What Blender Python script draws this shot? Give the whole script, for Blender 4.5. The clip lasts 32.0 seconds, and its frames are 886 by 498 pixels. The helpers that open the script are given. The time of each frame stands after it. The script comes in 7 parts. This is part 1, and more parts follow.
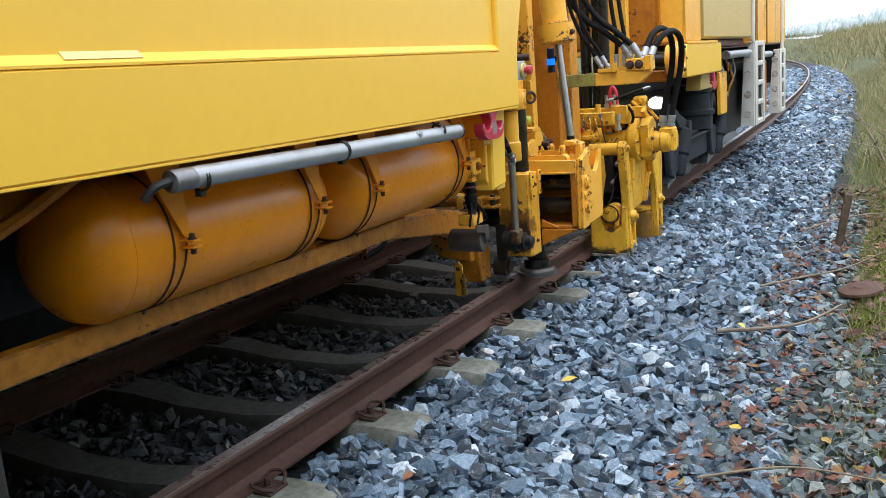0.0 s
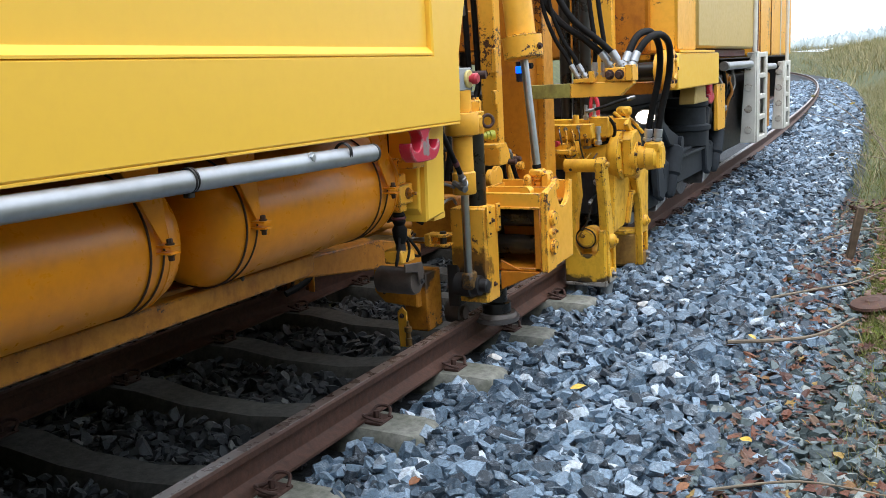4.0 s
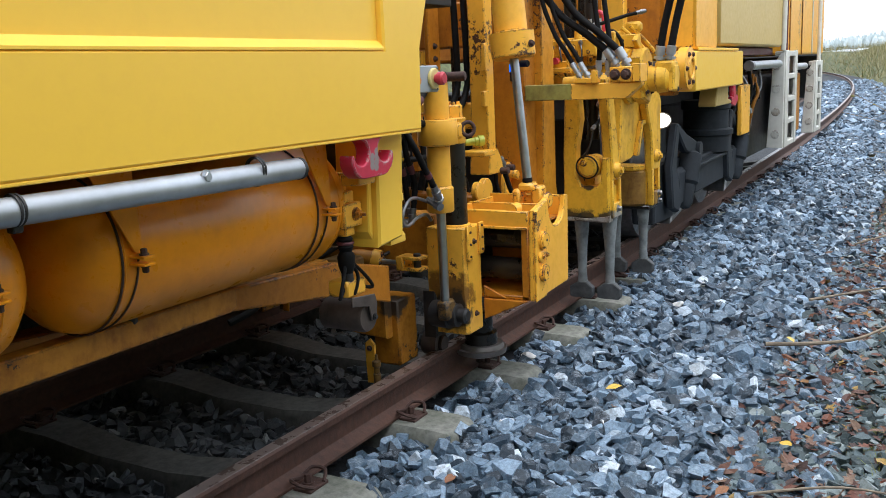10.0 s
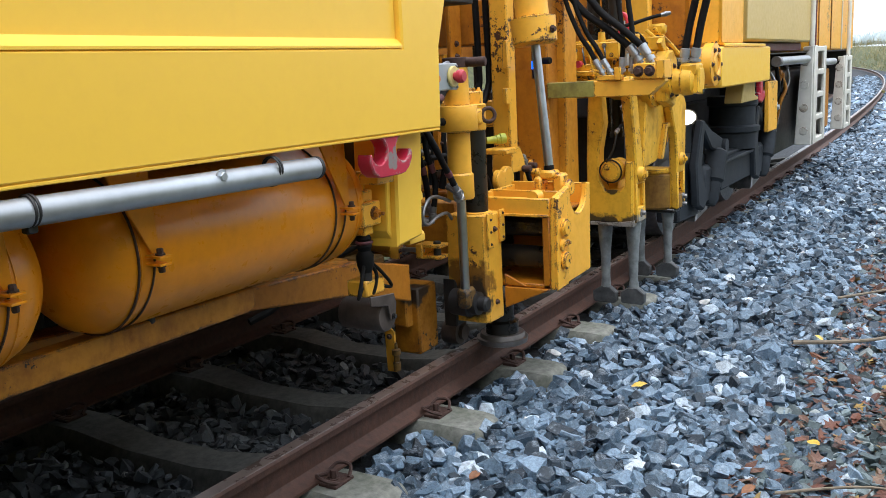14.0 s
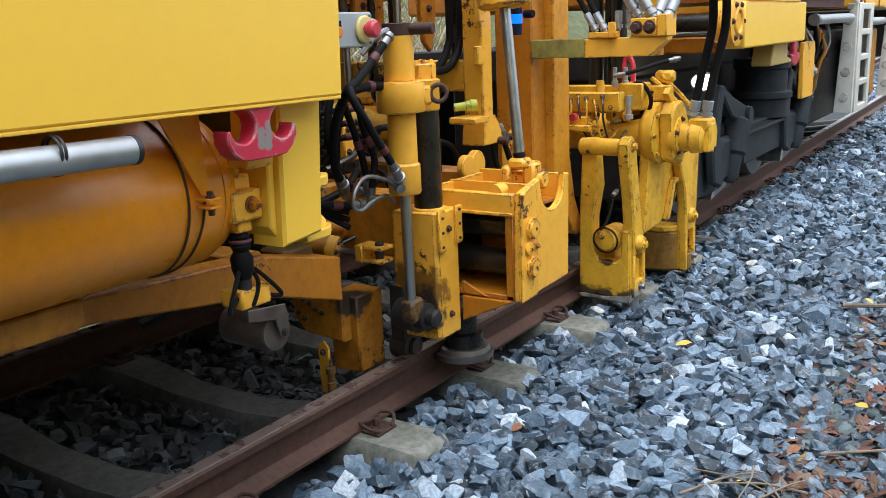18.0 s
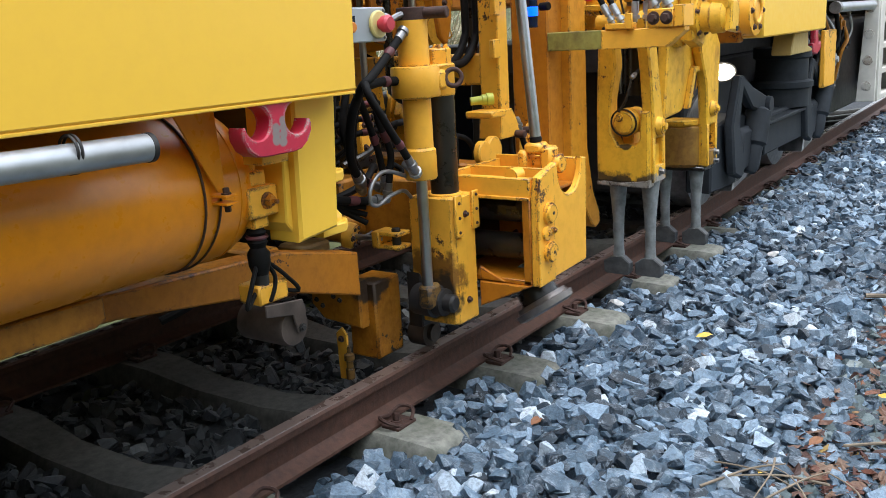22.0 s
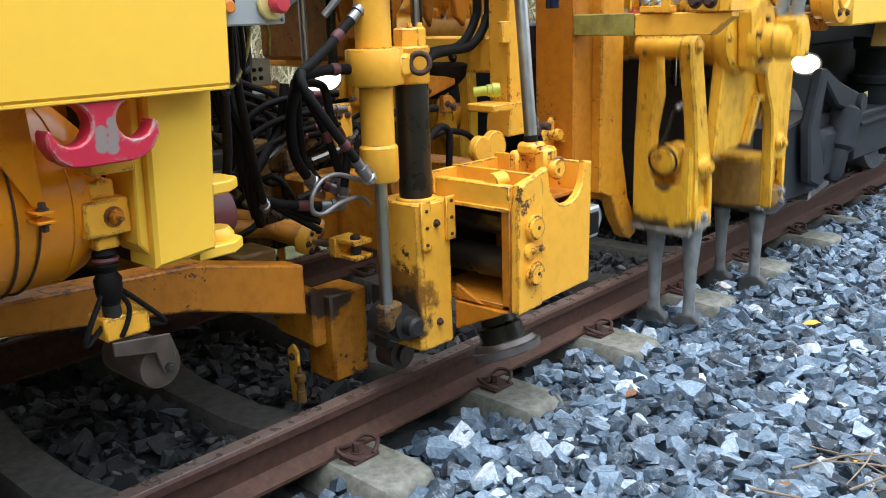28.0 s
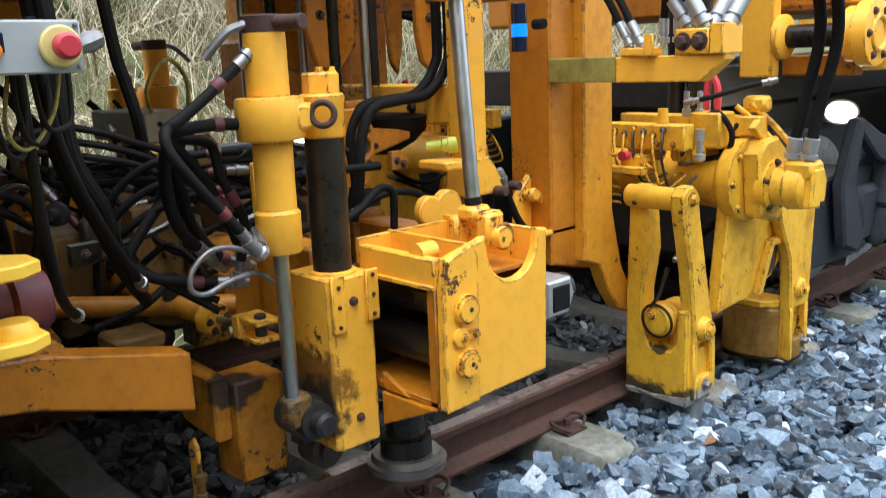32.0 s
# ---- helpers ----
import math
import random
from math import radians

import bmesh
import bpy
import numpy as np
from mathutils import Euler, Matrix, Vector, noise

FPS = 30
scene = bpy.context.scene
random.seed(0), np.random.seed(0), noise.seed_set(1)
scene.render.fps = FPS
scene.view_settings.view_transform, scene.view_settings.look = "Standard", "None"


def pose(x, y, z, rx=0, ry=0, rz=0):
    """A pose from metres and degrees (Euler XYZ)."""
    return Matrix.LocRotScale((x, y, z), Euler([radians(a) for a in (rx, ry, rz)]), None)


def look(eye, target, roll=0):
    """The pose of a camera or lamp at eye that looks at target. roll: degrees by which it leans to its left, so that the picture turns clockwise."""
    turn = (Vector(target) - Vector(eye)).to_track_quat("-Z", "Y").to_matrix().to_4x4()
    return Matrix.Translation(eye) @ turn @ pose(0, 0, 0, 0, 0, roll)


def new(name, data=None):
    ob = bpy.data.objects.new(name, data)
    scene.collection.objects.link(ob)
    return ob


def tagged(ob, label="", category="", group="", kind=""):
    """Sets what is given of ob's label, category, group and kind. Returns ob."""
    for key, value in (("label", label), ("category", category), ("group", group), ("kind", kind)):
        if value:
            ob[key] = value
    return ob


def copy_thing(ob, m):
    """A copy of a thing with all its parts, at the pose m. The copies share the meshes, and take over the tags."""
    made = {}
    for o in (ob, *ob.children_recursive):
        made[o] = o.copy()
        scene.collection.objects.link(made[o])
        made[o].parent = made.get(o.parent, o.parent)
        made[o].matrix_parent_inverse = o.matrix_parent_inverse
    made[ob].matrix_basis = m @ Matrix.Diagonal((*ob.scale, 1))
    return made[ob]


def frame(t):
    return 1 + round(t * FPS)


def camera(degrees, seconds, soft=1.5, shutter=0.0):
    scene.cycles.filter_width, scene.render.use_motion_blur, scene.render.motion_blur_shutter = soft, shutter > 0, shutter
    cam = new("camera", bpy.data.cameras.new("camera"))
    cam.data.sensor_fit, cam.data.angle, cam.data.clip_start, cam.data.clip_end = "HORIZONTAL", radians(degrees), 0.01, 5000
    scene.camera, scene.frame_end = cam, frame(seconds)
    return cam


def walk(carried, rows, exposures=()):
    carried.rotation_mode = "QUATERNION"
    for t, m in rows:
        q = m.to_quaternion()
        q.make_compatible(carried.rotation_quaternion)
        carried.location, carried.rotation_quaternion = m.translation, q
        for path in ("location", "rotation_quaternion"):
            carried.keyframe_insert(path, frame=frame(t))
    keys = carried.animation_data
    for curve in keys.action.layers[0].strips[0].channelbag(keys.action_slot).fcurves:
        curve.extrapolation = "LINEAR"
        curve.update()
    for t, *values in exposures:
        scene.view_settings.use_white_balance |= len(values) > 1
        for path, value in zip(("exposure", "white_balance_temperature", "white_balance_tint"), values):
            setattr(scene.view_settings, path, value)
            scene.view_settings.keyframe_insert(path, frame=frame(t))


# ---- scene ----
cam = camera(52.80, 32.0, soft=0.6, shutter=0.3)
# seconds, place, then yaw, pitch and lean in degrees
PATH = [
    (0.0, 2.146, 0.314, 1.468, 27.81, -11.29, -4.29),
    (0.5, 2.141, 0.309, 1.471, 27.47, -10.98, -3.96),
    (1.0, 2.148, 0.305, 1.470, 27.19, -10.66, -3.86),
    (1.5, 2.134, 0.314, 1.479, 26.84, -10.66, -3.62),
    (2.0, 2.133, 0.319, 1.477, 26.89, -10.61, -3.57),
    (2.5, 2.122, 0.321, 1.478, 26.88, -10.64, -3.41),
    (3.0, 2.111, 0.326, 1.467, 27.13, -10.79, -3.27),
    (3.5, 2.100, 0.327, 1.463, 27.59, -10.92, -3.16),
    (4.0, 2.104, 0.332, 1.456, 28.06, -10.94, -3.08),
    (4.5, 2.112, 0.330, 1.460, 28.60, -11.17, -3.13),
    (6.5, 2.104, 0.331, 1.461, 29.12, -11.42, -3.55),
    (7.0, 2.107, 0.322, 1.467, 29.15, -11.45, -3.27),
    (7.5, 2.103, 0.324, 1.467, 29.20, -11.37, -3.18),
    (8.0, 2.096, 0.330, 1.467, 29.22, -11.15, -3.06),
    (8.5, 2.091, 0.330, 1.470, 29.27, -10.84, -3.08),
    (9.0, 2.082, 0.326, 1.468, 29.41, -10.60, -2.97),
    (9.5, 2.060, 0.333, 1.461, 29.47, -10.81, -2.63),
    (10.0, 2.054, 0.327, 1.453, 29.79, -11.06, -2.58),
    (10.5, 2.048, 0.327, 1.452, 30.31, -11.28, -2.45),
    (11.0, 2.051, 0.325, 1.454, 30.73, -11.30, -2.38),
    (11.5, 2.051, 0.323, 1.453, 30.93, -11.18, -2.43),
    (12.0, 2.058, 0.325, 1.450, 31.22, -11.08, -2.71),
    (12.5, 2.063, 0.320, 1.453, 31.37, -11.12, -2.71),
    (13.0, 2.063, 0.321, 1.457, 31.45, -11.18, -2.84),
    (13.5, 2.062, 0.320, 1.456, 31.42, -11.14, -2.85),
    (15.5, 2.053, 0.329, 1.447, 31.65, -11.68, -3.19),
    (16.0, 2.056, 0.326, 1.447, 31.68, -12.18, -3.14),
    (16.5, 2.043, 0.326, 1.446, 31.72, -12.59, -2.69),
    (17.0, 2.034, 0.330, 1.435, 32.07, -12.88, -2.39),
    (17.5, 2.028, 0.326, 1.426, 33.00, -13.31, -2.34),
    (18.0, 2.030, 0.314, 1.424, 34.11, -13.63, -2.32),
    (18.5, 2.036, 0.314, 1.419, 34.86, -13.68, -2.92),
    (19.0, 2.042, 0.307, 1.422, 35.39, -13.69, -3.57),
    (19.5, 2.042, 0.315, 1.425, 35.51, -13.86, -3.83),
    (20.0, 2.043, 0.301, 1.427, 35.38, -13.77, -3.66),
    (20.5, 2.042, 0.306, 1.432, 35.46, -13.71, -3.42),
    (21.0, 2.042, 0.306, 1.429, 35.49, -13.72, -3.18),
    (21.5, 2.042, 0.310, 1.427, 35.46, -13.70, -3.22),
    (22.0, 2.042, 0.319, 1.421, 35.51, -13.89, -3.26),
    (22.5, 2.037, 0.333, 1.411, 35.57, -14.09, -3.29),
    (23.0, 2.028, 0.343, 1.396, 35.95, -14.65, -3.20),
    (23.5, 2.032, 0.346, 1.372, 40.86, -15.25, -3.08),
    (24.0, 2.069, 0.294, 1.390, 44.88, -15.70, -3.21),
    (24.5, 2.104, 0.246, 1.407, 43.44, -15.85, -2.66),
    (25.0, 2.117, 0.246, 1.414, 43.55, -15.70, -2.21),
    (25.5, 2.128, 0.243, 1.425, 44.33, -15.88, -1.86),
    (27.5, 2.125, 0.232, 1.434, 43.89, -15.55, -1.77),
    (28.0, 2.123, 0.246, 1.422, 42.95, -15.22, -1.88),
    (28.5, 2.119, 0.259, 1.411, 41.03, -14.81, -1.81),
    (29.0, 2.125, 0.236, 1.427, 40.45, -14.93, -1.76),
    (29.5, 2.111, 0.241, 1.421, 42.54, -15.03, -1.73),
    (30.0, 2.071, 0.217, 1.426, 44.98, -15.70, -1.21),
    (30.5, 2.068, 0.218, 1.441, 46.28, -16.47, -1.14),
    (31.0, 2.062, 0.203, 1.407, 46.32, -16.10, -1.35),
    (31.5, 2.074, 0.216, 1.392, 46.80, -15.80, -1.68),
    (32.0, 2.097, 0.248, 1.401, 47.37, -12.28, -2.26),
]


def carried_pose(x, y, z, yaw, pitch, lean):
    return pose(x, y, z, 0, 0, yaw) @ pose(0, 0, 0, 90 + pitch) @ pose(0, 0, 0, 0, 0, lean)


walk(cam, [(t, carried_pose(*row)) for t, *row in PATH], [(0.0, 0.0), (4.0, 0.02), (7.0, -0.06), (10.0, -0.08), (13.0, 0.0), (16.0, 0.06), (19.0, 0.1), (21.5, 0.14), (23.0, 0.26), (28.0, 0.44), (32.0, 0.44)])

# the machine's way: seconds, metres along the track, heave of the body, heave of the lifting unit
STEPS = [
    (0.0, -2.174, 0.000, 0.027),
    (0.5, -2.170, 0.000, 0.027),
    (1.0, -2.177, 0.000, 0.027),
    (1.5, -2.175, 0.000, 0.015),
    (2.0, -2.124, 0.000, -0.005),
    (2.5, -1.966, 0.000, -0.015),
    (3.0, -1.723, 0.000, -0.022),
    (3.5, -1.458, 0.000, -0.030),
    (4.0, -1.415, 0.000, -0.025),
    (4.5, -1.412, 0.000, -0.011),
    (6.5, -1.409, 0.000, 0.011),
    (7.0, -1.406, 0.000, 0.014),
    (7.5, -1.403, 0.000, 0.013),
    (8.0, -1.404, 0.000, -0.004),
    (8.5, -1.341, 0.000, -0.020),
    (9.0, -1.171, 0.000, -0.027),
    (9.5, -0.917, 0.000, -0.033),
    (10.0, -0.808, 0.000, -0.036),
    (10.5, -0.806, 0.000, -0.038),
    (11.0, -0.766, 0.000, -0.040),
    (11.5, -0.769, 0.000, -0.036),
    (12.0, -0.772, 0.000, -0.019),
    (12.5, -0.769, 0.000, 0.001),
    (13.0, -0.771, 0.000, 0.014),
    (13.5, -0.771, 0.000, 0.015),
    (15.5, -0.776, 0.000, -0.003),
    (16.0, -0.712, 0.000, -0.024),
    (16.5, -0.543, 0.000, -0.032),
    (17.0, -0.287, 0.000, -0.035),
    (17.5, -0.051, 0.000, -0.041),
    (18.0, -0.021, 0.000, -0.038),
    (18.5, -0.026, 0.000, -0.018),
    (19.0, -0.022, 0.000, 0.003),
    (19.5, -0.022, 0.000, 0.012),
    (20.0, -0.019, 0.000, 0.014),
    (20.5, -0.015, 0.000, 0.013),
    (21.0, -0.017, 0.000, 0.013),
    (21.5, -0.020, 0.000, 0.012),
    (22.0, -0.020, 0.000, -0.004),
    (22.5, 0.054, 0.000, -0.022),
    (23.0, 0.220, 0.000, -0.026),
    (23.5, 0.498, 0.000, -0.028),
    (24.0, 0.726, 0.000, -0.035),
    (24.5, 0.735, 0.000, -0.028),
    (25.0, 0.743, 0.000, -0.009),
    (25.5, 0.755, 0.000, 0.014),
    (27.5, 0.758, 0.000, 0.018),
    (28.0, 0.748, 0.000, 0.006),
    (28.5, 0.798, 0.000, -0.018),
    (29.0, 0.956, 0.000, -0.026),
    (29.5, 1.203, 0.000, -0.032),
    (30.0, 1.396, 0.000, -0.040),
    (30.5, 1.407, 0.000, -0.026),
    (31.0, 1.407, 0.000, -0.014),
    (31.5, 1.401, 0.000, 0.002),
    (32.0, 1.373, 0.000, 0.013),
]
# height of the tamping unit above its lowest place
TAMP_UP = [(0, -0.045), (1.1, -0.045), (1.45, 0.5), (3.6, 0.5), (3.95, -0.025), (4.5, -0.025), (7.6, -0.025), (7.9, 0.5), (11, 0.5), (11.4, 0.3), (11.8, -0.045), (13.1, -0.045), (13.5, 0.45), (17.5, 0.5), (17.9, -0.03), (19.6, -0.03), (19.95, 0.5), (20.4, -0.01), (21.6, -0.03), (21.95, 0.53), (24.05, 0.55), (24.35, -0.02), (27.8, -0.02), (28, 0.36), (28.15, 0.555), (30.15, 0.555), (30.5, -0.018), (31, -0.018), (32, -0.018)]
# how far the rail clamp stands open
CLAMP_OPEN = [(0, 0.0), (1.3, 0.0), (1.6, 1.0), (3.2, 1.0), (3.5, 0.0), (7.7, 0.0), (8.1, 1.0), (9.6, 1.0), (9.9, 0.0), (15.4, 0.0), (15.8, 1.0), (17.2, 1.0), (17.5, 0.0), (21.7, 0.0), (22.1, 1.0), (23.6, 1.0), (23.9, 0.0), (27.8, 0.0), (28.2, 1.0), (29.6, 1.0), (29.9, 0.0), (32, 0.0)]

# ---------------------------------------------------------------- world and light
world = bpy.data.worlds.new("overcast_sky")
scene.world = world
world.use_nodes = True
wn, wl = world.node_tree.nodes, world.node_tree.links
sky = wn.new("ShaderNodeTexSky")
sky.sky_type, sky.sun_disc = "NISHITA", False
sky.sun_elevation, sky.sun_rotation = radians(73), radians(119)
sky.dust_density, sky.air_density = 4.0, 1.0
# an overcast sky: a cloud deck brighter overhead than at the horizon
way, split, rise = wn.new("ShaderNodeTexCoord"), wn.new("ShaderNodeSeparateXYZ"), wn.new("ShaderNodeMapRange")
rise.inputs["From Min"].default_value, rise.inputs["From Max"].default_value = 0.0, 1.0
rise.inputs["To Min"].default_value, rise.inputs["To Max"].default_value = 1.45, 2.9
wl.new(way.outputs["Generated"], split.inputs[0])
wl.new(split.outputs["Z"], rise.inputs["Value"])
deck = wn.new("ShaderNodeVectorMath")
deck.operation = "SCALE"
deck.inputs[0].default_value = (8.5, 9.3, 10.4)
wl.new(rise.outputs["Result"], deck.inputs["Scale"])
cloud = wn.new("ShaderNodeMix")
cloud.data_type = "RGBA"
cloud.inputs["Factor"].default_value = 0.85
wl.new(sky.outputs["Color"], cloud.inputs["A"])
wl.new(deck.outputs[0], cloud.inputs["B"])
wl.new(cloud.outputs["Result"], wn["Background"].inputs["Color"])
wn["Background"].inputs["Strength"].default_value = 0.108
sun_data = bpy.data.lights.new("sun", "SUN")
sun_data.energy, sun_data.angle, sun_data.color = 1.6, radians(24), (0.96, 0.98, 1.0)
sun = new("sun", sun_data)
sun.matrix_world = look((2.2, -1.2, 8), (0, 0, 0))
scene.view_settings.exposure = 0.0


# ---------------------------------------------------------------- materials
def nodes_of(name, rough=0.6, metal=0.0):
    m = bpy.data.materials.new(name)
    m.use_nodes = True
    n, l = m.node_tree.nodes, m.node_tree.links
    b = n["Principled BSDF"]
    b.inputs["Roughness"].default_value, b.inputs["Metallic"].default_value = rough, metal
    return m, n, l, b


def coords(n, l, scale=(1, 1, 1)):
    tc, mp = n.new("ShaderNodeTexCoord"), n.new("ShaderNodeMapping")
    mp.inputs["Scale"].default_value = scale
    l.new(tc.outputs["Object"], mp.inputs["Vector"])
    return mp.outputs["Vector"]


def noise_node(n, l, vec, scale, detail=4.0, rough=0.55):
    t = n.new("ShaderNodeTexNoise")
    t.inputs["Scale"].default_value, t.inputs["Detail"].default_value, t.inputs["Roughness"].default_value = scale, detail, rough
    l.new(vec, t.inputs["Vector"])
    return t.outputs["Fac"]


def ramp(n, l, fac, stops):
    r = n.new("ShaderNodeValToRGB")
    while len(r.color_ramp.elements) < len(stops):
        r.color_ramp.elements.new(0.5)
    for e, (p, c) in zip(r.color_ramp.elements, stops):
        e.position, e.color = p, (c if len(c) == 4 else (*c, 1))
    l.new(fac, r.inputs["Fac"])
    return r.outputs["Color"]


def mixed(n, l, fac, a, b, blend="MIX"):
    m = n.new("ShaderNodeMix")
    m.data_type, m.blend_type = "RGBA", blend
    for sock, v in (("Factor", fac), ("A", a), ("B", b)):
        if isinstance(v, (int, float)):
            m.inputs[sock].default_value = v
        elif isinstance(v, tuple):
            m.inputs[sock].default_value = v if len(v) == 4 else (*v, 1)
        else:
            l.new(v, m.inputs[sock])
    return m.outputs["Result"]


def bumped(n, l, b, height, strength=0.3, distance=0.01):
    u = n.new("ShaderNodeBump")
    u.inputs["Strength"].default_value, u.inputs["Distance"].default_value = strength, distance
    l.new(height, u.inputs["Height"])
    l.new(u.outputs["Normal"], b.inputs["Normal"])


def paint(name, colour, worn=0.5, grime=0.5, rough=0.38, chip=(0.078, 0.030, 0.018), smears=()):
    """Sprayed machine paint: grime clouds, streaks, and where worn, chips and rubbed edges down to rusty primer."""
    m, n, l, b = nodes_of(name, rough)
    v = coords(n, l)
    soft = noise_node(n, l, v, 2.3, 5)
    fine = noise_node(n, l, v, 23, 6, 0.65)
    streak = noise_node(n, l, coords(n, l, (5, 5, 1.6)), 2.0, 5, 0.7)
    shade = ramp(n, l, soft, [(0.3, tuple(c * (1 - 0.25 * grime) for c in colour)), (0.62, colour)])
    dirt = ramp(n, l, fine, [(0.45, (1, 1, 1)), (0.8, (1 - 0.5 * grime, 1 - 0.6 * grime, 1 - 0.65 * grime))])
    runs = ramp(n, l, streak, [(0.56, (1, 1, 1)), (0.8, (1 - 0.4 * grime, 1 - 0.48 * grime, 1 - 0.5 * grime))])
    base = mixed(n, l, 1.0, mixed(n, l, 1.0, shade, dirt, "MULTIPLY"), runs, "MULTIPLY")
    if grime >= 0.35:
        stain = ramp(n, l, noise_node(n, l, coords(n, l, (1.0, 1.0, 0.6)), 6.5, 6, 0.68), [(0.50, (0, 0, 0)), (0.68, (min(0.75, 1.3 * grime),) * 3)])
        base = mixed(n, l, stain, base, mixed(n, l, 1.0, base, (0.50, 0.37, 0.25), "MULTIPLY"))
    if worn:
        chips = ramp(n, l, noise_node(n, l, v, 38, 6, 0.75), [(0.32, (0, 0, 0)), (0.70, (1, 1, 1))])
        cover = ramp(n, l, noise_node(n, l, v, 3.4, 3), [(0.46, (0.22, 0.22, 0.22)), (0.70, (0.86, 0.86, 0.86))])
        bev, geo, dot = n.new("ShaderNodeBevel"), n.new("ShaderNodeNewGeometry"), n.new("ShaderNodeVectorMath")
        bev.samples = 4
        bev.inputs["Radius"].default_value = 0.014
        dot.operation = "DOT_PRODUCT"
        l.new(bev.outputs["Normal"], dot.inputs[0]), l.new(geo.outputs["Normal"], dot.inputs[1])
        rub = mixed(n, l, 1.0, ramp(n, l, dot.outputs["Value"], [(0.86, (0.58, 0.58, 0.58)), (0.99, (0, 0, 0))]), ramp(n, l, noise_node(n, l, v, 22, 5, 0.7), [(0.41, (0, 0, 0)), (0.57, (1, 1, 1))]), "MULTIPLY")
        total = mixed(n, l, 1.0, mixed(n, l, 1.0, chips, cover, "MULTIPLY"), rub, "ADD")
        edge = 0.53 - 0.075 * worn
        mask = ramp(n, l, total, [(edge, (0, 0, 0)), (edge + 0.015, (1, 1, 1))])
        base = mixed(n, l, mask, base, chip)
    ragged = noise_node(n, l, v, 16, 5, 0.6) if smears else None
    for (sx, sy, sz), reach, tint in smears:
        tc, gap, sh = n.new("ShaderNodeTexCoord"), n.new("ShaderNodeVectorMath"), n.new("ShaderNodeMath")
        gap.operation, sh.operation = "DISTANCE", "MULTIPLY_ADD"
        gap.inputs[1].default_value = (sx, sy, sz)
        l.new(tc.outputs["Object"], gap.inputs[0])
        l.new(ragged, sh.inputs[0]), l.new(gap.outputs["Value"], sh.inputs[2])
        sh.inputs[1].default_value = -reach * 2.6
        base = mixed(n, l, ramp(n, l, sh.outputs[0], [(0.0, (0.93, 0.93, 0.93)), (max(0.004, reach * 0.6 - 0.01), (0, 0, 0))]), base, tint)
    l.new(base, b.inputs["Base Color"])
    l.new(ramp(n, l, fine, [(0.3, (rough - 0.06,) * 3), (0.8, (rough + 0.25 * (0.3 + grime),) * 3)]), b.inputs["Roughness"])
    bumped(n, l, b, fine, 0.05, 0.004)
    return m


def simple(name, colour, rough=0.5, metal=0.0, vary=0.25, scale=14, bump=0.15, spec=None):
    m, n, l, b = nodes_of(name, rough, metal)
    v = coords(n, l)
    f = noise_node(n, l, v, scale, 6, 0.6)
    g = noise_node(n, l, v, scale * 0.13, 3)
    lo, hi = tuple(c * (1 - vary) for c in colour), tuple(min(1, c * (1 + vary)) for c in colour)
    c1 = ramp(n, l, f, [(0.3, lo), (0.7, hi)])
    l.new(mixed(n, l, 1.0, c1, ramp(n, l, g, [(0.3, (0.78, 0.76, 0.74)), (0.7, (1, 1, 1))]), "MULTIPLY"), b.inputs["Base Color"])
    l.new(ramp(n, l, f, [(0.2, (max(0.03, rough - 0.1),) * 3), (0.8, (min(1, rough + 0.12),) * 3)]), b.inputs["Roughness"])
    if spec is not None:
        b.inputs["Specular IOR Level"].default_value = spec
    bumped(n, l, b, f, bump, 0.006)
    return m


def glow(name, colour, strength):
    m, n, l, b = nodes_of(name, 0.3)
    b.inputs["Base Color"].default_value = (*colour, 1)
    b.inputs["Emission Color"].default_value, b.inputs["Emission Strength"].default_value = (*colour, 1), strength
    return m


def pieces(name, stops, rough=0.8, vein=(0.5, 0.5, 0.5), vein_at=0.68, bump=0.5, grain=0.34):
    """For joined or separate small pieces: each takes its own tone, then grain, scratches and pale dusty faces."""
    m, n, l, b = nodes_of(name, rough)
    geo, info = n.new("ShaderNodeNewGeometry"), n.new("ShaderNodeObjectInfo")
    add, fr = n.new("ShaderNodeMath"), n.new("ShaderNodeMath")
    fr.operation = "FRACT"
    l.new(geo.outputs["Random Per Island"], add.inputs[0]), l.new(info.outputs["Random"], add.inputs[1])
    l.new(add.outputs[0], fr.inputs[0])
    tone = ramp(n, l, fr.outputs[0], stops)
    v = coords(n, l)
    f = noise_node(n, l, v, 75, 6, 0.75)
    g = noise_node(n, l, v, 17, 4, 0.7)
    w = noise_node(n, l, coords(n, l, (60, 220, 90)), 1.0, 4, 0.65)
    base = mixed(n, l, 1.0, tone, ramp(n, l, f, [(0.33, (1 - grain,) * 3), (0.62, (1 + grain * 0.5,) * 3)]), "MULTIPLY")
    pale = mixed(n, l, 1.0, ramp(n, l, g, [(vein_at - 0.06, (0, 0, 0)), (vein_at + 0.1, (0.75, 0.75, 0.75))]), ramp(n, l, w, [(0.42, (0.1, 0.1, 0.1)), (0.62, (1, 1, 1))]), "MULTIPLY")
    l.new(mixed(n, l, pale, base, vein), b.inputs["Base Color"])
    bumped(n, l, b, f, bump, 0.006)
    return m


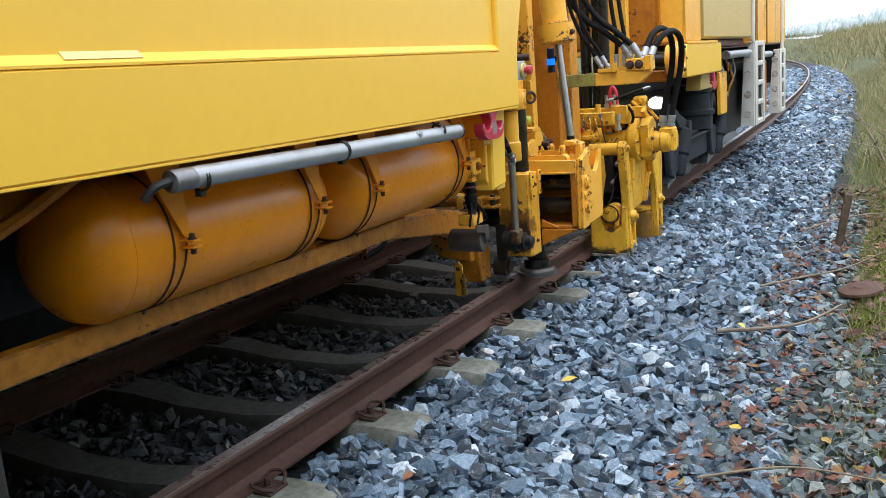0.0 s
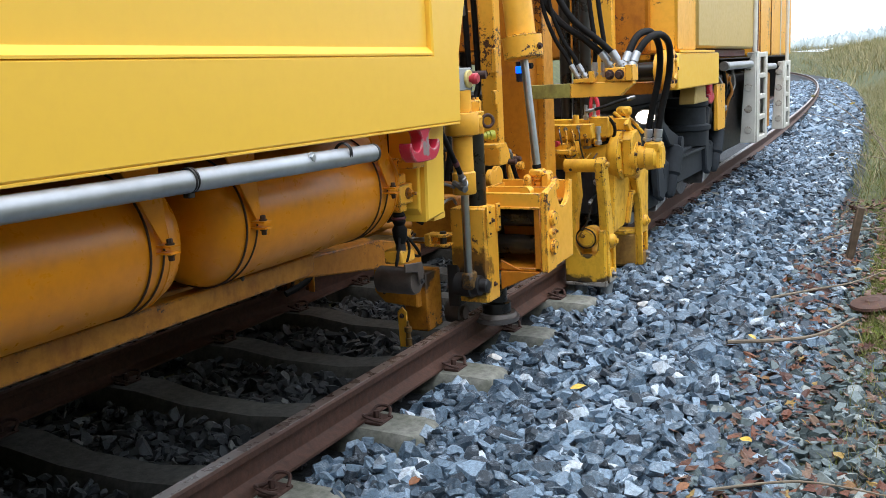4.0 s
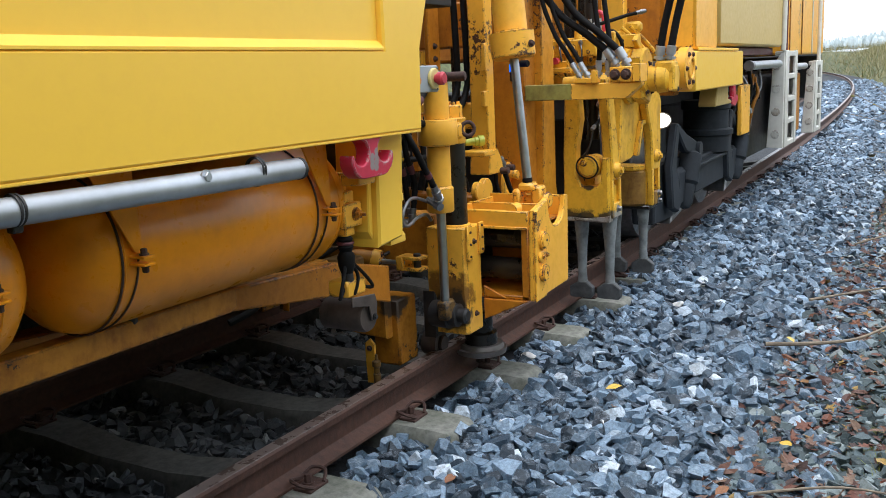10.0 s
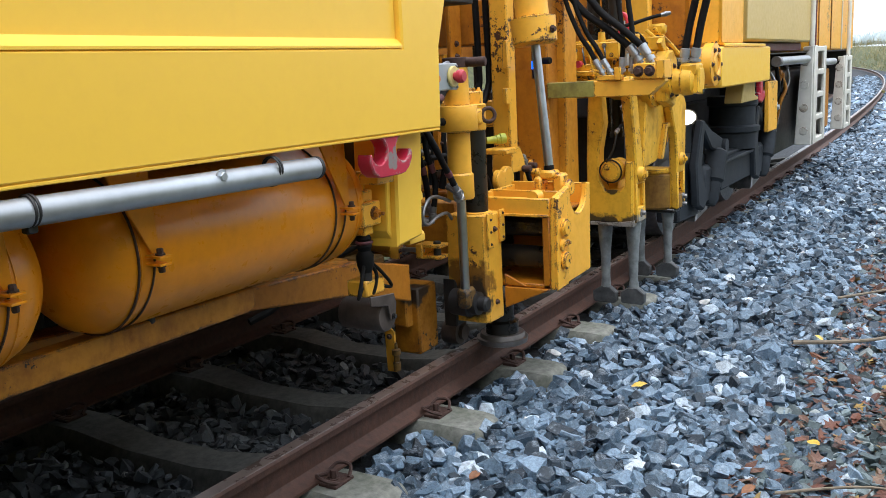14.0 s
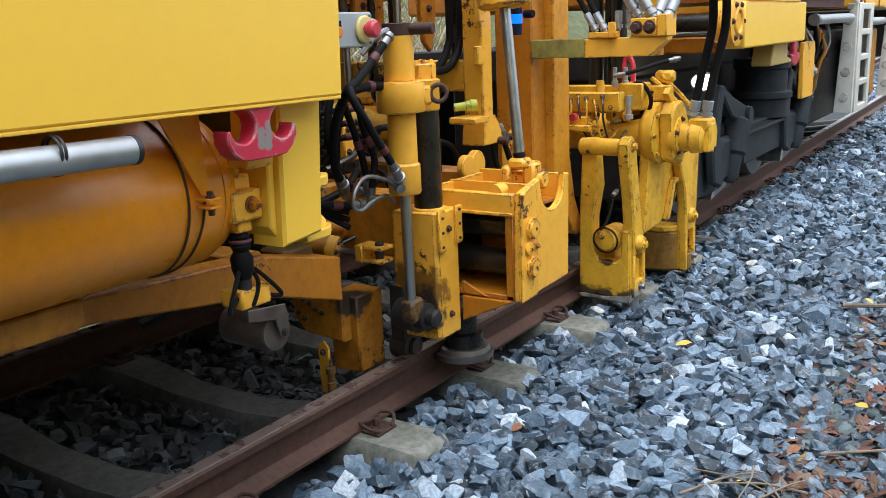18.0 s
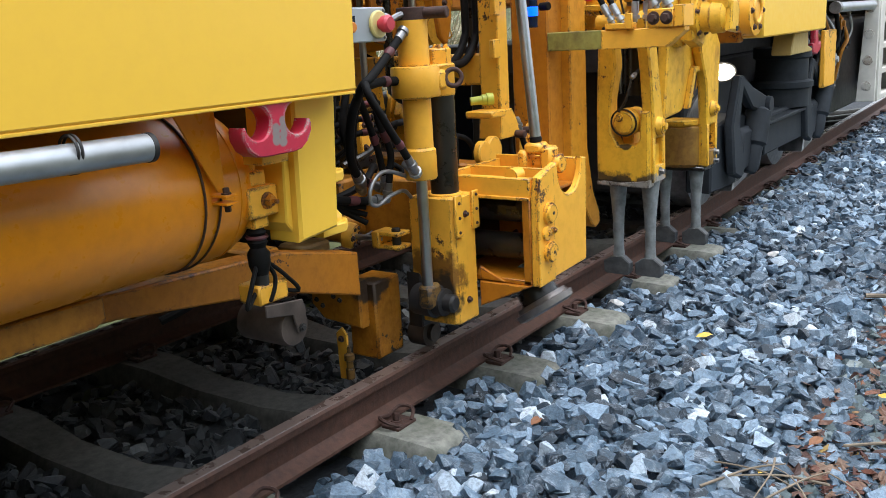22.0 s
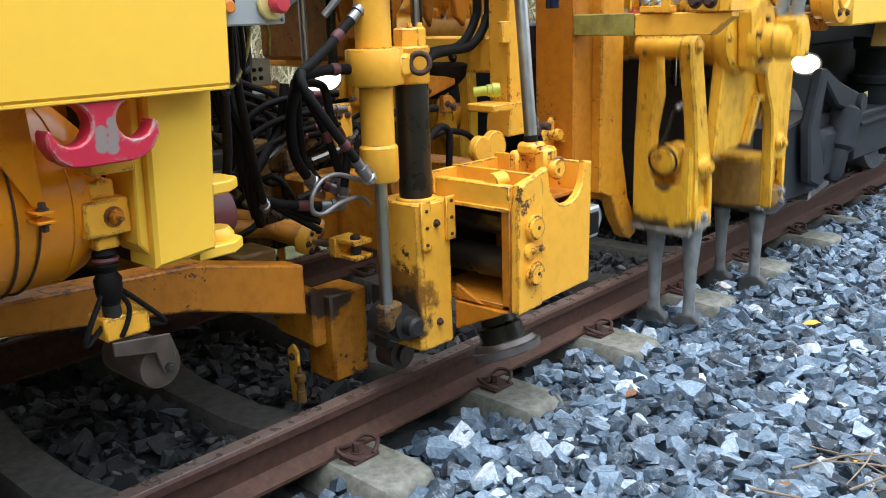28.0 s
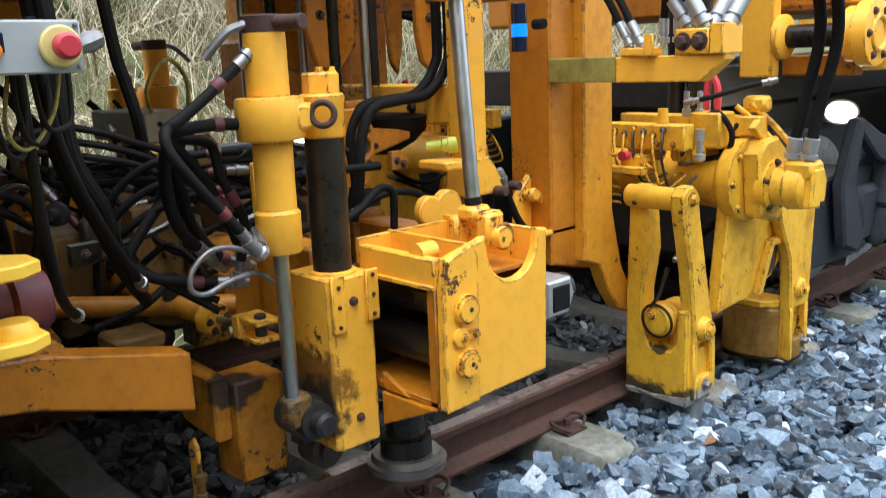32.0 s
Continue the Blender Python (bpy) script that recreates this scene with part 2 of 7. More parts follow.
OIL = (0.022, 0.018, 0.015)
SKIRT_YELLOW = paint("skirt_yellow_paint", (0.97, 0.58, 0.065), worn=0.0, grime=0.05, rough=0.36)
YELLOW = paint("machine_yellow_paint", (0.94, 0.47, 0.045), worn=1.25, grime=0.25, rough=0.42)
TAMP_YELLOW = paint("tamping_yellow_paint", (0.88, 0.485, 0.032), worn=1.3, grime=0.5, rough=0.5)
ORANGE = paint("frame_orange_paint", (0.55, 0.198, 0.009), worn=1.1, grime=0.45, rough=0.46)
TANK = paint("tank_orange_paint", (0.85, 0.295, 0.007), worn=0.0, grime=0.25, rough=0.3)
# grimed yellow; on the inner blocks its darkness also stands in for shade
GRIMY_SHADED = paint("grimed_shaded_yellow_paint", (0.19, 0.105, 0.025), worn=1.8, grime=0.95, rough=0.5, chip=(0.03, 0.022, 0.018))
KEYPAD = paint("grey_olive_box_paint", (0.17, 0.155, 0.10), worn=0.2, grime=0.4, rough=0.5)
OLIVE = paint("olive_primer", (0.30, 0.26, 0.05), worn=0.3, grime=0.6, rough=0.55)
PINK = paint("pink_red_paint", (0.52, 0.022, 0.06), worn=1.6, grime=0.3, rough=0.4, chip=(0.35, 0.33, 0.31), smears=tuple(((0.522, y, z), 0.0075, (0.24, 0.215, 0.21)) for y, z in ((1.785, 1.188), (1.786, 1.203), (1.788, 1.216), (1.808, 1.183), (1.811, 1.199), (1.812, 1.216), (1.812, 1.231))))
MAROON = simple("maroon_rubber", (0.13, 0.03, 0.036), 0.55)
CHROME = simple("chromed_rod", (0.58, 0.61, 0.67), 0.34, 1.0, 0.08, 30, 0.02)
GALV = simple("galvanised_steel", (0.50, 0.53, 0.57), 0.45, 0.75, 0.12, 20, 0.04)
FITTING = simple("dull_zinc_fitting", (0.30, 0.30, 0.31), 0.38, 0.8, 0.25, 25)
ROLLER = simple("grimy_roller_steel", (0.11, 0.085, 0.075), 0.5, 0.4, 0.35, 20)
STEEL = simple("bare_steel", (0.30, 0.30, 0.31), 0.45, 0.8, 0.3, 25)
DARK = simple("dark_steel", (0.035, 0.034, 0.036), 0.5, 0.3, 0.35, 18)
BLACK = simple("black_rubber", (0.011, 0.0105, 0.011), 0.62, 0.0, 0.3, 40, 0.15, 0.12)
BOGIE = simple("bogie_grey_paint", (0.030, 0.036, 0.045), 0.62, 0.0, 0.3, 12, 0.15, 0.2)
GREASE = simple("greased_black_steel", (0.022, 0.020, 0.018), 0.28, 0.2, 0.4, 9)
TINE = simple("worn_tine_steel", (0.25, 0.27, 0.28), 0.5, 0.25, 0.45, 14, 0.4)
TINE_FOOT = simple("muddy_tine_foot", (0.09, 0.095, 0.10), 0.6, 0.2, 0.5, 18, 0.5)
SCRAPED = paint("scraped_base_metal", (0.33, 0.31, 0.28), worn=2.2, grime=0.95, rough=0.55, chip=(0.07, 0.055, 0.045))
HOUSING = paint("stained_housing_paint", (0.33, 0.175, 0.026), worn=2.0, grime=0.95, rough=0.55, chip=(0.06, 0.035, 0.018))
BLOCK_YELLOW = paint("block_yellow_paint", (0.94, 0.48, 0.05), worn=1.6, grime=0.25, rough=0.42, smears=(((0.15, 2.90, 0.50), 0.075, (0.20, 0.085, 0.015)), ((0.16, 2.915, 0.43), 0.06, OIL)))
FORK_YELLOW = paint("fork_yellow_paint", (0.88, 0.49, 0.033), worn=1.35, grime=0.4, rough=0.5, smears=(((0.10, 4.45, 0.06), 0.06, OIL), ((0.22, 4.45, 0.07), 0.045, OIL), ((0.33, 4.45, 0.06), 0.05, OIL), ((0.37, 4.56, 0.06), 0.05, (0.34, 0.33, 0.31)), ((0.215, 4.47, 0.29), 0.028, OIL)))
# chipped column paint in a lighter tone for the face towards the light
COLUMN_LIT = paint("column_lit_paint", (0.76, 0.33, 0.022), worn=1.7, grime=0.4, rough=0.45)
LINK_ORANGE = paint("link_orange_paint", (0.50, 0.20, 0.012), worn=1.3, grime=0.8, rough=0.5, chip=(0.03, 0.02, 0.016), smears=(((-0.03, 2.80, 0.50), 0.055, OIL),))
CLAMP_STEEL = simple("polished_clamp_steel", (0.24, 0.22, 0.215), 0.42, 0.6, 0.25, 18)
RUST = simple("rusty_rail_steel", (0.095, 0.045, 0.032), 0.68, 0.1, 0.35, 30, 0.4)
RAILTOP = simple("rail_running_band", (0.16, 0.115, 0.10), 0.28, 0.0, 0.3, 16, 0.04, 0.6)
CLIP = simple("rusty_clip", (0.07, 0.035, 0.028), 0.75, 0.1, 0.4, 60, 0.4)


def sleeper_concrete():
    """Weathered concrete, darkened between the rails for dirt and for the machine's shade."""
    m, n, l, b = nodes_of("weathered_concrete", 0.9)
    v = coords(n, l)
    f, g = noise_node(n, l, v, 26, 7, 0.65), noise_node(n, l, v, 5, 4)
    clean = mixed(n, l, 1.0, ramp(n, l, f, [(0.3, (0.135, 0.138, 0.122)), (0.7, (0.30, 0.298, 0.265))]), ramp(n, l, g, [(0.32, (0.55, 0.58, 0.50)), (0.66, (1, 1, 1))]), "MULTIPLY")
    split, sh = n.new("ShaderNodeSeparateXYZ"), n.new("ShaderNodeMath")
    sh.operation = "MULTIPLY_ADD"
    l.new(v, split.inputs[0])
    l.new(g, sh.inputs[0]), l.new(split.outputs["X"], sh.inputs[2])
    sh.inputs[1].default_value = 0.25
    # inward of the near rail the machine's shade is mixed into the colour
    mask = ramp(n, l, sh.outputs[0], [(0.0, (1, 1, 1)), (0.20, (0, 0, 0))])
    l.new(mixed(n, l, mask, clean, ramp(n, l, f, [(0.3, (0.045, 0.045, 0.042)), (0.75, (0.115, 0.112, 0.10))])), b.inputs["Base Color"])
    bumped(n, l, b, f, 0.5, 0.006)
    return m


CONCRETE = sleeper_concrete()
GREYBOX = simple("grey_enamel", (0.42, 0.47, 0.52), 0.4, 0.0, 0.06, 10, 0.03)
STEP_DIMPLE = paint("dirty_white_dimple", (0.58, 0.57, 0.52), worn=0.2, grime=0.6, rough=0.5)
WHITE = simple("white_enamel", (0.72, 0.71, 0.66), 0.45, 0.0, 0.12, 8, 0.05)
RED = simple("red_plastic", (0.62, 0.05, 0.08), 0.35, 0.0, 0.1, 20, 0.02)
RING = simple("yellow_plastic", (0.80, 0.68, 0.28), 0.4, 0.0, 0.08, 20, 0.02)
AMBER = simple("amber_plastic", (0.75, 0.24, 0.03), 0.35, 0.0, 0.1, 20, 0.02)
LIME = simple("lime_plug", (0.55, 0.60, 0.08), 0.4, 0.0, 0.15, 20, 0.05)
BLUE_LENS = glow("blue_beacon_lens", (0.0, 0.10, 1.0), 2.0)
BLUE_DARK = simple("blue_beacon_glass", (0.006, 0.014, 0.05), 0.15, 0.0, 0.1, 10, 0.0)
LAMP_GLOW = glow("warm_headlamp_glow", (1.0, 0.88, 0.72), 14.0)
CREAM = paint("cream_body_paint", (0.62, 0.44, 0.15), worn=0.0, grime=0.2, rough=0.45)
STONE = pieces("crushed_basalt", [(0.0, (0.012, 0.021, 0.033)), (0.3, (0.042, 0.071, 0.105)), (0.65, (0.108, 0.169, 0.237)), (0.94, (0.24, 0.338, 0.45)), (1.0, (0.60, 0.67, 0.74))], 0.48, (0.46, 0.54, 0.63), 0.56, 0.7, 0.5)
# old dirty stones, with the shade under the machine put into their tones
FOULED_SHADED = pieces("fouled_shaded_ballast", [(0.0, (0.012, 0.015, 0.018)), (0.5, (0.028, 0.034, 0.040)), (0.9, (0.058, 0.068, 0.078)), (1.0, (0.20, 0.21, 0.21))], 0.6, (0.10, 0.115, 0.13), 0.62)
SOILED = pieces("old_soiled_ballast", [(0.0, (0.030, 0.046, 0.050)), (0.5, (0.092, 0.128, 0.138)), (0.85, (0.19, 0.24, 0.25)), (1.0, (0.34, 0.37, 0.36))], 0.65, (0.26, 0.29, 0.29), 0.62)
# fines under the stones, darkened to deepen the shadow in the gaps
BED = simple("shaded_ballast_fines", (0.028, 0.032, 0.038), 0.9, 0.0, 0.5, 45, 1.0)
SOIL = simple("leaf_mould_soil", (0.085, 0.095, 0.035), 0.95, 0.0, 0.6, 5, 0.8)
LEAF = pieces("fallen_leaf", [(0.0, (0.045, 0.022, 0.018)), (0.35, (0.095, 0.036, 0.026)), (0.6, (0.20, 0.125, 0.085)), (0.78, (0.13, 0.042, 0.026)), (0.93, (0.17, 0.060, 0.028)), (1.0, (0.36, 0.24, 0.07))], 0.6, (0.17, 0.10, 0.06), 0.66)
YLEAF = pieces("yellow_leaf", [(0.0, (0.68, 0.46, 0.08)), (1.0, (0.68, 0.44, 0.07))], 0.55, (0.6, 0.4, 0.1), 0.75)
OLEAF = pieces("orange_leaf", [(0.0, (0.20, 0.085, 0.04)), (1.0, (0.30, 0.12, 0.045))], 0.6, (0.4, 0.16, 0.06), 0.7)
TWIG = simple("dry_twig_bark", (0.27, 0.22, 0.165), 0.85, 0.0, 0.35, 30, 0.5)
STAKE = simple("weathered_stake_wood", (0.13, 0.09, 0.06), 0.85, 0.0, 0.35, 18, 0.5)
GRASS = pieces("bank_grass", [(0.0, (0.12, 0.14, 0.035)), (0.4, (0.22, 0.19, 0.075)), (0.75, (0.33, 0.27, 0.13)), (1.0, (0.46, 0.39, 0.23))], 0.7, (0.3, 0.28, 0.1), 0.8, 0.0)
TURF = pieces("green_turf", [(0.0, (0.07, 0.12, 0.015)), (0.6, (0.17, 0.22, 0.035)), (1.0, (0.34, 0.31, 0.10))], 0.7, (0.25, 0.27, 0.07), 0.8, 0.0)
MOSS = pieces("green_moss", [(0.0, (0.10, 0.15, 0.012)), (0.6, (0.21, 0.26, 0.03)), (1.0, (0.33, 0.33, 0.08))], 0.7, (0.25, 0.27, 0.07), 0.8, 0.0)
REED = pieces("dead_reed", [(0.0, (0.20, 0.16, 0.09)), (0.5, (0.42, 0.36, 0.24)), (1.0, (0.62, 0.57, 0.42))], 0.7, (0.4, 0.34, 0.2), 0.8, 0.0)
IVY = pieces("bramble_leaf", [(0.0, (0.02, 0.05, 0.012)), (0.6, (0.05, 0.10, 0.025)), (1.0, (0.12, 0.17, 0.05))], 0.5, (0.08, 0.12, 0.04), 0.8, 0.0)
# pale and bluish because the distance haze is mixed into the colour
FARTREE = pieces("haze_tinted_conifer", [(0.0, (0.42, 0.49, 0.50)), (1.0, (0.60, 0.66, 0.67))], 0.8, (0.5, 0.55, 0.55), 0.7, 0.0)
SHRUB = pieces("autumn_shrub_leaf", [(0.0, (0.05, 0.04, 0.02)), (0.6, (0.16, 0.14, 0.03)), (1.0, (0.45, 0.34, 0.05))], 0.7, (0.4, 0.3, 0.05), 0.8, 0.0)


# ---------------------------------------------------------------- mesh helpers
def finish(bm, angle=38):
    bmesh.ops.recalc_face_normals(bm, faces=bm.faces)
    bm.normal_update()
    for f in bm.faces:
        f.smooth = True
    limit = radians(angle)
    for e in bm.edges:
        e.smooth = len(e.link_faces) == 2 and e.calc_face_angle(0) < limit


def part(name, bm, material, parent=None, label="", kind="", category="", group=""):
    """One mesh object from a bmesh, as a part of its parent or a thing of its own."""
    finish(bm)
    me = bpy.data.meshes.new(name)
    bm.to_mesh(me)
    bm.free()
    me.materials.append(material)
    ob = new(name, me)
    ob.parent = parent
    return tagged(ob, label, category, group, kind)


def thing(name, label, category, group="", kind=""):
    return tagged(new(name), label, category, group, kind)


def box(x0, x1, y0, y1, z0, z1, bevel=0.006, bm=None, seg=1):
    bm = bm or bmesh.new()
    made = bmesh.ops.create_cube(bm, size=1)["verts"]
    for v in made:
        v.co = Vector((x0 + (v.co.x + 0.5) * (x1 - x0), y0 + (v.co.y + 0.5) * (y1 - y0), z0 + (v.co.z + 0.5) * (z1 - z0)))
    if bevel:
        edges = list({e for v in made for e in v.link_edges})
        bmesh.ops.bevel(bm, geom=edges, offset=bevel, segments=seg, affect="EDGES", profile=0.5)
    return bm


def prism(points, axis, a, b, bevel=0.004, bm=None):
    """A plate: a polygon in the two other axes, from a to b along axis."""
    bm = bm or bmesh.new()

    def place(p, h):
        return {"x": (h, p[0], p[1]), "y": (p[0], h, p[1]), "z": (p[0], p[1], h)}[axis]

    lo = [bm.verts.new(place(p, a)) for p in points]
    hi = [bm.verts.new(place(p, b)) for p in points]
    k = len(points)
    faces = [bm.faces.new(lo), bm.faces.new(hi[::-1])]
    faces += [bm.faces.new((lo[i], hi[i], hi[(i + 1) % k], lo[(i + 1) % k])) for i in range(k)]
    bmesh.ops.recalc_face_normals(bm, faces=faces)
    if bevel:
        edges = list({e for f in faces[:2] for e in f.edges})
        bmesh.ops.bevel(bm, geom=edges, offset=bevel, segments=1, affect="EDGES")
    return bm


def lathe(p0, p1, profile, seg=24, bm=None):
    """A turned body from p0 to p1; profile: (share of the way, radius) pairs."""
    bm = bm or bmesh.new()
    p0, p1 = Vector(p0), Vector(p1)
    d = (p1 - p0).normalized()
    u = d.orthogonal().normalized()
    w = d.cross(u)
    rings = []
    for t, r in profile:
        c = p0.lerp(p1, t)
        rings.append([bm.verts.new(c + r * (math.cos(2 * math.pi * i / seg) * u + math.sin(2 * math.pi * i / seg) * w)) for i in range(seg)])
    for a, b in zip(rings, rings[1:]):
        for i in range(seg):
            bm.faces.new((a[i], a[(i + 1) % seg], b[(i + 1) % seg], b[i]))
    bm.faces.new(rings[0][::-1])
    bm.faces.new(rings[-1])
    return bm


def cyl(p0, p1, r, seg=20, bm=None, edge=0.003):
    ln = max(1e-4, (Vector(p1) - Vector(p0)).length)
    e = min(edge, r * 0.3, ln * 0.3)
    return lathe(p0, p1, [(0, r - e), (e / ln, r), (1 - e / ln, r), (1, r - e)], seg, bm)


def spline(points, steps=6):
    pts = [Vector(p) for p in points]
    out = []
    for i in range(len(pts) - 1):
        a, b, c, d = pts[max(i - 1, 0)], pts[i], pts[i + 1], pts[min(i + 2, len(pts) - 1)]
        for k in range(steps):
            t = k / steps
            out.append(0.5 * ((2 * b) + (c - a) * t + (2 * a - 5 * b + 4 * c - d) * t * t + (3 * b - a - 3 * c + d) * t ** 3))
    return out + [pts[-1]]


def hose(points, r, seg=10, steps=6, bm=None, taper=1.0):
    bm = bm or bmesh.new()
    line = spline(points, steps)
    rings, up = [], None
    for i, p in enumerate(line):
        d = (line[min(i + 1, len(line) - 1)] - line[max(i - 1, 0)]).normalized()
        up = d.orthogonal().normalized() if up is None else (up - d * up.dot(d)).normalized()
        w = d.cross(up)
        q = r * (1 + (taper - 1) * i / (len(line) - 1))
        rings.append([bm.verts.new(p + q * (math.cos(2 * math.pi * k / seg) * up + math.sin(2 * math.pi * k / seg) * w)) for k in range(seg)])
    for a, b in zip(rings, rings[1:]):
        for k in range(seg):
            bm.faces.new((a[k], a[(k + 1) % seg], b[(k + 1) % seg], b[k]))
    bm.faces.new(rings[0][::-1]), bm.faces.new(rings[-1])
    return bm


def ring(centre, axis, big, small, seg=24, sides=8, bm=None, sweep=360, start=0):
    """A torus or part of one about axis."""
    axis = Vector(axis).normalized()
    u = axis.orthogonal().normalized()
    w = axis.cross(u)
    n = seg if sweep == 360 else seg + 1
    bm = bm or bmesh.new()
    rows = []
    for i in range(n):
        a = radians(start + sweep * i / seg)
        d = math.cos(a) * u + math.sin(a) * w
        rows.append([bm.verts.new(Vector(centre) + d * (big + small * math.cos(2 * math.pi * k / sides)) + axis * small * math.sin(2 * math.pi * k / sides)) for k in range(sides)])
    for i in range(seg):
        a, b = rows[i], rows[(i + 1) % n]
        for k in range(sides):
            bm.faces.new((a[k], a[(k + 1) % sides], b[(k + 1) % sides], b[k]))
    if sweep != 360:
        bm.faces.new(rows[0][::-1]), bm.faces.new(rows[-1])
    return bm


def bolt(p, axis, r=0.012, h=0.012, bm=None):
    """A hexagon head with its washer."""
    p, a = Vector(p), Vector(axis).normalized()
    bm = lathe(p, p + a * 0.004, [(0, r * 1.5), (1, r * 1.45)], 12, bm)
    return lathe(p + a * 0.004, p + a * (0.004 + h), [(0, r), (0.8, r), (1, r * 0.85)], 6, bm)


# ---------------------------------------------------------------- track and ground
def bend(y):
    """Sideways place of the near rail at y: straight, then a long curve."""
    return -max(0.0, y - 5.0) ** 2 / 860.0


def lay(u):
    """Height of the ground by the distance from the near rail."""
    pts = [(-60, 3.2), (-14, 3.0), (-6.5, 1.7), (-3.6, -0.25), (-2.6, -0.32), (-1.95, -0.13), (-1.5, -0.11), (0.0, -0.11), (0.3, -0.105), (0.5, -0.08), (0.75, -0.065), (1.2, -0.09), (1.7, -0.17), (1.95, -0.14), (2.6, 0.18), (4.5, 1.25), (8, 2.3), (14, 2.8), (22, 2.9), (70, 3.0), (400, 3.2)]
    for (a, h), (b, k) in zip(pts, pts[1:]):
        if u <= b:
            return h + (k - h) * max(0.0, (u - a) / (b - a))
    return pts[-1][1]


def ground_sheet():
    us = [-400, -200, -60, -30, -14, -10, -6.5, -5, -3.6, -2.6, -1.95, -1.5, -0.75, 0, 0.3, 0.55, 0.9, 1.2, 1.45, 1.7, 1.95, 2.2, 2.6, 3.2, 3.8, 4.5, 6, 9, 14, 22, 40, 70, 150, 400]
    ys = [-60, -30, -15, -8, -4, -2] + [k * 0.5 for k in range(-2, 40)] + [20 + 2 * k for k in range(0, 30)] + [90, 120, 180, 300, 500]
    bm = bmesh.new()
    rows = []
    for y in ys:
        row = []
        for u in us:
            h = lay(u)
            # bank heightened out of view, to block low sky light from the side
            if u > 2.4:
                h += 2.4 * min(1.0, (u - 2.4) / 1.8) * min(1.0, max(0.0, (6.2 - y) / 4.5))
            # unseen mound added behind the camera, to block light from the rear
            if u > 0.9 and y < -1.0:
                h += 4.6 * min(1.0, (u - 0.9) / 1.0) * min(1.0, (-1.0 - y) / 2.0) * (u <= 2.4)
            if u > 1.5 or u < -3:
                h += 0.10 * min(1, abs(u) / 6) * noise.noise(Vector((u * 0.9, y * 0.5, 0)))
            row.append(bm.verts.new((u + bend(min(y, 120)), y, h)))
        rows.append(row)
    for a, b in zip(rows, rows[1:]):
        for i in range(len(us) - 1):
            bm.faces.new((a[i], a[i + 1], b[i + 1], b[i]))
    return part("ground", bm, SOIL, None, "mossy leaf-covered soil rising to a grassy bank, heightened out of view to block light", "structure", "ground")


ground_sheet()

RAIL = [(-0.0625, 0.0), (0.0625, 0.0), (0.0625, 0.011), (0.022, 0.026), (0.009, 0.038), (0.008, 0.105), (0.012, 0.118), (0.0335, 0.126), (0.0345, 0.150), (0.027, 0.158), (-0.027, 0.158), (-0.0345, 0.150), (-0.0335, 0.126), (-0.012, 0.118), (-0.008, 0.105), (-0.009, 0.038), (-0.022, 0.026), (-0.0625, 0.011)]


def rail(offset, label):
    ys = [-14, -6] + list(range(-2, 6)) + [5 + k * 1.5 for k in range(1, 60)]
    foot, head = bmesh.new(), bmesh.new()
    rings = [[foot.verts.new((x + offset + bend(y), y, z + 0.012)) for x, z in RAIL] for y in ys]
    k = len(RAIL)
    for a, b in zip(rings, rings[1:]):
        for i in range(k):
            foot.faces.new((a[i], a[(i + 1) % k], b[(i + 1) % k], b[i]))
    top = [(-0.027, 0.1703), (0.027, 0.1703), (0.025, 0.1722), (-0.025, 0.1722)]
    rings = [[head.verts.new((x + offset + bend(y), y, z)) for x, z in top] for y in ys]
    for a, b in zip(rings, rings[1:]):
        for i in range(4):
            head.faces.new((a[i], a[(i + 1) % 4], b[(i + 1) % 4], b[i]))
    r = part("rail", foot, RUST, None, label, "structure", "rail")
    part("running_band", head, RAILTOP, r)
    return r


rail(0.0, "rusty brown flat-bottom steel rail on concrete sleepers")
rail(-1.505, "rusty steel rail under the machine in shade")


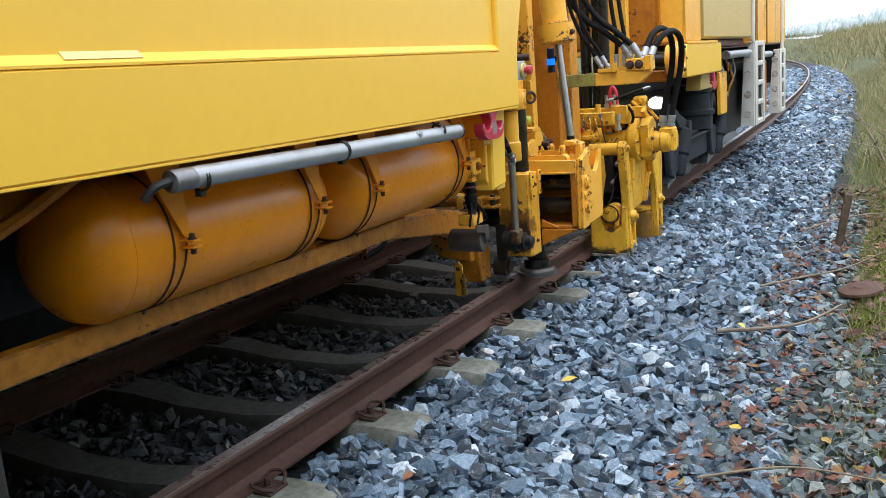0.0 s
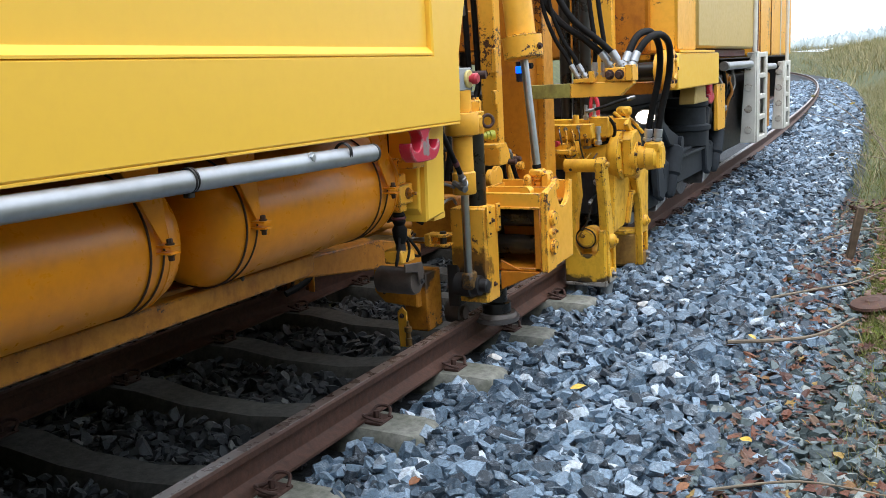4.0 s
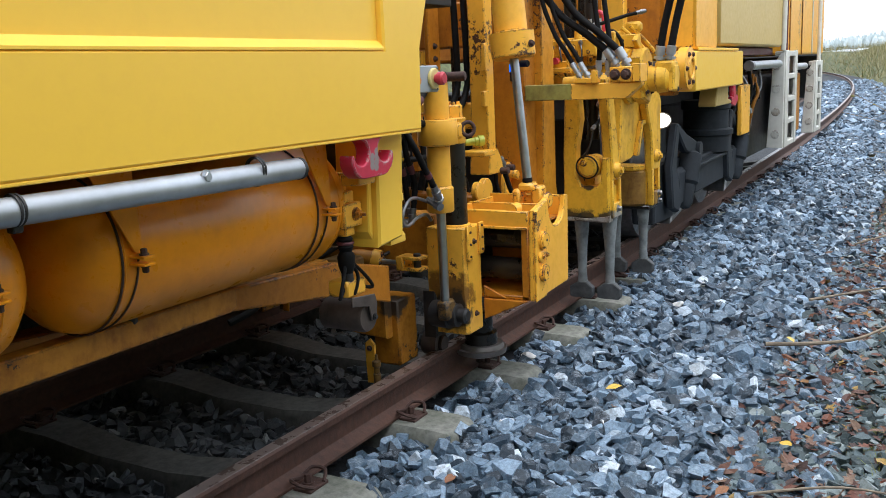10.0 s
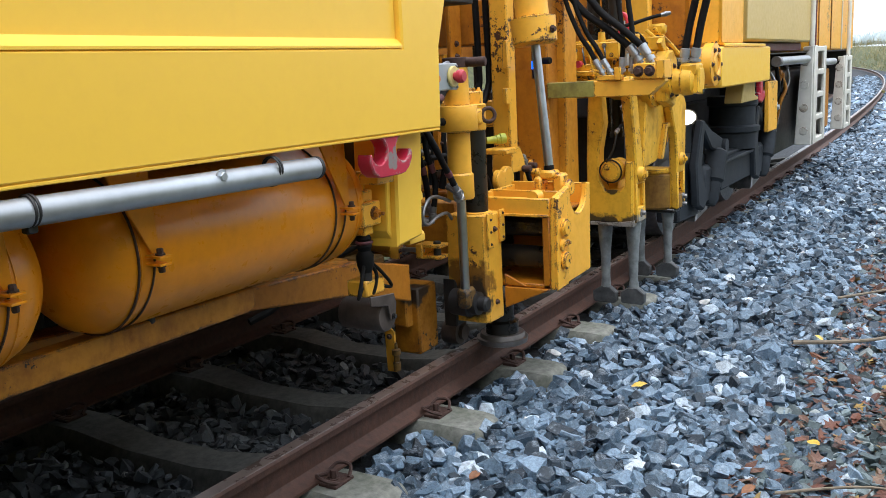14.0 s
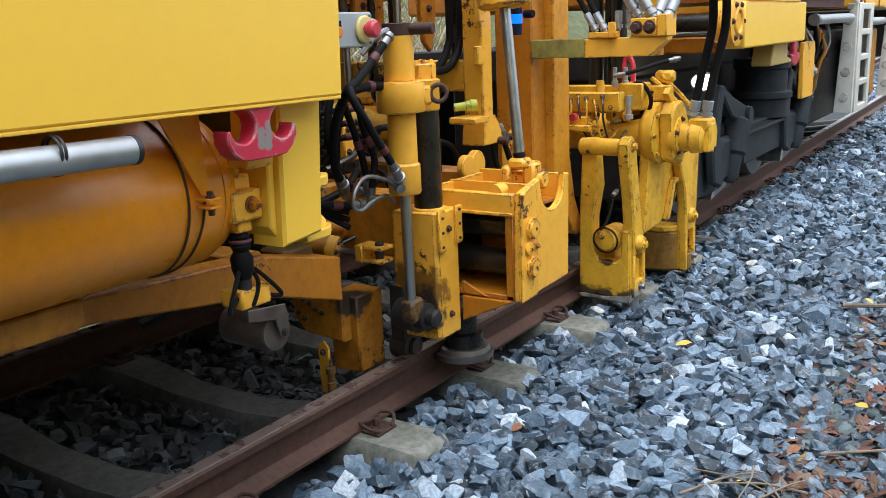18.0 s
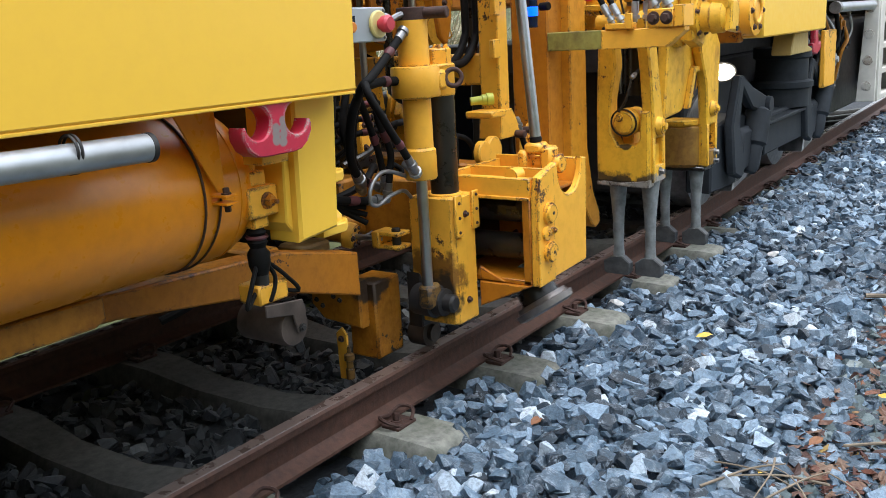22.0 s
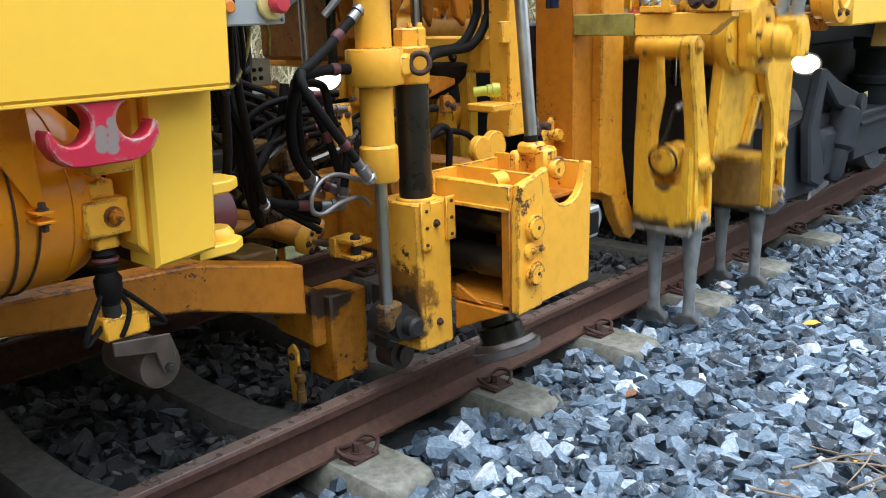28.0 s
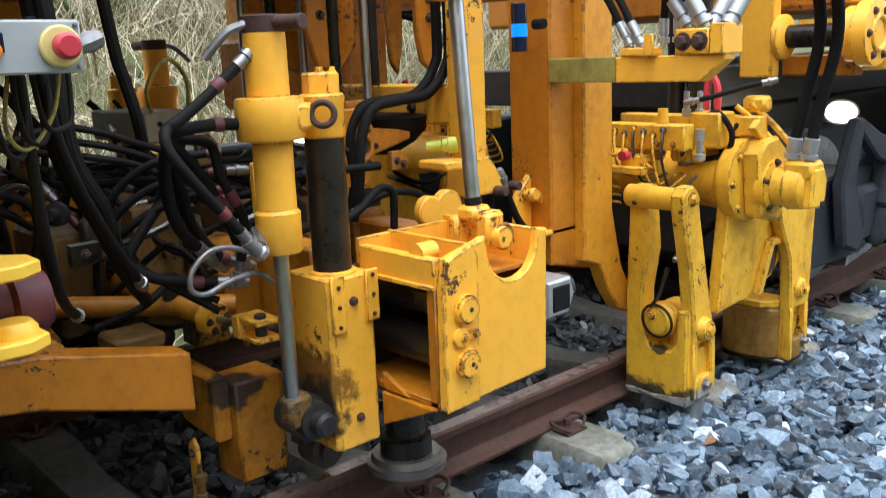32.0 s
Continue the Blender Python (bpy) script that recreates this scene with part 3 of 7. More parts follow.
def sleeper_thing():
    s = thing("sleeper", "weathered grey concrete sleeper bedded in crushed stone", "sleeper", "sleepers of the track")
    bm = bmesh.new()
    xs = [-1.88, -1.86, -1.25, -0.95, -0.55, -0.25, 0.27, 0.322, 0.346, 0.357]
    half = [0.10, 0.108, 0.105, 0.09, 0.09, 0.105, 0.112, 0.108, 0.098, 0.084]
    top = [0.0, 0.008, 0.010, -0.03, -0.03, 0.010, 0.007, 0.002, -0.010, -0.030]
    rings = []
    for x, w, t in zip(xs, half, top):
        rings.append([bm.verts.new((x, y, z)) for y, z in ((-w - 0.03, -0.19), (w + 0.03, -0.19), (w + 0.008, t - 0.025), (w - 0.006, t), (-w + 0.012, t), (-w - 0.008, t - 0.03))])
    for a, b in zip(rings, rings[1:]):
        for i in range(6):
            bm.faces.new((a[i], a[(i + 1) % 6], b[(i + 1) % 6], b[i]))
    bm.faces.new(rings[0]), bm.faces.new(rings[-1][::-1])
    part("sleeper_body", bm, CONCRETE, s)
    for off in (0.0, -1.505):
        for side in (1, -1):
            x = off + side * 0.085
            bm = hose([(x + side * 0.055, -0.03, 0.02), (x + side * 0.03, -0.075, 0.045), (x - side * 0.02, -0.06, 0.05), (x - side * 0.025, 0.0, 0.035), (x - side * 0.02, 0.06, 0.05), (x + side * 0.03, 0.075, 0.045), (x + side * 0.055, 0.03, 0.02)], 0.0075, 6, 4)
            clip = part("rail_clip", bm, CLIP, s, "rusty spring clip")
            bm = box(x - 0.02, x + 0.06 if side > 0 else x + 0.02, -0.055, 0.055, 0.006, 0.02, 0.003) if side > 0 else box(x - 0.06, x + 0.02, -0.055, 0.055, 0.006, 0.02, 0.003)
            bm = bolt((x + side * 0.01, 0, 0.02), (0, 0, 1), 0.015, 0.03, bm)
            part("base_plate", bm, CLIP, clip)
    return s


SLEEPERS = [-0.85, -0.15, 0.55, 1.27, 1.98, 2.69, 3.41, 4.15, 4.87, 5.63, 6.26, 7.0]
SLEEPERS += [7.7 + 0.7 * k for k in range(10)]
first = sleeper_thing()
first.matrix_basis = pose(0, SLEEPERS[0], 0)
for y in SLEEPERS[1:]:
    copy_thing(first, pose(bend(y), y, 0, 0, 0, -math.degrees(math.atan(-2 * max(0, y - 5) / 860))))


# ---------------------------------------------------------------- stones
rng = np.random.default_rng(7)


def stone_shapes(count, cuts=8):
    """Crushed rock: a slab broken by a few flat cuts, with sharp corners left."""
    out = []
    for _ in range(count):
        bm = bmesh.new()
        bmesh.ops.create_cube(bm, size=1.7)
        for _ in range(cuts):
            d = rng.normal(size=3)
            d /= np.linalg.norm(d)
            bmesh.ops.bisect_plane(bm, geom=list(bm.verts) + list(bm.edges) + list(bm.faces), plane_co=d * rng.uniform(0.46, 0.86), plane_no=d, clear_outer=True)
            rim = [e for e in bm.edges if len(e.link_faces) == 1]
            if rim:
                bmesh.ops.holes_fill(bm, edges=rim)
        bmesh.ops.remove_doubles(bm, verts=bm.verts, dist=0.05)
        flat = np.array([1.0, rng.uniform(0.5, 0.95), rng.uniform(0.36, 0.72)])
        for v in bm.verts:
            v.co = Vector(flat * np.array(v.co[:]))
        big = max(v.co.length for v in bm.verts)
        for v in bm.verts:
            v.co *= 1.0 / big
        bmesh.ops.triangulate(bm, faces=bm.faces)
        bm.verts.index_update()
        out.append((np.array([v.co[:] for v in bm.verts]), np.array([[v.index for v in f.verts] for f in bm.faces])))
        bm.free()
    return out


SHAPES, COARSE = stone_shapes(40, 10), stone_shapes(16, 5)


def turns(n):
    q = rng.normal(size=(n, 4))
    q /= np.linalg.norm(q, axis=1)[:, None]
    w, x, y, z = q.T
    return np.stack([np.stack([1 - 2 * (y * y + z * z), 2 * (x * y - z * w), 2 * (x * z + y * w)], -1), np.stack([2 * (x * y + z * w), 1 - 2 * (x * x + z * z), 2 * (y * z - x * w)], -1), np.stack([2 * (x * z - y * w), 2 * (y * z + x * w), 1 - 2 * (x * x + y * y)], -1)], 1)


def settled(n, tilt=0.45):
    """Turns of flat stones that have come to rest: any bearing, tilted a little."""
    a, b, c = rng.uniform(0, 6.2832, n), rng.normal(0, tilt, n), rng.normal(0, tilt, n)
    o, i = np.zeros(n), np.ones(n)
    rz = np.array([[np.cos(a), -np.sin(a), o], [np.sin(a), np.cos(a), o], [o, o, i]]).transpose(2, 0, 1)
    rx = np.array([[i, o, o], [o, np.cos(b), -np.sin(b)], [o, np.sin(b), np.cos(b)]]).transpose(2, 0, 1)
    ry = np.array([[np.cos(c), o, np.sin(c)], [o, i, o], [-np.sin(c), o, np.cos(c)]]).transpose(2, 0, 1)
    return rx @ ry @ rz


def joined(name, shapes, place, size, material, parent=None, label="", kind="stuff", category="", spin=None, smooth=False):
    """Many small pieces in one mesh: place (n, 3), size (n,) or (n, 3)."""
    n = len(place)
    rot = turns(n) if spin is None else spin
    size = size[:, None] if size.ndim == 1 else size
    pick = rng.integers(0, len(shapes), n)
    verts, faces, base = [], [], 0
    for k, (v, f) in enumerate(shapes):
        idx = np.nonzero(pick == k)[0]
        if not len(idx):
            continue
        w = np.einsum("nij,nkj->nki", rot[idx], v[None] * size[idx][:, None, :]) + place[idx][:, None, :]
        verts.append(w.reshape(-1, 3))
        faces.append((f[None] + base + (np.arange(len(idx)) * len(v))[:, None, None]).reshape(-1, f.shape[1]))
        base += len(idx) * len(v)
    verts, faces = np.concatenate(verts), np.concatenate(faces)
    me = bpy.data.meshes.new(name)
    k = faces.shape[1]
    me.vertices.add(len(verts)), me.loops.add(faces.size), me.polygons.add(len(faces))
    me.vertices.foreach_set("co", verts.ravel().astype(np.float32))
    me.loops.foreach_set("vertex_index", faces.ravel().astype(np.int32))
    me.polygons.foreach_set("loop_start", np.arange(0, faces.size, k, dtype=np.int32))
    me.polygons.foreach_set("use_smooth", np.full(len(faces), smooth))
    me.update(calc_edges=True)
    me.materials.append(material)
    ob = new(name, me)
    ob.parent = parent
    return tagged(ob, label, category, "", kind)


def bends(y):
    return -np.maximum(0, y - 5.0) ** 2 / 860.0


LAY_U = np.linspace(-8, 12, 400)
LAY_H = np.array([lay(u) for u in LAY_U])


def scatter(n, u0, u1, y0, y1):
    return rng.uniform(u0, u1, n), rng.uniform(y0, y1, n)


def on_bed(u, y, lift):
    return np.stack([u + bends(y), y, np.interp(u, LAY_U, LAY_H) + lift], 1)


def clear_of_track(u, y, z_keep=0.0):
    """False where a stone would lie on a rail or on top of a sleeper."""
    ok = np.abs(u) > 0.085
    ok &= np.abs(u + 1.505) > 0.085
    near = np.min(np.abs(y[:, None] - np.array(SLEEPERS)[None]), axis=1)
    on_top = (near < 0.122) & (u < 0.36) & (u > -1.9) & ((y < 6.2) | (u < 0))
    on_top &= ~((u > 0.09) & (rng.uniform(0, 1, len(u)) < np.where(y > 3.85, 0.22, 0.05)))
    return ok & ~on_top


def stones(name, n, u0, u1, y0, y1, mean, lift0, lift1, material, parent, label, shapes=None):
    u, y = scatter(n, u0, u1, y0, y1)
    keep = clear_of_track(u, y)
    u, y = u[keep], y[keep]
    size = np.clip(rng.lognormal(math.log(mean), 0.33, len(u)), mean * 0.4, mean * 1.8)
    return joined(name, shapes or SHAPES, on_bed(u, y, rng.uniform(lift0, lift1, len(u))), size, material, parent, label, spin=settled(len(u)))


ballast = thing("ballast", "blue-grey crushed stone ballast, freshly laid", "ballast", "", "structure")


def bed_sheet():
    bm = bmesh.new()
    us = [-2.4, -1.95, -1.6, -1.0, -0.4, 0.0, 0.3, 0.6, 0.9, 1.2, 1.5, 1.62]
    ys = [-9, -4, -2] + [k * 0.5 for k in range(-2, 40)] + [20 + 2 * k for k in range(50)]
    rows = [[bm.verts.new((u + bend(y), y, lay(u) + 0.006 + 0.012 * noise.noise(Vector((u * 6, y * 6, 3))))) for u in us] for y in ys]
    for a, b in zip(rows, rows[1:]):
        for i in range(len(us) - 1):
            bm.faces.new((a[i], a[i + 1], b[i + 1], b[i]))
    return part("ballast_bed", bm, BED, ballast)


bed_sheet()
stones("loose_ballast", 12500, 0.07, 1.35, 0.9, 8.5, 0.043, -0.02, 0.08, STONE, ballast, "angular blue-grey crushed stones")
stones("loose_ballast", 1700, 0.12, 0.5, 6.2, 9.0, 0.042, 0.05, 0.105, STONE, ballast, "stones heaped against the sleeper ends")
stones("loose_ballast", 2200, 0.08, 0.5, 8.5, 18, 0.043, 0.06, 0.115, STONE, ballast, "", COARSE)
stones("loose_ballast", 4600, 1.1, 1.72, 1.5, 9.0, 0.038, 0.0, 0.05, STONE, ballast, "blue-grey stones thinning towards the verge")
stones("loose_ballast", 10500, 0.07, 1.48, 8.5, 18, 0.043, 0.0, 0.07, STONE, ballast, "", COARSE)
stones("loose_ballast", 7000, -1.3, 1.42, 18, 62, 0.09, -0.02, 0.05, STONE, ballast, "", COARSE)
# darker stones between the rails: dirt plus painted shade
stones("loose_ballast", 11000, -1.85, -0.07, -1.2, 9.0, 0.037, 0.0, 0.055, FOULED_SHADED, ballast, "fouled old stones between the rails, darkened for the machine's shade")
stones("old_ballast", 3900, 1.35, 1.86, 1.5, 10.0, 0.036, -0.005, 0.04, SOILED, ballast, "old soiled stones among fallen leaves")
stones("old_ballast", 3000, 1.86, 2.55, 1.5, 5.3, 0.036, -0.005, 0.04, SOILED, ballast, "")


# ---------------------------------------------------------------- the machine's body
machine = thing("tamping_machine", "yellow track tamping machine on the rails, working along the line", "rail vehicle")
# two plates that hang from the spine beam: along the track, height
INNER_A = [(3.42, 1.50), (3.46, 1.374), (3.555, 1.355), (3.632, 1.446), (3.635, 2.3), (3.40, 2.3)]
INNER_B = [(3.925, 1.49), (3.946, 1.38), (4.0, 1.335), (4.037, 1.42), (4.05, 1.49), (4.05, 2.3), (3.92, 2.3)]

# skirt: lower box, ledge and recessed upper field, cut slanting at its end
bm = prism([(-6, 1.335), (2.08, 1.277), (2.092, 1.54), (2.17, 1.76), (2.33, 2.13), (2.51, 2.6), (1.875, 2.6), (1.875, 1.535), (-6, 1.535)], "x", 0.47, 0.53, 0.007)
skirt = part("side_skirt", bm, SKIRT_YELLOW, machine, "smooth bright yellow steel skirt panel")
part("upper_field", box(0.44, 0.508, -6, 1.873, 1.551, 2.6, 0.003), SKIRT_YELLOW, skirt)
part("ledge", prism([(0.50, 1.534), (0.5305, 1.534), (0.5305, 1.541), (0.509, 1.563), (0.50, 1.563)], "y", -6, 1.874, 0.0), SKIRT_YELLOW, skirt)
# a highlight on the ledge, made as a thin pale strip
part("ledge_highlight", prism([(0.508, 1.566), (0.5235, 1.550), (0.5245, 1.551), (0.5085, 1.569)], "y", -0.47, -0.24, 0.0), RING, skirt, "pale strip standing in for a highlight on the ledge")
part("bottom_lip", prism([(-6, 1.328), (2.075, 1.270), (2.075, 1.278), (-6, 1.336)], "x", 0.36, 0.528, 0.002), SKIRT_YELLOW, skirt)
part("engine_house", box(-2.0, 0.43, -6, 1.85, 1.45, 3.2, 0.02), DARK, machine)
part("chassis_beam", box(0.02, 0.12, -6, 2.0, 1.18, 1.44, 0.01), ORANGE, machine, "orange chassis side beam in shade")
part("chassis_beam", box(-1.7, -1.58, -6, 2.0, 1.18, 1.44, 0.01), ORANGE, machine)
part("floor_plate", box(-1.58, 0.02, -6, 1.95, 1.36, 1.44, 0.01), DARK, machine)
part("far_skirt", box(-2.06, -2.0, -6, 2.05, 1.29, 2.6, 0.006), SKIRT_YELLOW, machine)
# boxes added along the far side to keep light from under the machine
for y in (-5.9, -4.3, -2.7, -1.1, 0.5):
    part("far_light_stop", box(-2.03, -1.72, y, y + 1.58, 0.12, 1.3, 0.02), BOGIE, machine)
# added screen: closes the far side of the bay against light and bank
part("far_bay_screen", box(-2.05, -1.85, 2.1, 9.6, 0.14, 1.0, 0.02), BOGIE, machine)
# added dark box that closes the belly against light
part("belly_light_stop", box(-1.42, -0.12, -6, 1.7, 0.86, 1.36, 0.02), DARK, machine)
# boxes added behind the view to block light from the rear
part("rear_shade_block", box(-1.45, 0.30, -4.6, -1.9, 0.16, 1.15, 0.04), BOGIE, machine)
part("rear_shade_box", box(0.05, 0.52, -2.6, -0.76, 0.12, 1.28, 0.02), DARK, machine, "dark box added to shade the tank's end")
part("rear_light_stop", box(-2.0, 0.45, -6.2, -5.9, 0.12, 1.45, 0.02), DARK, machine)
part("spine_beam", box(-1.25, -0.5, 1.85, 5.3, 2.2, 2.5, 0.02), ORANGE, machine, "heavy orange spine beam over the units")
# unseen slab added overhead to block the zenith light
part("unseen_roof_shade", box(-1.95, -1.2, 1.9, 5.25, 2.62, 2.70, 0.01), DARK, machine)
# dark panel added to close the bright gap beside the column
part("far_gap_panel", box(-1.78, -1.62, 3.85, 4.7, 1.20, 2.3, 0.012), LINK_ORANGE, machine)
for pts in (INNER_A, INNER_B):
    ib = part("inner_bracket", prism(pts, "x", -0.53, -0.50, 0.006), ORANGE, machine, "orange hanging bracket plate")
    for dz in (0.05, 0.12):
        part("bracket_bolt", bolt((-0.50, pts[0][0] + 0.06, pts[0][1] + dz), (1, 0, 0), 0.012, 0.012), CLIP, ib)
    part("hanging_rod", cyl((-0.5, pts[-1][0] + 0.30, 1.30), (-0.5, pts[-1][0] + 0.30, 2.3), 0.024, 14), GREASE, machine)
    part("bracket_web", prism([(y * 0.6 + pts[0][0] * 0.4, z) for y, z in pts], "x", -0.70, -0.67, 0.006), LINK_ORANGE, ib)
# dark slab added so that light enters the bay only sideways
part("bay_light_stop", box(-1.9, -0.14, 2.0, 3.55, 1.78, 1.84, 0.006), DARK, machine)
# the darker link paint puts the bay's shade into this housing's colour
part("orange_housing", box(-1.5, -1.0, 3.64, 4.0, 1.2, 1.5, 0.02), LINK_ORANGE, machine)
for y in (-0.5, 0.3, 1.1, 1.9):
    part("cross_beam", box(-1.58, 0.02, y - 0.05, y + 0.05, 1.2, 1.36, 0.008), ORANGE, machine)


def tank(y0, y1):
    ln = y1 - y0
    prof = [(0.0, 0.03), (0.012 / ln, 0.09), (0.035 / ln, 0.145), (0.075 / ln, 0.183), (0.12 / ln, 0.2)]
    prof += [(1 - t, r) for t, r in prof[::-1]]
    t = part("air_tank", lathe((0.2, y0, 1.065), (0.2, y1, 1.065), prof, 48), TANK, machine, "orange-yellow steel air tank")
    part("drain_plug", bolt((0.2, y0 + 0.3, 0.867), (0, 0, -1), 0.014, 0.02), DARK, t)
    part("weld_seam", ring((0.2, y0 + 0.13, 1.065), (0, 1, 0), 0.2, 0.0022, 48, 6), TANK, t)
    part("weld_seam", ring((0.2, y1 - 0.13, 1.065), (0, 1, 0), 0.2, 0.0022, 48, 6), TANK, t)
    return t


tank(0.79, 1.90)
tank(-0.36, 0.735)


def half_strap(y, a0, a1, r=0.003, lean=0.0):
    """A strap rod bent round the tank from one angle to another, 0 towards the track's side."""
    pts = [(0.2 + 0.2025 * math.cos(radians(a0 + (a1 - a0) * i / 12)), y + lean * i / 12, 1.065 + 0.2025 * math.sin(radians(a0 + (a1 - a0) * i / 12))) for i in range(13)]
    return hose(pts, r, 6, 3)


for y in (-0.065, 0.57, 0.945, 1.69):
    s = part("tank_strap", half_strap(y - 0.035, 100, -120, 0.0032), CLIP, machine, "rusty dark tank strap")
    part("strap_tail", half_strap(y + 0.012, -2, -100, 0.0028, -0.025), CLIP, s)
    part("strap_plate", prism([(y - 0.125, 1.30), (y + 0.008, 1.30), (y + 0.018, 1.075), (y - 0.004, 1.075)], "x", 0.408, 0.415, 0.001), TANK, s)
    part("strap_lug", box(0.398, 0.450, y - 0.014, y + 0.022, 1.064, 1.070, 0.001), TANK, s)
    part("strap_lug", box(0.398, 0.450, y - 0.014, y + 0.022, 1.046, 1.052, 0.001), TANK, s)
    part("strap_bolt", bolt((0.43, y + 0.006, 1.070), (0, 0, 1), 0.008, 0.012), CLIP, s)
    part("strap_nut", bolt((0.43, y + 0.006, 1.046), (0, 0, -1), 0.008, 0.014), CLIP, s)

# pipe under the skirt
PX, PZ = 0.52, 1.238
pipe = part("pipe", cyl((PX, -0.13, PZ + 0.008), (PX, 1.435, PZ - 0.018), 0.029, 28), GALV, machine, "bare galvanised steel pipe")
part("pipe_end_cap", lathe((PX, 1.425, PZ - 0.018), (PX, 1.44, PZ - 0.0182), [(0, 0.0305), (0.7, 0.0305), (1, 0.02)], 24), DARK, pipe)
part("clear_filter", cyl((PX, -0.205, PZ + 0.008), (PX, -0.13, PZ + 0.008), 0.030, 24), STEEL, pipe)
part("elbow", hose([(PX, -0.2, PZ + 0.01), (PX - 0.01, -0.25, PZ), (PX - 0.03, -0.27, PZ - 0.03)], 0.012, 8), DARK, pipe)
for y in (-0.1, 0.57, 1.255):
    c = part("pipe_clamp", ring((PX, y, PZ - 0.001), (0, 1, 0), 0.030, 0.003, 24, 6, ring((PX, y + 0.009, PZ - 0.001), (0, 1, 0), 0.030, 0.003, 24, 6)), DARK, pipe, "black rubber-lined pipe clamp")
    part("clamp_stub", box(PX - 0.018, PX + 0.004, y - 0.006, y + 0.018, PZ - 0.046, PZ - 0.028, 0.003), DARK, pipe)
part("pipe_nut", bolt((PX + 0.02, 1.06, PZ + 0.004), (1, 0, 0), 0.012, 0.008), GALV, pipe)

# beams under the tanks
part("tank_cradle", prism([(-3, 0.79), (1.45, 0.781), (1.48, 0.795), (1.48, 0.852), (-3, 0.875)], "x", 0.15, 0.21, 0.004), LINK_ORANGE, machine, "orange angle beam below the tanks")
part("draw_beam", prism([(0.8, 0.76), (1.65, 0.71), (2.25, 0.62), (2.64, 0.50), (2.64, 0.662), (2.26, 0.752), (1.65, 0.785), (0.8, 0.84)], "x", -0.10, 0.0, 0.006), ORANGE, machine, "orange tapered draw beam")
part("draw_beam", prism([(0.8, 0.735), (1.7, 0.69), (2.15, 0.605), (2.62, 0.50), (2.62, 0.66), (2.15, 0.745), (0.8, 0.82)], "x", -1.5, -1.4, 0.006), ORANGE, machine)
for k in range(3):
    y = -0.3 - 0.5 * k
    part("brace", hose([(0.3, y, 1.28), (0.25, y - 0.25, 1.16), (0.2, y - 0.5, 1.14)], 0.022, 8), ORANGE, machine)

# towing-hook post with its guide roller
post = part("hook_post", prism([(1.908, 0.905), (2.056, 0.918), (2.084, 1.275), (1.922, 1.275)], "x", 0.33, 0.45, 0.008), SKIRT_YELLOW, machine, "yellow welded box post")
part("post_wing", prism([(1.886, 0.96), (1.910, 0.93), (1.922, 1.272), (1.900, 1.272)], "x", 0.30, 0.425, 0.004), SKIRT_YELLOW, post)
for z in (1.028, 0.885):
    part("guide_flange", prism([(0.25, 2.035), (0.41, 2.035), (0.41, 2.13), (0.375, 2.175), (0.31, 2.175), (0.25, 2.12)], "z", z, z + 0.028, 0.004), SKIRT_YELLOW, post)
part("guide_roller", lathe((0.24, 2.06, 0.948), (0.24, 2.225, 0.948), [(0, 0.05), (0.5, 0.05), (0.55, 0.066), (0.9, 0.066), (0.92, 0.058), (0.96, 0.058), (1, 0.03)], 32), MAROON, post, "maroon guide roller")
part("roller_collar", lathe((0.345, 2.12, 0.912), (0.345, 2.12, 0.94), [(0, 0.045), (0.5, 0.045), (1, 0.034)], 20), SKIRT_YELLOW, post)

def hook_outline(left, right, z, r, foot, top):
    """A double hook: two round bowls beside a waisted stem that flares out towards the top."""
    out = [(left + r * math.cos(radians(a)), z + r * math.sin(radians(a))) for a in (75, 50, 25, 0, -25, -50, -75, -100, -125, -150, -172)]
    out += [(left - r * 1.13, z - r * 0.12), (left - r * 1.24, z - r * 0.35), (left - r * 1.22, z - r * 0.9), (left - r * 0.85, z - r * 1.55), (left - r * 0.25, foot + 0.003), (left + r * 0.4, foot)]
    out += [(right - r * 0.4, foot), (right + r * 0.25, foot + 0.004), (right + r * 0.85, z - r * 1.5), (right + r * 1.22, z - r * 0.9), (right + r * 1.26, z - r * 0.4), (right + r * 1.13, z - r * 0.14)]
    out += [(right + r * math.cos(radians(a)), z + r * math.sin(radians(a))) for a in (-8, -30, -55, -80, -105, -130, -155, -180, -205, -230, -255)]
    return out + [(right - r * 0.1, top), (left + r * 0.1, top)]


HOOK = hook_outline(1.733, 1.860, 1.232, 0.039, 1.153, 1.283)
part("towing_hook", prism(HOOK, "x", 0.470, 0.522, 0.0035), PINK, machine, "pink-red painted double hook, paint worn")
# dark sheet added where only shade lies behind the hook
part("hook_shade_plate", box(-0.02, 0.33, 1.912, 1.926, 0.90, 1.27, 0.003), DARK, machine, "dark plate standing in for the shade behind the hook")

# valve column and trailing roller that hang below the hook
VX, VY = 0.362, 1.838
valve = part("valve_block", box(VX - 0.04, VX + 0.04, VY - 0.05, VY + 0.05, 0.985, 1.062, 0.004), YELLOW, machine, "yellow valve block with a bolted face")
part("valve_cap", box(VX - 0.026, VX + 0.026, VY - 0.028, VY + 0.028, 1.062, 1.10, 0.004), YELLOW, valve)
part("valve_neck", box(VX - 0.024, VX + 0.024, VY - 0.026, VY + 0.026, 0.955, 0.985, 0.003), YELLOW, valve)
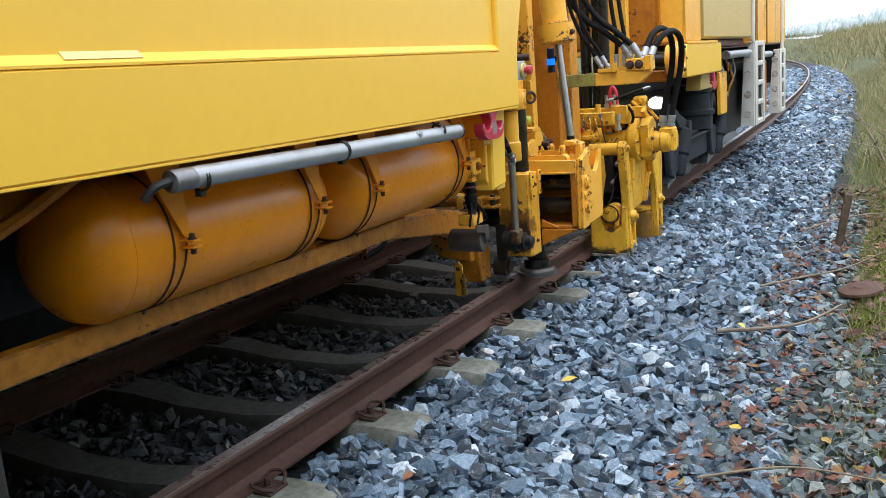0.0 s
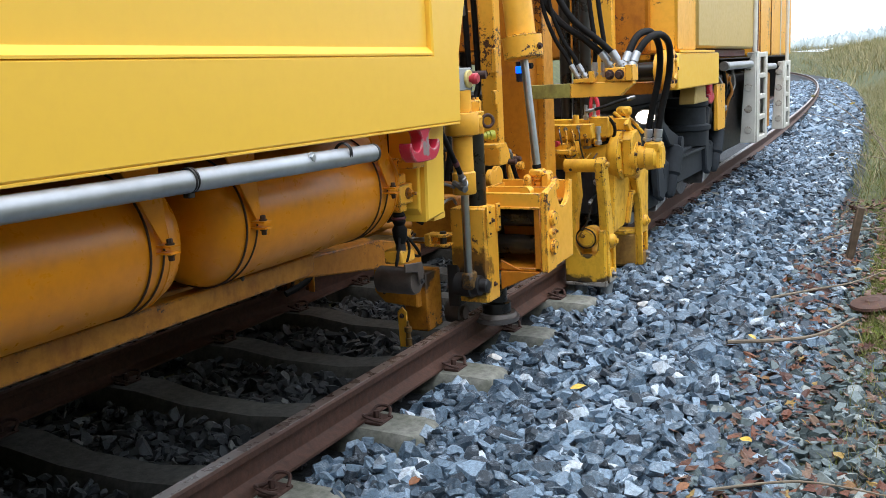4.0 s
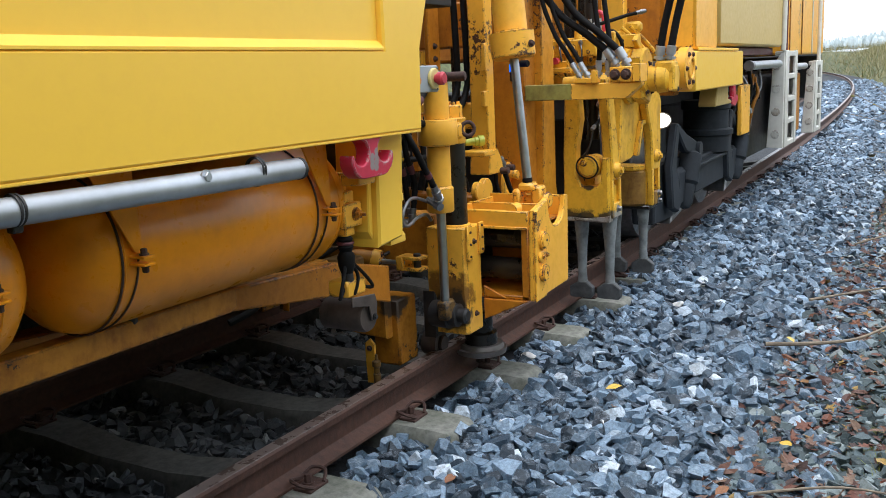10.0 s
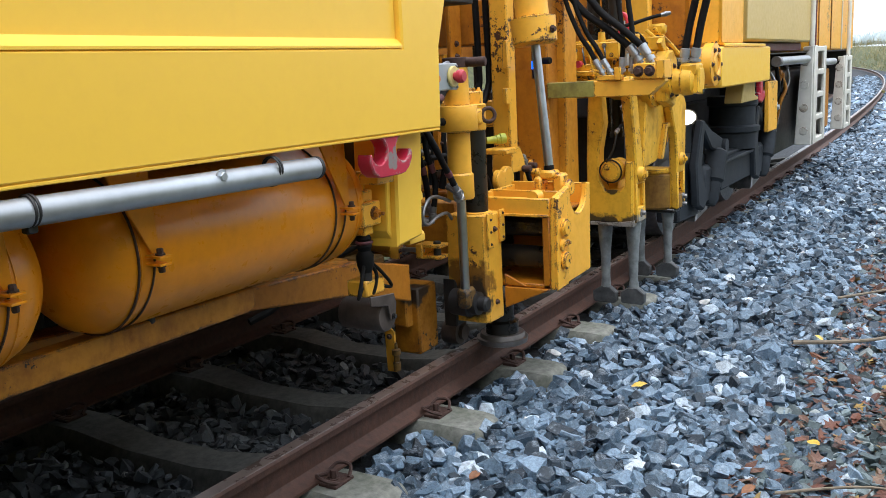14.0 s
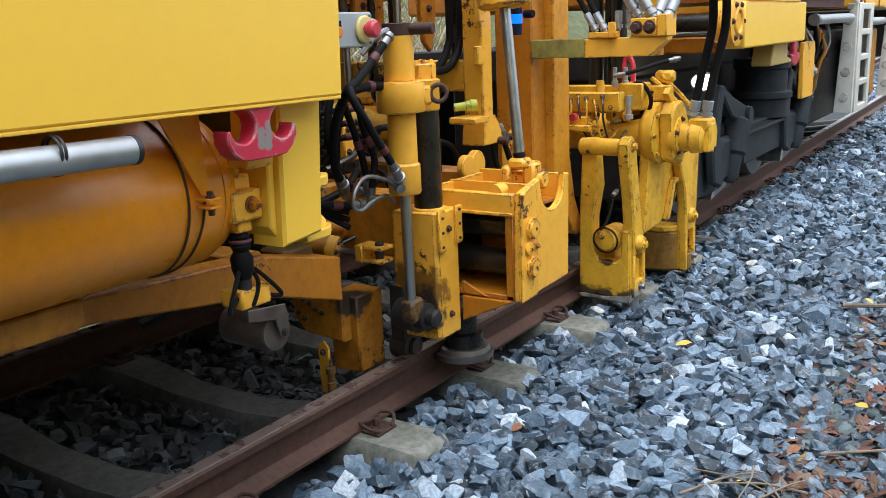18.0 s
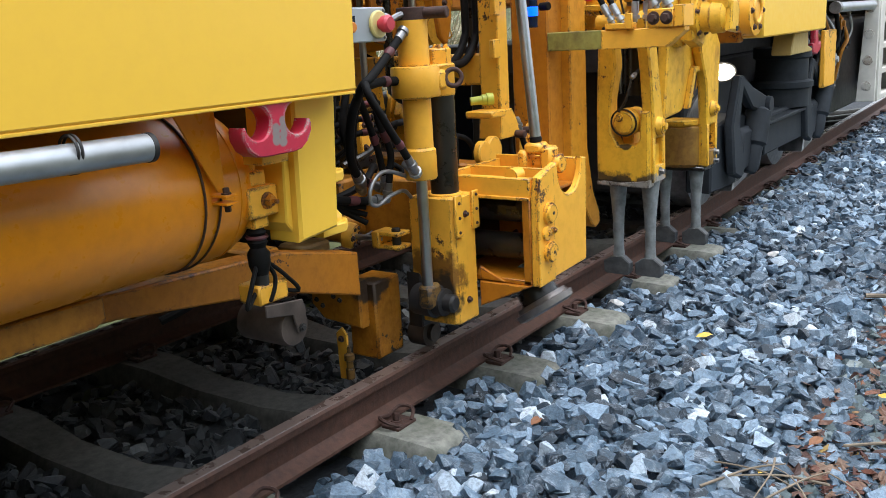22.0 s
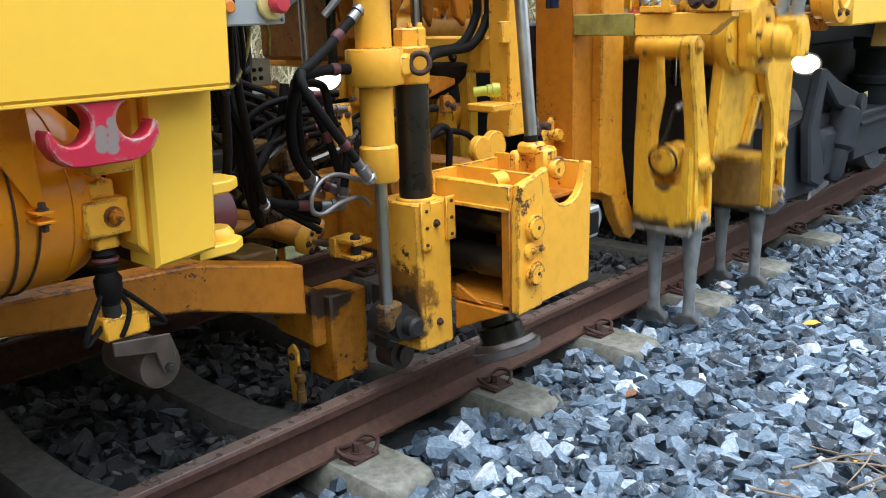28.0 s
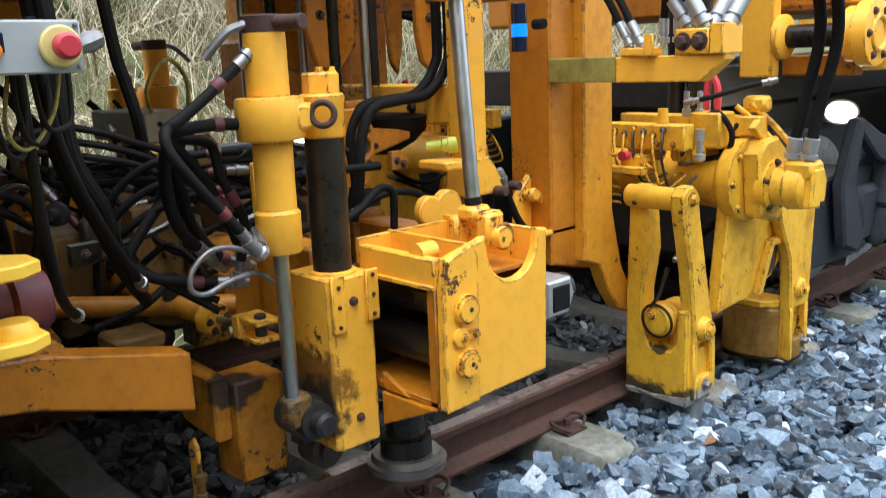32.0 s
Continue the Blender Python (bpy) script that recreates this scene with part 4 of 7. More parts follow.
part("valve_top", box(0.40, 0.47, VY - 0.055, VY + 0.035, 1.125, 1.158, 0.003, cyl((VX, VY, 1.10), (VX, VY, 1.16), 0.014, 12)), YELLOW, valve)
part("valve_nut", bolt((VX + 0.04, VY + 0.012, 1.025), (1, 0, 0), 0.015, 0.016, cyl((VX + 0.04, VY + 0.012, 1.025), (VX + 0.078, VY + 0.012, 1.025), 0.006, 10)), ORANGE, valve)
part("rubber_boot", lathe((VX, VY, 0.955), (VX, VY, 0.83), [(0, 0.018), (0.1, 0.026), (0.2, 0.02), (0.3, 0.027), (0.42, 0.02), (0.55, 0.03), (0.8, 0.028), (1, 0.02)], 14), BLACK, valve)
part("cable_tie", ring((VX, VY, 0.93), (0, 0, 1), 0.024, 0.006, 16, 6), MAROON, valve)
for a, b in ((-0.05, 0.0), (0.06, 0.02), (0.03, -0.04)):
    part("valve_cable", hose([(VX, VY, 0.88), (VX + 0.02, VY + a, 0.82), (VX + 0.02, VY + a * 1.5 + b, 0.76), (VX, VY + a * 0.4, 0.79)], 0.006, 8), BLACK, valve)
roll = part("roller_bracket", box(VX - 0.06, VX + 0.02, VY - 0.03, VY + 0.075, 0.752, 0.805, 0.005), YELLOW, machine)
part("roller_fork", prism([(VY - 0.02, 0.752), (VY + 0.115, 0.735), (VY + 0.125, 0.70), (VY + 0.115, 0.645), (VY + 0.09, 0.645), (VY + 0.075, 0.70), (VY - 0.02, 0.72)], "x", VX + 0.02, VX + 0.027, 0.002), ROLLER, roll)
part("measuring_roller", lathe((VX - 0.16, VY + 0.09, 0.66), (VX + 0.012, VY + 0.09, 0.66), [(0, 0.05), (0.03, 0.055), (0.94, 0.055), (1, 0.05)], 28), ROLLER, roll, "worn grimy steel measuring roller")
part("roller_axle", bolt((VX + 0.027, VY + 0.103, 0.658), (1, 0, 0), 0.008, 0.006), DARK, roll)
part("roller_stem", cyl((VX, VY, 0.80), (VX, VY, 0.84), 0.02, 12), DARK, roll)

# control box
ctl = part("control_box", box(0.40, 0.50, 2.075, 2.255, 1.395, 1.485, 0.004), GREYBOX, machine, "pale grey control box with an emergency button")
part("button_ring", cyl((0.50, 2.215, 1.44), (0.512, 2.215, 1.44), 0.036, 28), RING, ctl)
part("emergency_button", lathe((0.512, 2.215, 1.44), (0.548, 2.215, 1.44), [(0, 0.014), (0.3, 0.014), (0.35, 0.022), (0.8, 0.023), (1, 0.017)], 24), RED, ctl, "pink-red mushroom button")
part("amber_button", cyl((0.50, 2.105, 1.435), (0.514, 2.105, 1.435), 0.014, 20), AMBER, ctl)
part("button_plate", box(0.499, 0.5025, 2.085, 2.125, 1.432, 1.464, 0.001), BLUE_DARK, ctl)
for y, z in ((2.245, 1.475), (2.245, 1.405), (2.085, 1.405)):
    part("cover_screw", bolt((0.50, y, z), (1, 0, 0), 0.003, 0.002), STEEL, ctl)
for k in range(3):
    part("control_cable", hose([(0.46 - 0.02 * k, 2.11 + 0.04 * k, 1.396), (0.45 - 0.02 * k, 2.11 + 0.045 * k, 1.33), (0.42 - 0.03 * k, 2.13 + 0.05 * k, 1.262 + 0.015 * k), (0.38 - 0.03 * k, 2.17 + 0.05 * k, 1.25 + 0.02 * k), (0.33 - 0.02 * k, 2.20 + 0.05 * k, 1.31), (0.31 - 0.02 * k, 2.21 + 0.05 * k, 1.42)], 0.0055, 8), BLACK, ctl)
part("corner_fitting", lathe((0.47, 2.26, 1.44), (0.47, 2.30, 1.455), [(0, 0.014), (0.4, 0.02), (1, 0.016)], 8), FITTING, ctl)
kpd = part("keypad_box", box(-0.95, -0.545, 2.83, 2.985, 1.165, 1.262, 0.006), KEYPAD, machine, "grey-olive keypad box with six dark keys")
for i in range(3):
    for k in range(2):
        part("key", lathe((-0.546, 2.88 + 0.028 * i, 1.195 + 0.03 * k), (-0.538, 2.88 + 0.028 * i, 1.195 + 0.03 * k), [(0, 0.008), (0.7, 0.008), (1, 0.006)], 12), BLACK, kpd)
part("keypad_bracket", box(-0.84, -0.53, 2.83, 2.99, 1.155, 1.164, 0.002), YELLOW, kpd)
part("keypad_cable", hose([(-0.55, 2.86, 1.26), (-0.52, 2.84, 1.34), (-0.50, 2.90, 1.42), (-0.54, 2.98, 1.36), (-0.56, 2.99, 1.27)], 0.007, 8), OLIVE, kpd)
part("grab_knob", lathe((0.30, 2.16, 1.70), (0.36, 2.24, 1.70), [(0, 0.03), (0.5, 0.045), (0.55, 0.03), (0.9, 0.045), (1, 0.03)], 20), GALV, machine)

# ---------------------------------------------------------------- the lifting unit
lift = thing("lifting_unit", "yellow track lifting unit with hydraulic cylinders and a rail clamp", "lifting unit")
CX, CY = 0.190, 2.812
cy1 = part("lifting_cylinder", lathe((CX, CY, 0.905), (CX, CY, 1.47), [(0, 0.054), (0.012, 0.059), (0.185, 0.059), (0.20, 0.051), (0.505, 0.051), (0.515, 0.083), (0.522, 0.086), (0.69, 0.086), (0.70, 0.083), (0.703, 0.054), (0.95, 0.053), (1, 0.051)], 32), YELLOW, lift, "yellow hydraulic cylinder with chipped paint")
part("cylinder_head", cyl((CX, CY, 1.455), (CX, CY, 1.50), 0.0525, 28), CLIP, cy1, "bare rusty cylinder head")
part("head_pin", cyl((CX, CY, 1.478), (CX + 0.13, CY + 0.03, 1.478), 0.02, 18), CLIP, cy1)
part("piston_rod", cyl((CX, CY, 0.50), (CX, CY, 0.91), 0.0205, 22), CHROME, cy1, "polished piston rod")
part("flange_ear", box(CX + 0.02, CX + 0.085, CY + 0.02, CY + 0.085, 1.215, 1.285, 0.012), YELLOW, cy1)
part("lifting_eye", ring((0.290, 2.902, 1.255), (0.74, -0.67, 0.08), 0.029, 0.0085, 24, 10), CLIP, cy1, "rusty lifting eye")
part("rod_foot", lathe((0.10, 2.865, 0.43), (0.275, 2.865, 0.43), [(0, 0.06), (0.5, 0.064), (0.52, 0.052), (0.74, 0.052), (0.76, 0.034), (0.95, 0.034), (1, 0.024)], 24), DARK, cy1, "greasy black rod bearing")
part("rod_eye", box(CX - 0.03, CX + 0.03, CY - 0.03, CY + 0.05, 0.42, 0.51, 0.012), GRIMY_SHADED, cy1)
part("inlet_fitting", lathe((CX - 0.03, CY - 0.05, 0.965), (CX + 0.05, CY - 0.09, 0.94), [(0, 0.016), (0.6, 0.016), (0.65, 0.02), (1, 0.018)], 8), FITTING, cy1)
part("top_fitting", hose([(CX, CY - 0.04, 1.48), (CX - 0.02, CY - 0.09, 1.46), (CX - 0.05, CY - 0.14, 1.40)], 0.011, 8), FITTING, cy1)

gp = part("guide_post", cyl((0.165, 2.99, 0.78), (0.165, 2.99, 1.20), 0.0535, 32), GREASE, lift, "greasy black guide post")
part("post_sleeve", lathe((0.165, 2.99, 1.185), (0.165, 2.99, 1.30), [(0, 0.055), (0.05, 0.058), (0.8, 0.058), (0.85, 0.061), (0.95, 0.061), (1, 0.055)], 28), YELLOW, gp)
part("post_nut", lathe((0.165, 2.99, 1.30), (0.165, 2.99, 1.355), [(0, 0.050), (0.9, 0.050), (1, 0.044)], 6), YELLOW, gp)
for x, y in ((0.185, 2.97), (0.145, 3.005), (0.185, 3.015)):
    part("nut_screw", bolt((x, y, 1.355), (0, 0, 1), 0.008, 0.01), YELLOW, gp)

blk = part("guide_block", prism([(0.05, 2.912), (0.235, 2.912), (0.25, 2.927), (0.25, 3.053), (0.235, 3.068), (0.05, 3.068)], "z", 0.325, 0.815, 0.005), BLOCK_YELLOW, lift, "yellow guide block smeared with grease")
part("block_rim", lathe((0.165, 2.99, 0.812), (0.165, 2.99, 0.824), [(0, 0.068), (0.7, 0.066), (1, 0.06)], 28), YELLOW, blk)
for y0, y1, z0 in ((2.912, 2.957, 0.665), (3.028, 3.072, 0.68)):
    pl = part("wear_plate", box(0.25, 0.263, y0, y1, z0, 0.825, 0.003), YELLOW, blk)
    for dz in (0.02, 0.075, 0.13):
        part("plate_screw", bolt((0.263, y0 + 0.022, z0 + dz), (1, 0, 0), 0.004, 0.003), CLIP, pl)
for z in (0.745, 0.41):
    part("block_bolt", bolt((0.25, 2.99, z), (1, 0, 0), 0.009, 0.01), CLIP, blk)
part("lower_arm", prism([(2.90, 0.30), (3.05, 0.30), (3.05, 0.36), (2.90, 0.52)], "x", 0.02, 0.09, 0.006), DARK, blk)
part("rail_roller", lathe((-0.045, 3.02, 0.235), (0.06, 3.02, 0.235), [(0, 0.045), (0.05, 0.058), (0.8, 0.058), (0.82, 0.035), (1, 0.035)], 28), ROLLER, lift, "dark rail roller")

# clamp box: front plate with a round notch, side frame, tray walls and pins
def arc(cx, cz, r, a0, a1, n):
    return [(cx + r * math.cos(radians(a0 + (a1 - a0) * i / n)), cz + r * math.sin(radians(a0 + (a1 - a0) * i / n))) for i in range(n + 1)]


FRONT = [(3.085, 0.463), (3.49, 0.475), (3.50, 0.895), (3.455, 0.902)] + arc(3.355, 0.872, 0.098, 5, -170, 12)[0:] + [(3.25, 0.912), (3.10, 0.875), (3.088, 0.79)]
cb = part("clamp_box_front", prism(FRONT, "x", 0.475, 0.505, 0.006), YELLOW, lift, "yellow clamp box face plate, notched at the top")
part("pin_plate", prism([(3.083, 0.461), (3.205, 0.465), (3.212, 0.86), (3.198, 0.905), (3.10, 0.872), (3.083, 0.80)], "x", 0.5045, 0.513, 0.003), YELLOW, cb)
part("box_side_strip", box(0.44, 0.475, 3.085, 3.125, 0.463, 0.80, 0.004), ORANGE, cb)
part("box_top_beam", box(0.16, 0.475, 3.085, 3.12, 0.79, 0.872, 0.004), YELLOW, cb)
part("box_beam_lip", box(0.16, 0.475, 3.075, 3.13, 0.79, 0.802, 0.002), YELLOW, cb)
part("tray_floor", box(0.10, 0.474, 3.12, 3.47, 0.79, 0.80, 0.002), ORANGE, cb)
part("tray_wall", box(0.10, 0.474, 3.24, 3.255, 0.80, 0.885, 0.002), YELLOW, cb)
part("tray_wall", box(0.10, 0.474, 3.47, 3.49, 0.47, 0.895, 0.002), YELLOW, cb)
part("tray_wall", box(0.10, 0.12, 3.12, 3.47, 0.80, 0.88, 0.002), YELLOW, cb)
part("box_rear_wall", box(0.08, 0.10, 3.10, 3.49, 0.46, 0.80, 0.003), DARK, cb)
part("box_floor", box(0.10, 0.475, 3.085, 3.47, 0.463, 0.482, 0.003), ORANGE, cb)
part("gusset", prism([(0.25, 0.36), (0.475, 0.462), (0.25, 0.462)], "y", 3.07, 3.10, 0.003), ORANGE, cb)
part("gusset", prism([(0.25, 0.47), (0.36, 0.47), (0.25, 0.52)], "y", 3.075, 3.09, 0.002), ORANGE, cb)
for z in (0.735, 0.585):
    t = part("clamp_tube", cyl((0.09, 3.19, z), (0.474, 3.19, z), 0.052, 28), GREASE, cb, "oily black clamp tube")
    part("pin_cap", lathe((0.513, 3.155, z), (0.536, 3.155, z), [(0, 0.040), (0.6, 0.040), (0.65, 0.034), (1, 0.033)], 28), YELLOW, cb)
    part("pin_hole", cyl((0.535, 3.158, z), (0.5375, 3.158, z), 0.007, 12), DARK, cb)
part("lock_plate", lathe((0.513, 3.135, 0.66), (0.523, 3.135, 0.66), [(0, 0.028), (0.8, 0.028), (1, 0.024)], 24, box(0.513, 0.520, 3.13, 3.20, 0.645, 0.675, 0.003)), YELLOW, cb)
for y in (3.14, 3.185):
    part("lock_bolt", bolt((0.522, y, 0.662), (1, 0, 0), 0.008, 0.009), YELLOW, cb)
part("tray_lug", lathe((0.39, 3.10, 0.875), (0.39, 3.16, 0.875), [(0, 0.028), (1, 0.028)], 20), YELLOW, cb)
for y, r in ((3.30, 0.06), (3.22, 0.05)):
    part("rear_disc", lathe((0.02, y + 0.25, 0.90), (0.05, y + 0.25, 0.90), [(0, r), (0.8, r), (1, r - 0.006)], 28), YELLOW, lift)

# second cylinder on the clamp box
rod_a, rod_b = Vector((0.365, 3.345, 0.97)), Vector((0.305, 3.36, 1.545))
cy2 = part("lining_cylinder", lathe(rod_b, rod_b + (rod_b - rod_a) * 1.8, [(0, 0.088), (0.01, 0.103), (0.115, 0.106), (0.12, 0.077), (1, 0.077)], 28), YELLOW, lift, "thick yellow hydraulic cylinder")
part("piston_rod", cyl(rod_a, rod_b, 0.0215, 24), CHROME, cy2, "bright chromed piston rod")
part("rod_seal", cyl(rod_a + Vector((0, 0, 0.0)), rod_a + Vector((-0.003, 0, 0.022)), 0.024, 20), BLACK, cy2)
part("clevis", box(0.325, 0.405, 3.31, 3.385, 0.925, 0.97, 0.012, box(0.385, 0.44, 3.325, 3.40, 0.85, 0.955, 0.012, box(0.30, 0.34, 3.30, 3.39, 0.85, 0.94, 0.01))), YELLOW, cy2)
part("clevis_pin", lathe((0.28, 3.365, 0.885), (0.47, 3.365, 0.885), [(0, 0.024), (0.85, 0.024), (0.86, 0.034), (1, 0.03)], 20), YELLOW, cy2)
part("clevis_ring", ring((0.452, 3.375, 0.885), (1, 0, 0), 0.034, 0.006, 20, 8), ORANGE, cy2)
part("collar_bolt", bolt((0.405, 3.33, 1.61), (1, -0.3, 0), 0.012, 0.014), CLIP, cy2)

# the disc that grips the rail head: it swings out on a stem
clamp = part("rail_clamp", lathe((0, 0, -0.31), (0, 0, -0.255), [(0, 0.10), (0.15, 0.122), (0.6, 0.126), (0.65, 0.112), (1, 0.105)], 36), CLAMP_STEEL, lift, "round steel rail clamp disc, edge polished")
part("clamp_hub", lathe((0, 0, -0.255), (0, 0, -0.10), [(0, 0.082), (0.35, 0.08), (0.4, 0.062), (1, 0.058)], 24), GREASE, clamp)
part("clamp_stem", cyl((0.02, 0.06, -0.25), (0.02, 0.06, 0.04), 0.012, 10), CLIP, clamp)

# sensor pin, square boxes and linkage before the lifting cylinder
lk = part("link_box", prism([(-0.30, 0.40), (-0.24, 0.345), (-0.05, 0.33), (-0.05, 0.515), (-0.30, 0.525)], "y", 2.745, 2.80, 0.006), LINK_ORANGE, lift, "worn orange link box with bolt heads")
for k in range(7):
    part("link_bolt", bolt((-0.27 + 0.03 * (k % 5), 2.745, 0.49 - 0.045 * (k // 3) - 0.012 * (k % 3)), (0, -1, 0), 0.007, 0.006), DARK, lk)
part("link_block", box(-0.16, -0.02, 2.80, 2.96, 0.19, 0.50, 0.008), LINK_ORANGE, lk, "scuffed rusty link block")
part("link_tag", box(-0.085, -0.07, 2.79, 2.80, 0.33, 0.46, 0.002), YELLOW, lk)
part("pin_bracket", prism([(-0.14, 0.13), (-0.095, 0.13), (-0.09, 0.315), (-0.115, 0.34), (-0.145, 0.315)], "y", 2.70, 2.712, 0.003), YELLOW, lk)
part("bracket_bolt", bolt((-0.117, 2.70, 0.295), (0, -1, 0), 0.009, 0.008), CLIP, lk)
part("sensor_pin", lathe((-0.085, 2.70, 0.14), (-0.085, 2.70, 0.27), [(0, 0.017), (0.3, 0.017), (0.33, 0.013), (0.55, 0.013), (0.58, 0.02), (0.75, 0.02), (0.8, 0.008), (1, 0.006)], 16), GRIMY_SHADED, lk, "grimy yellow-brown sensor pin")
lk.matrix_basis = pose(-0.01, -0.035, 0)
part("steer_cylinder", cyl((-0.46, 2.64, 0.755), (-0.13, 2.768, 0.68), 0.036, 22), LINK_ORANGE, lift, "orange steering cylinder")
fl = part("cylinder_flange", lathe((-0.15, 2.762, 0.682), (-0.112, 2.776, 0.674), [(0, 0.05), (0.7, 0.05), (1, 0.046)], 24), YELLOW, lift, "round bolted flange, chipped")
for k in range(6):
    a = k * math.pi / 3
    part("flange_bolt", bolt((-0.112 - 0.012 * math.cos(a), 2.776 + 0.034 * math.cos(a), 0.674 + 0.035 * math.sin(a)), (0.93, 0.35, -0.1), 0.008, 0.008), CLIP, fl)
part("steer_rod", cyl((-0.112, 2.776, 0.674), (0.0, 2.80, 0.668), 0.011, 12), CHROME, lift)
part("rod_fork", box(-0.03, 0.09, 2.78, 2.86, 0.685, 0.70, 0.004, box(-0.03, 0.09, 2.78, 2.86, 0.635, 0.65, 0.004, box(-0.035, 0.0, 2.775, 2.865, 0.635, 0.70, 0.004))), YELLOW, lift)
part("fork_pin", cyl((0.055, 2.815, 0.625), (0.055, 2.815, 0.712), 0.017, 16), DARK, lift)
# darker link paint in place of shade
part("cross_member", box(-0.35, 0.05, 3.0, 3.10, 0.60, 0.86, 0.01), LINK_ORANGE, lift)


# ---------------------------------------------------------------- frame between the units
# one column in two tones: shaded side orange, lit flange yellower
col = part("frame_column", prism([(4.10, 0.62), (4.36, 0.56), (4.36, 2.5), (4.10, 2.5)], "x", -0.20, 0.0, 0.008), ORANGE, machine, "welded frame column, darker orange for its shaded side")
part("column_flange", prism([(4.235, 0.62), (4.33, 0.585), (4.38, 0.48), (4.45, 0.385), (4.50, 0.36), (4.545, 0.38), (4.54, 0.44), (4.47, 0.56), (4.41, 0.80), (4.40, 2.5), (4.235, 2.5)], "x", -0.02, 0.045, 0.006), COLUMN_LIT, col)
post2 = part("frame_post", box(-0.16, -0.06, 3.745, 3.835, 0.98, 2.5, 0.006), YELLOW, machine, "yellow upright frame post")
part("post_foot", prism([(3.73, 0.92), (3.90, 0.92), (3.90, 0.96), (3.84, 1.05), (3.745, 1.05)], "x", -0.17, -0.05, 0.005), YELLOW, post2)
part("post_cleat", box(-0.07, -0.04, 3.70, 3.745, 1.46, 1.60, 0.004), YELLOW, post2)
part("post_cleat", box(-0.07, -0.045, 3.69, 3.745, 1.28, 1.36, 0.004), YELLOW, post2)
part("foot_bolt", cyl((-0.05, 3.86, 0.93), (0.0, 3.86, 0.93), 0.018, 10), CLIP, post2)
part("foot_bolt", cyl((-0.05, 3.93, 0.94), (0.0, 3.93, 0.94), 0.016, 10), CLIP, post2)
# brighter yellow paint stands in for lamplight on this orange member
cf = part("cross_frame", box(-1.6, -0.16, 3.76, 3.84, 1.16, 1.30, 0.008), YELLOW, machine, "cross member of the frame, yellow in place of lamp-lit orange")
for k in range(4):
    part("frame_bolt", bolt((-1.2 + 0.28 * k, 3.76, 1.22), (0, -1, 0), 0.014, 0.014), CLIP, cf)
part("frame_gusset", prism([(-1.25, 1.30), (-1.05, 1.30), (-1.09, 1.55), (-1.21, 1.55)], "y", 3.765, 3.785, 0.004), YELLOW, cf)
part("cross_frame", box(-1.6, -0.2, 4.12, 4.34, 1.6, 1.85, 0.008), ORANGE, machine)
part("step_ledge", box(-0.14, 0.0, 3.58, 3.70, 1.03, 1.06, 0.006), YELLOW, machine, "chipped yellow ledge")
part("plug", lathe((-0.135, 3.62, 1.10), (-0.06, 3.69, 1.107), [(0, 0.018), (0.5, 0.02), (0.52, 0.024), (0.7, 0.024), (0.72, 0.029), (1, 0.026)], 18), LIME, machine, "lime yellow plug")
bea = part("beacon", cyl((0.02, 3.92, 1.40), (0.02, 3.92, 1.455), 0.026, 20), BLUE_DARK, machine, "blue warning beacon, lit")
part("beacon_lens", cyl((0.02, 3.92, 1.448), (0.02, 3.92, 1.492), 0.0275, 20), BLUE_LENS, bea)
part("beacon_cap", cyl((0.02, 3.92, 1.487), (0.02, 3.92, 1.56), 0.026, 20), BLUE_DARK, bea)
part("sensor_head", cyl((0.02, 4.0, 1.49), (0.07, 3.99, 1.49), 0.018, 16), BLACK, machine)
def arm_bar(x0, x1, z0, z1, slant=0.0):
    """A stretch of the bracket arm, which leans slightly forward as it reaches outwards."""
    bm = prism([(x0, z0), (x1 - slant, z0), (x1, z0 + slant * 0.9), (x1, z1), (x0, z1)], "y", 4.09, 4.155, 0.004)
    for v in bm.verts:
        v.co.y += 0.2 * v.co.x
    return bm


brk = part("olive_arm", arm_bar(0.0, 0.25, 1.287, 1.372), OLIVE, machine, "olive-primed end of a bracket arm")
part("bracket_arm", arm_bar(0.25, 0.615, 1.285, 1.37, 0.075), YELLOW, brk)
man = part("hose_manifold", box(0.455, 0.575, 4.18, 4.30, 1.371, 1.452, 0.005), YELLOW, machine, "yellow hose manifold with bolts")
part("end_plate", box(0.577, 0.622, 4.185, 4.31, 1.371, 1.465, 0.003), YELLOW, man)
for x in (0.485, 0.545):
    part("manifold_bolt", bolt((x, 4.18, 1.412), (0, -1, 0), 0.02, 0.022), CLIP, man)
part("hose_clamp", box(0.27, 0.40, 4.14, 4.20, 1.371, 1.398, 0.004), YELLOW, brk)
part("arm_tab", box(0.37, 0.405, 4.13, 4.142, 1.372, 1.44, 0.003), YELLOW, brk)


def hose_part(name, pts, r, parent, mat=BLACK, ends=(True, True), label="", metal=FITTING):
    h = part(name, hose(pts, r, 10, 6), mat, parent, label)
    line = spline(pts, 6)
    for use, a, b in ((ends[0], line[0], line[1]), (ends[1], line[-1], line[-2])):
        if use:
            d = (b - a).normalized()
            part("ferrule", lathe(a - d * r * 2.4, a + d * r * 3.2, [(0, r * 0.9), (0.15, r * 1.2), (0.4, r * 1.2), (0.42, r * 1.5), (0.6, r * 1.5), (0.62, r * 1.15), (1, r * 1.15)], 12), metal, h)
    return h


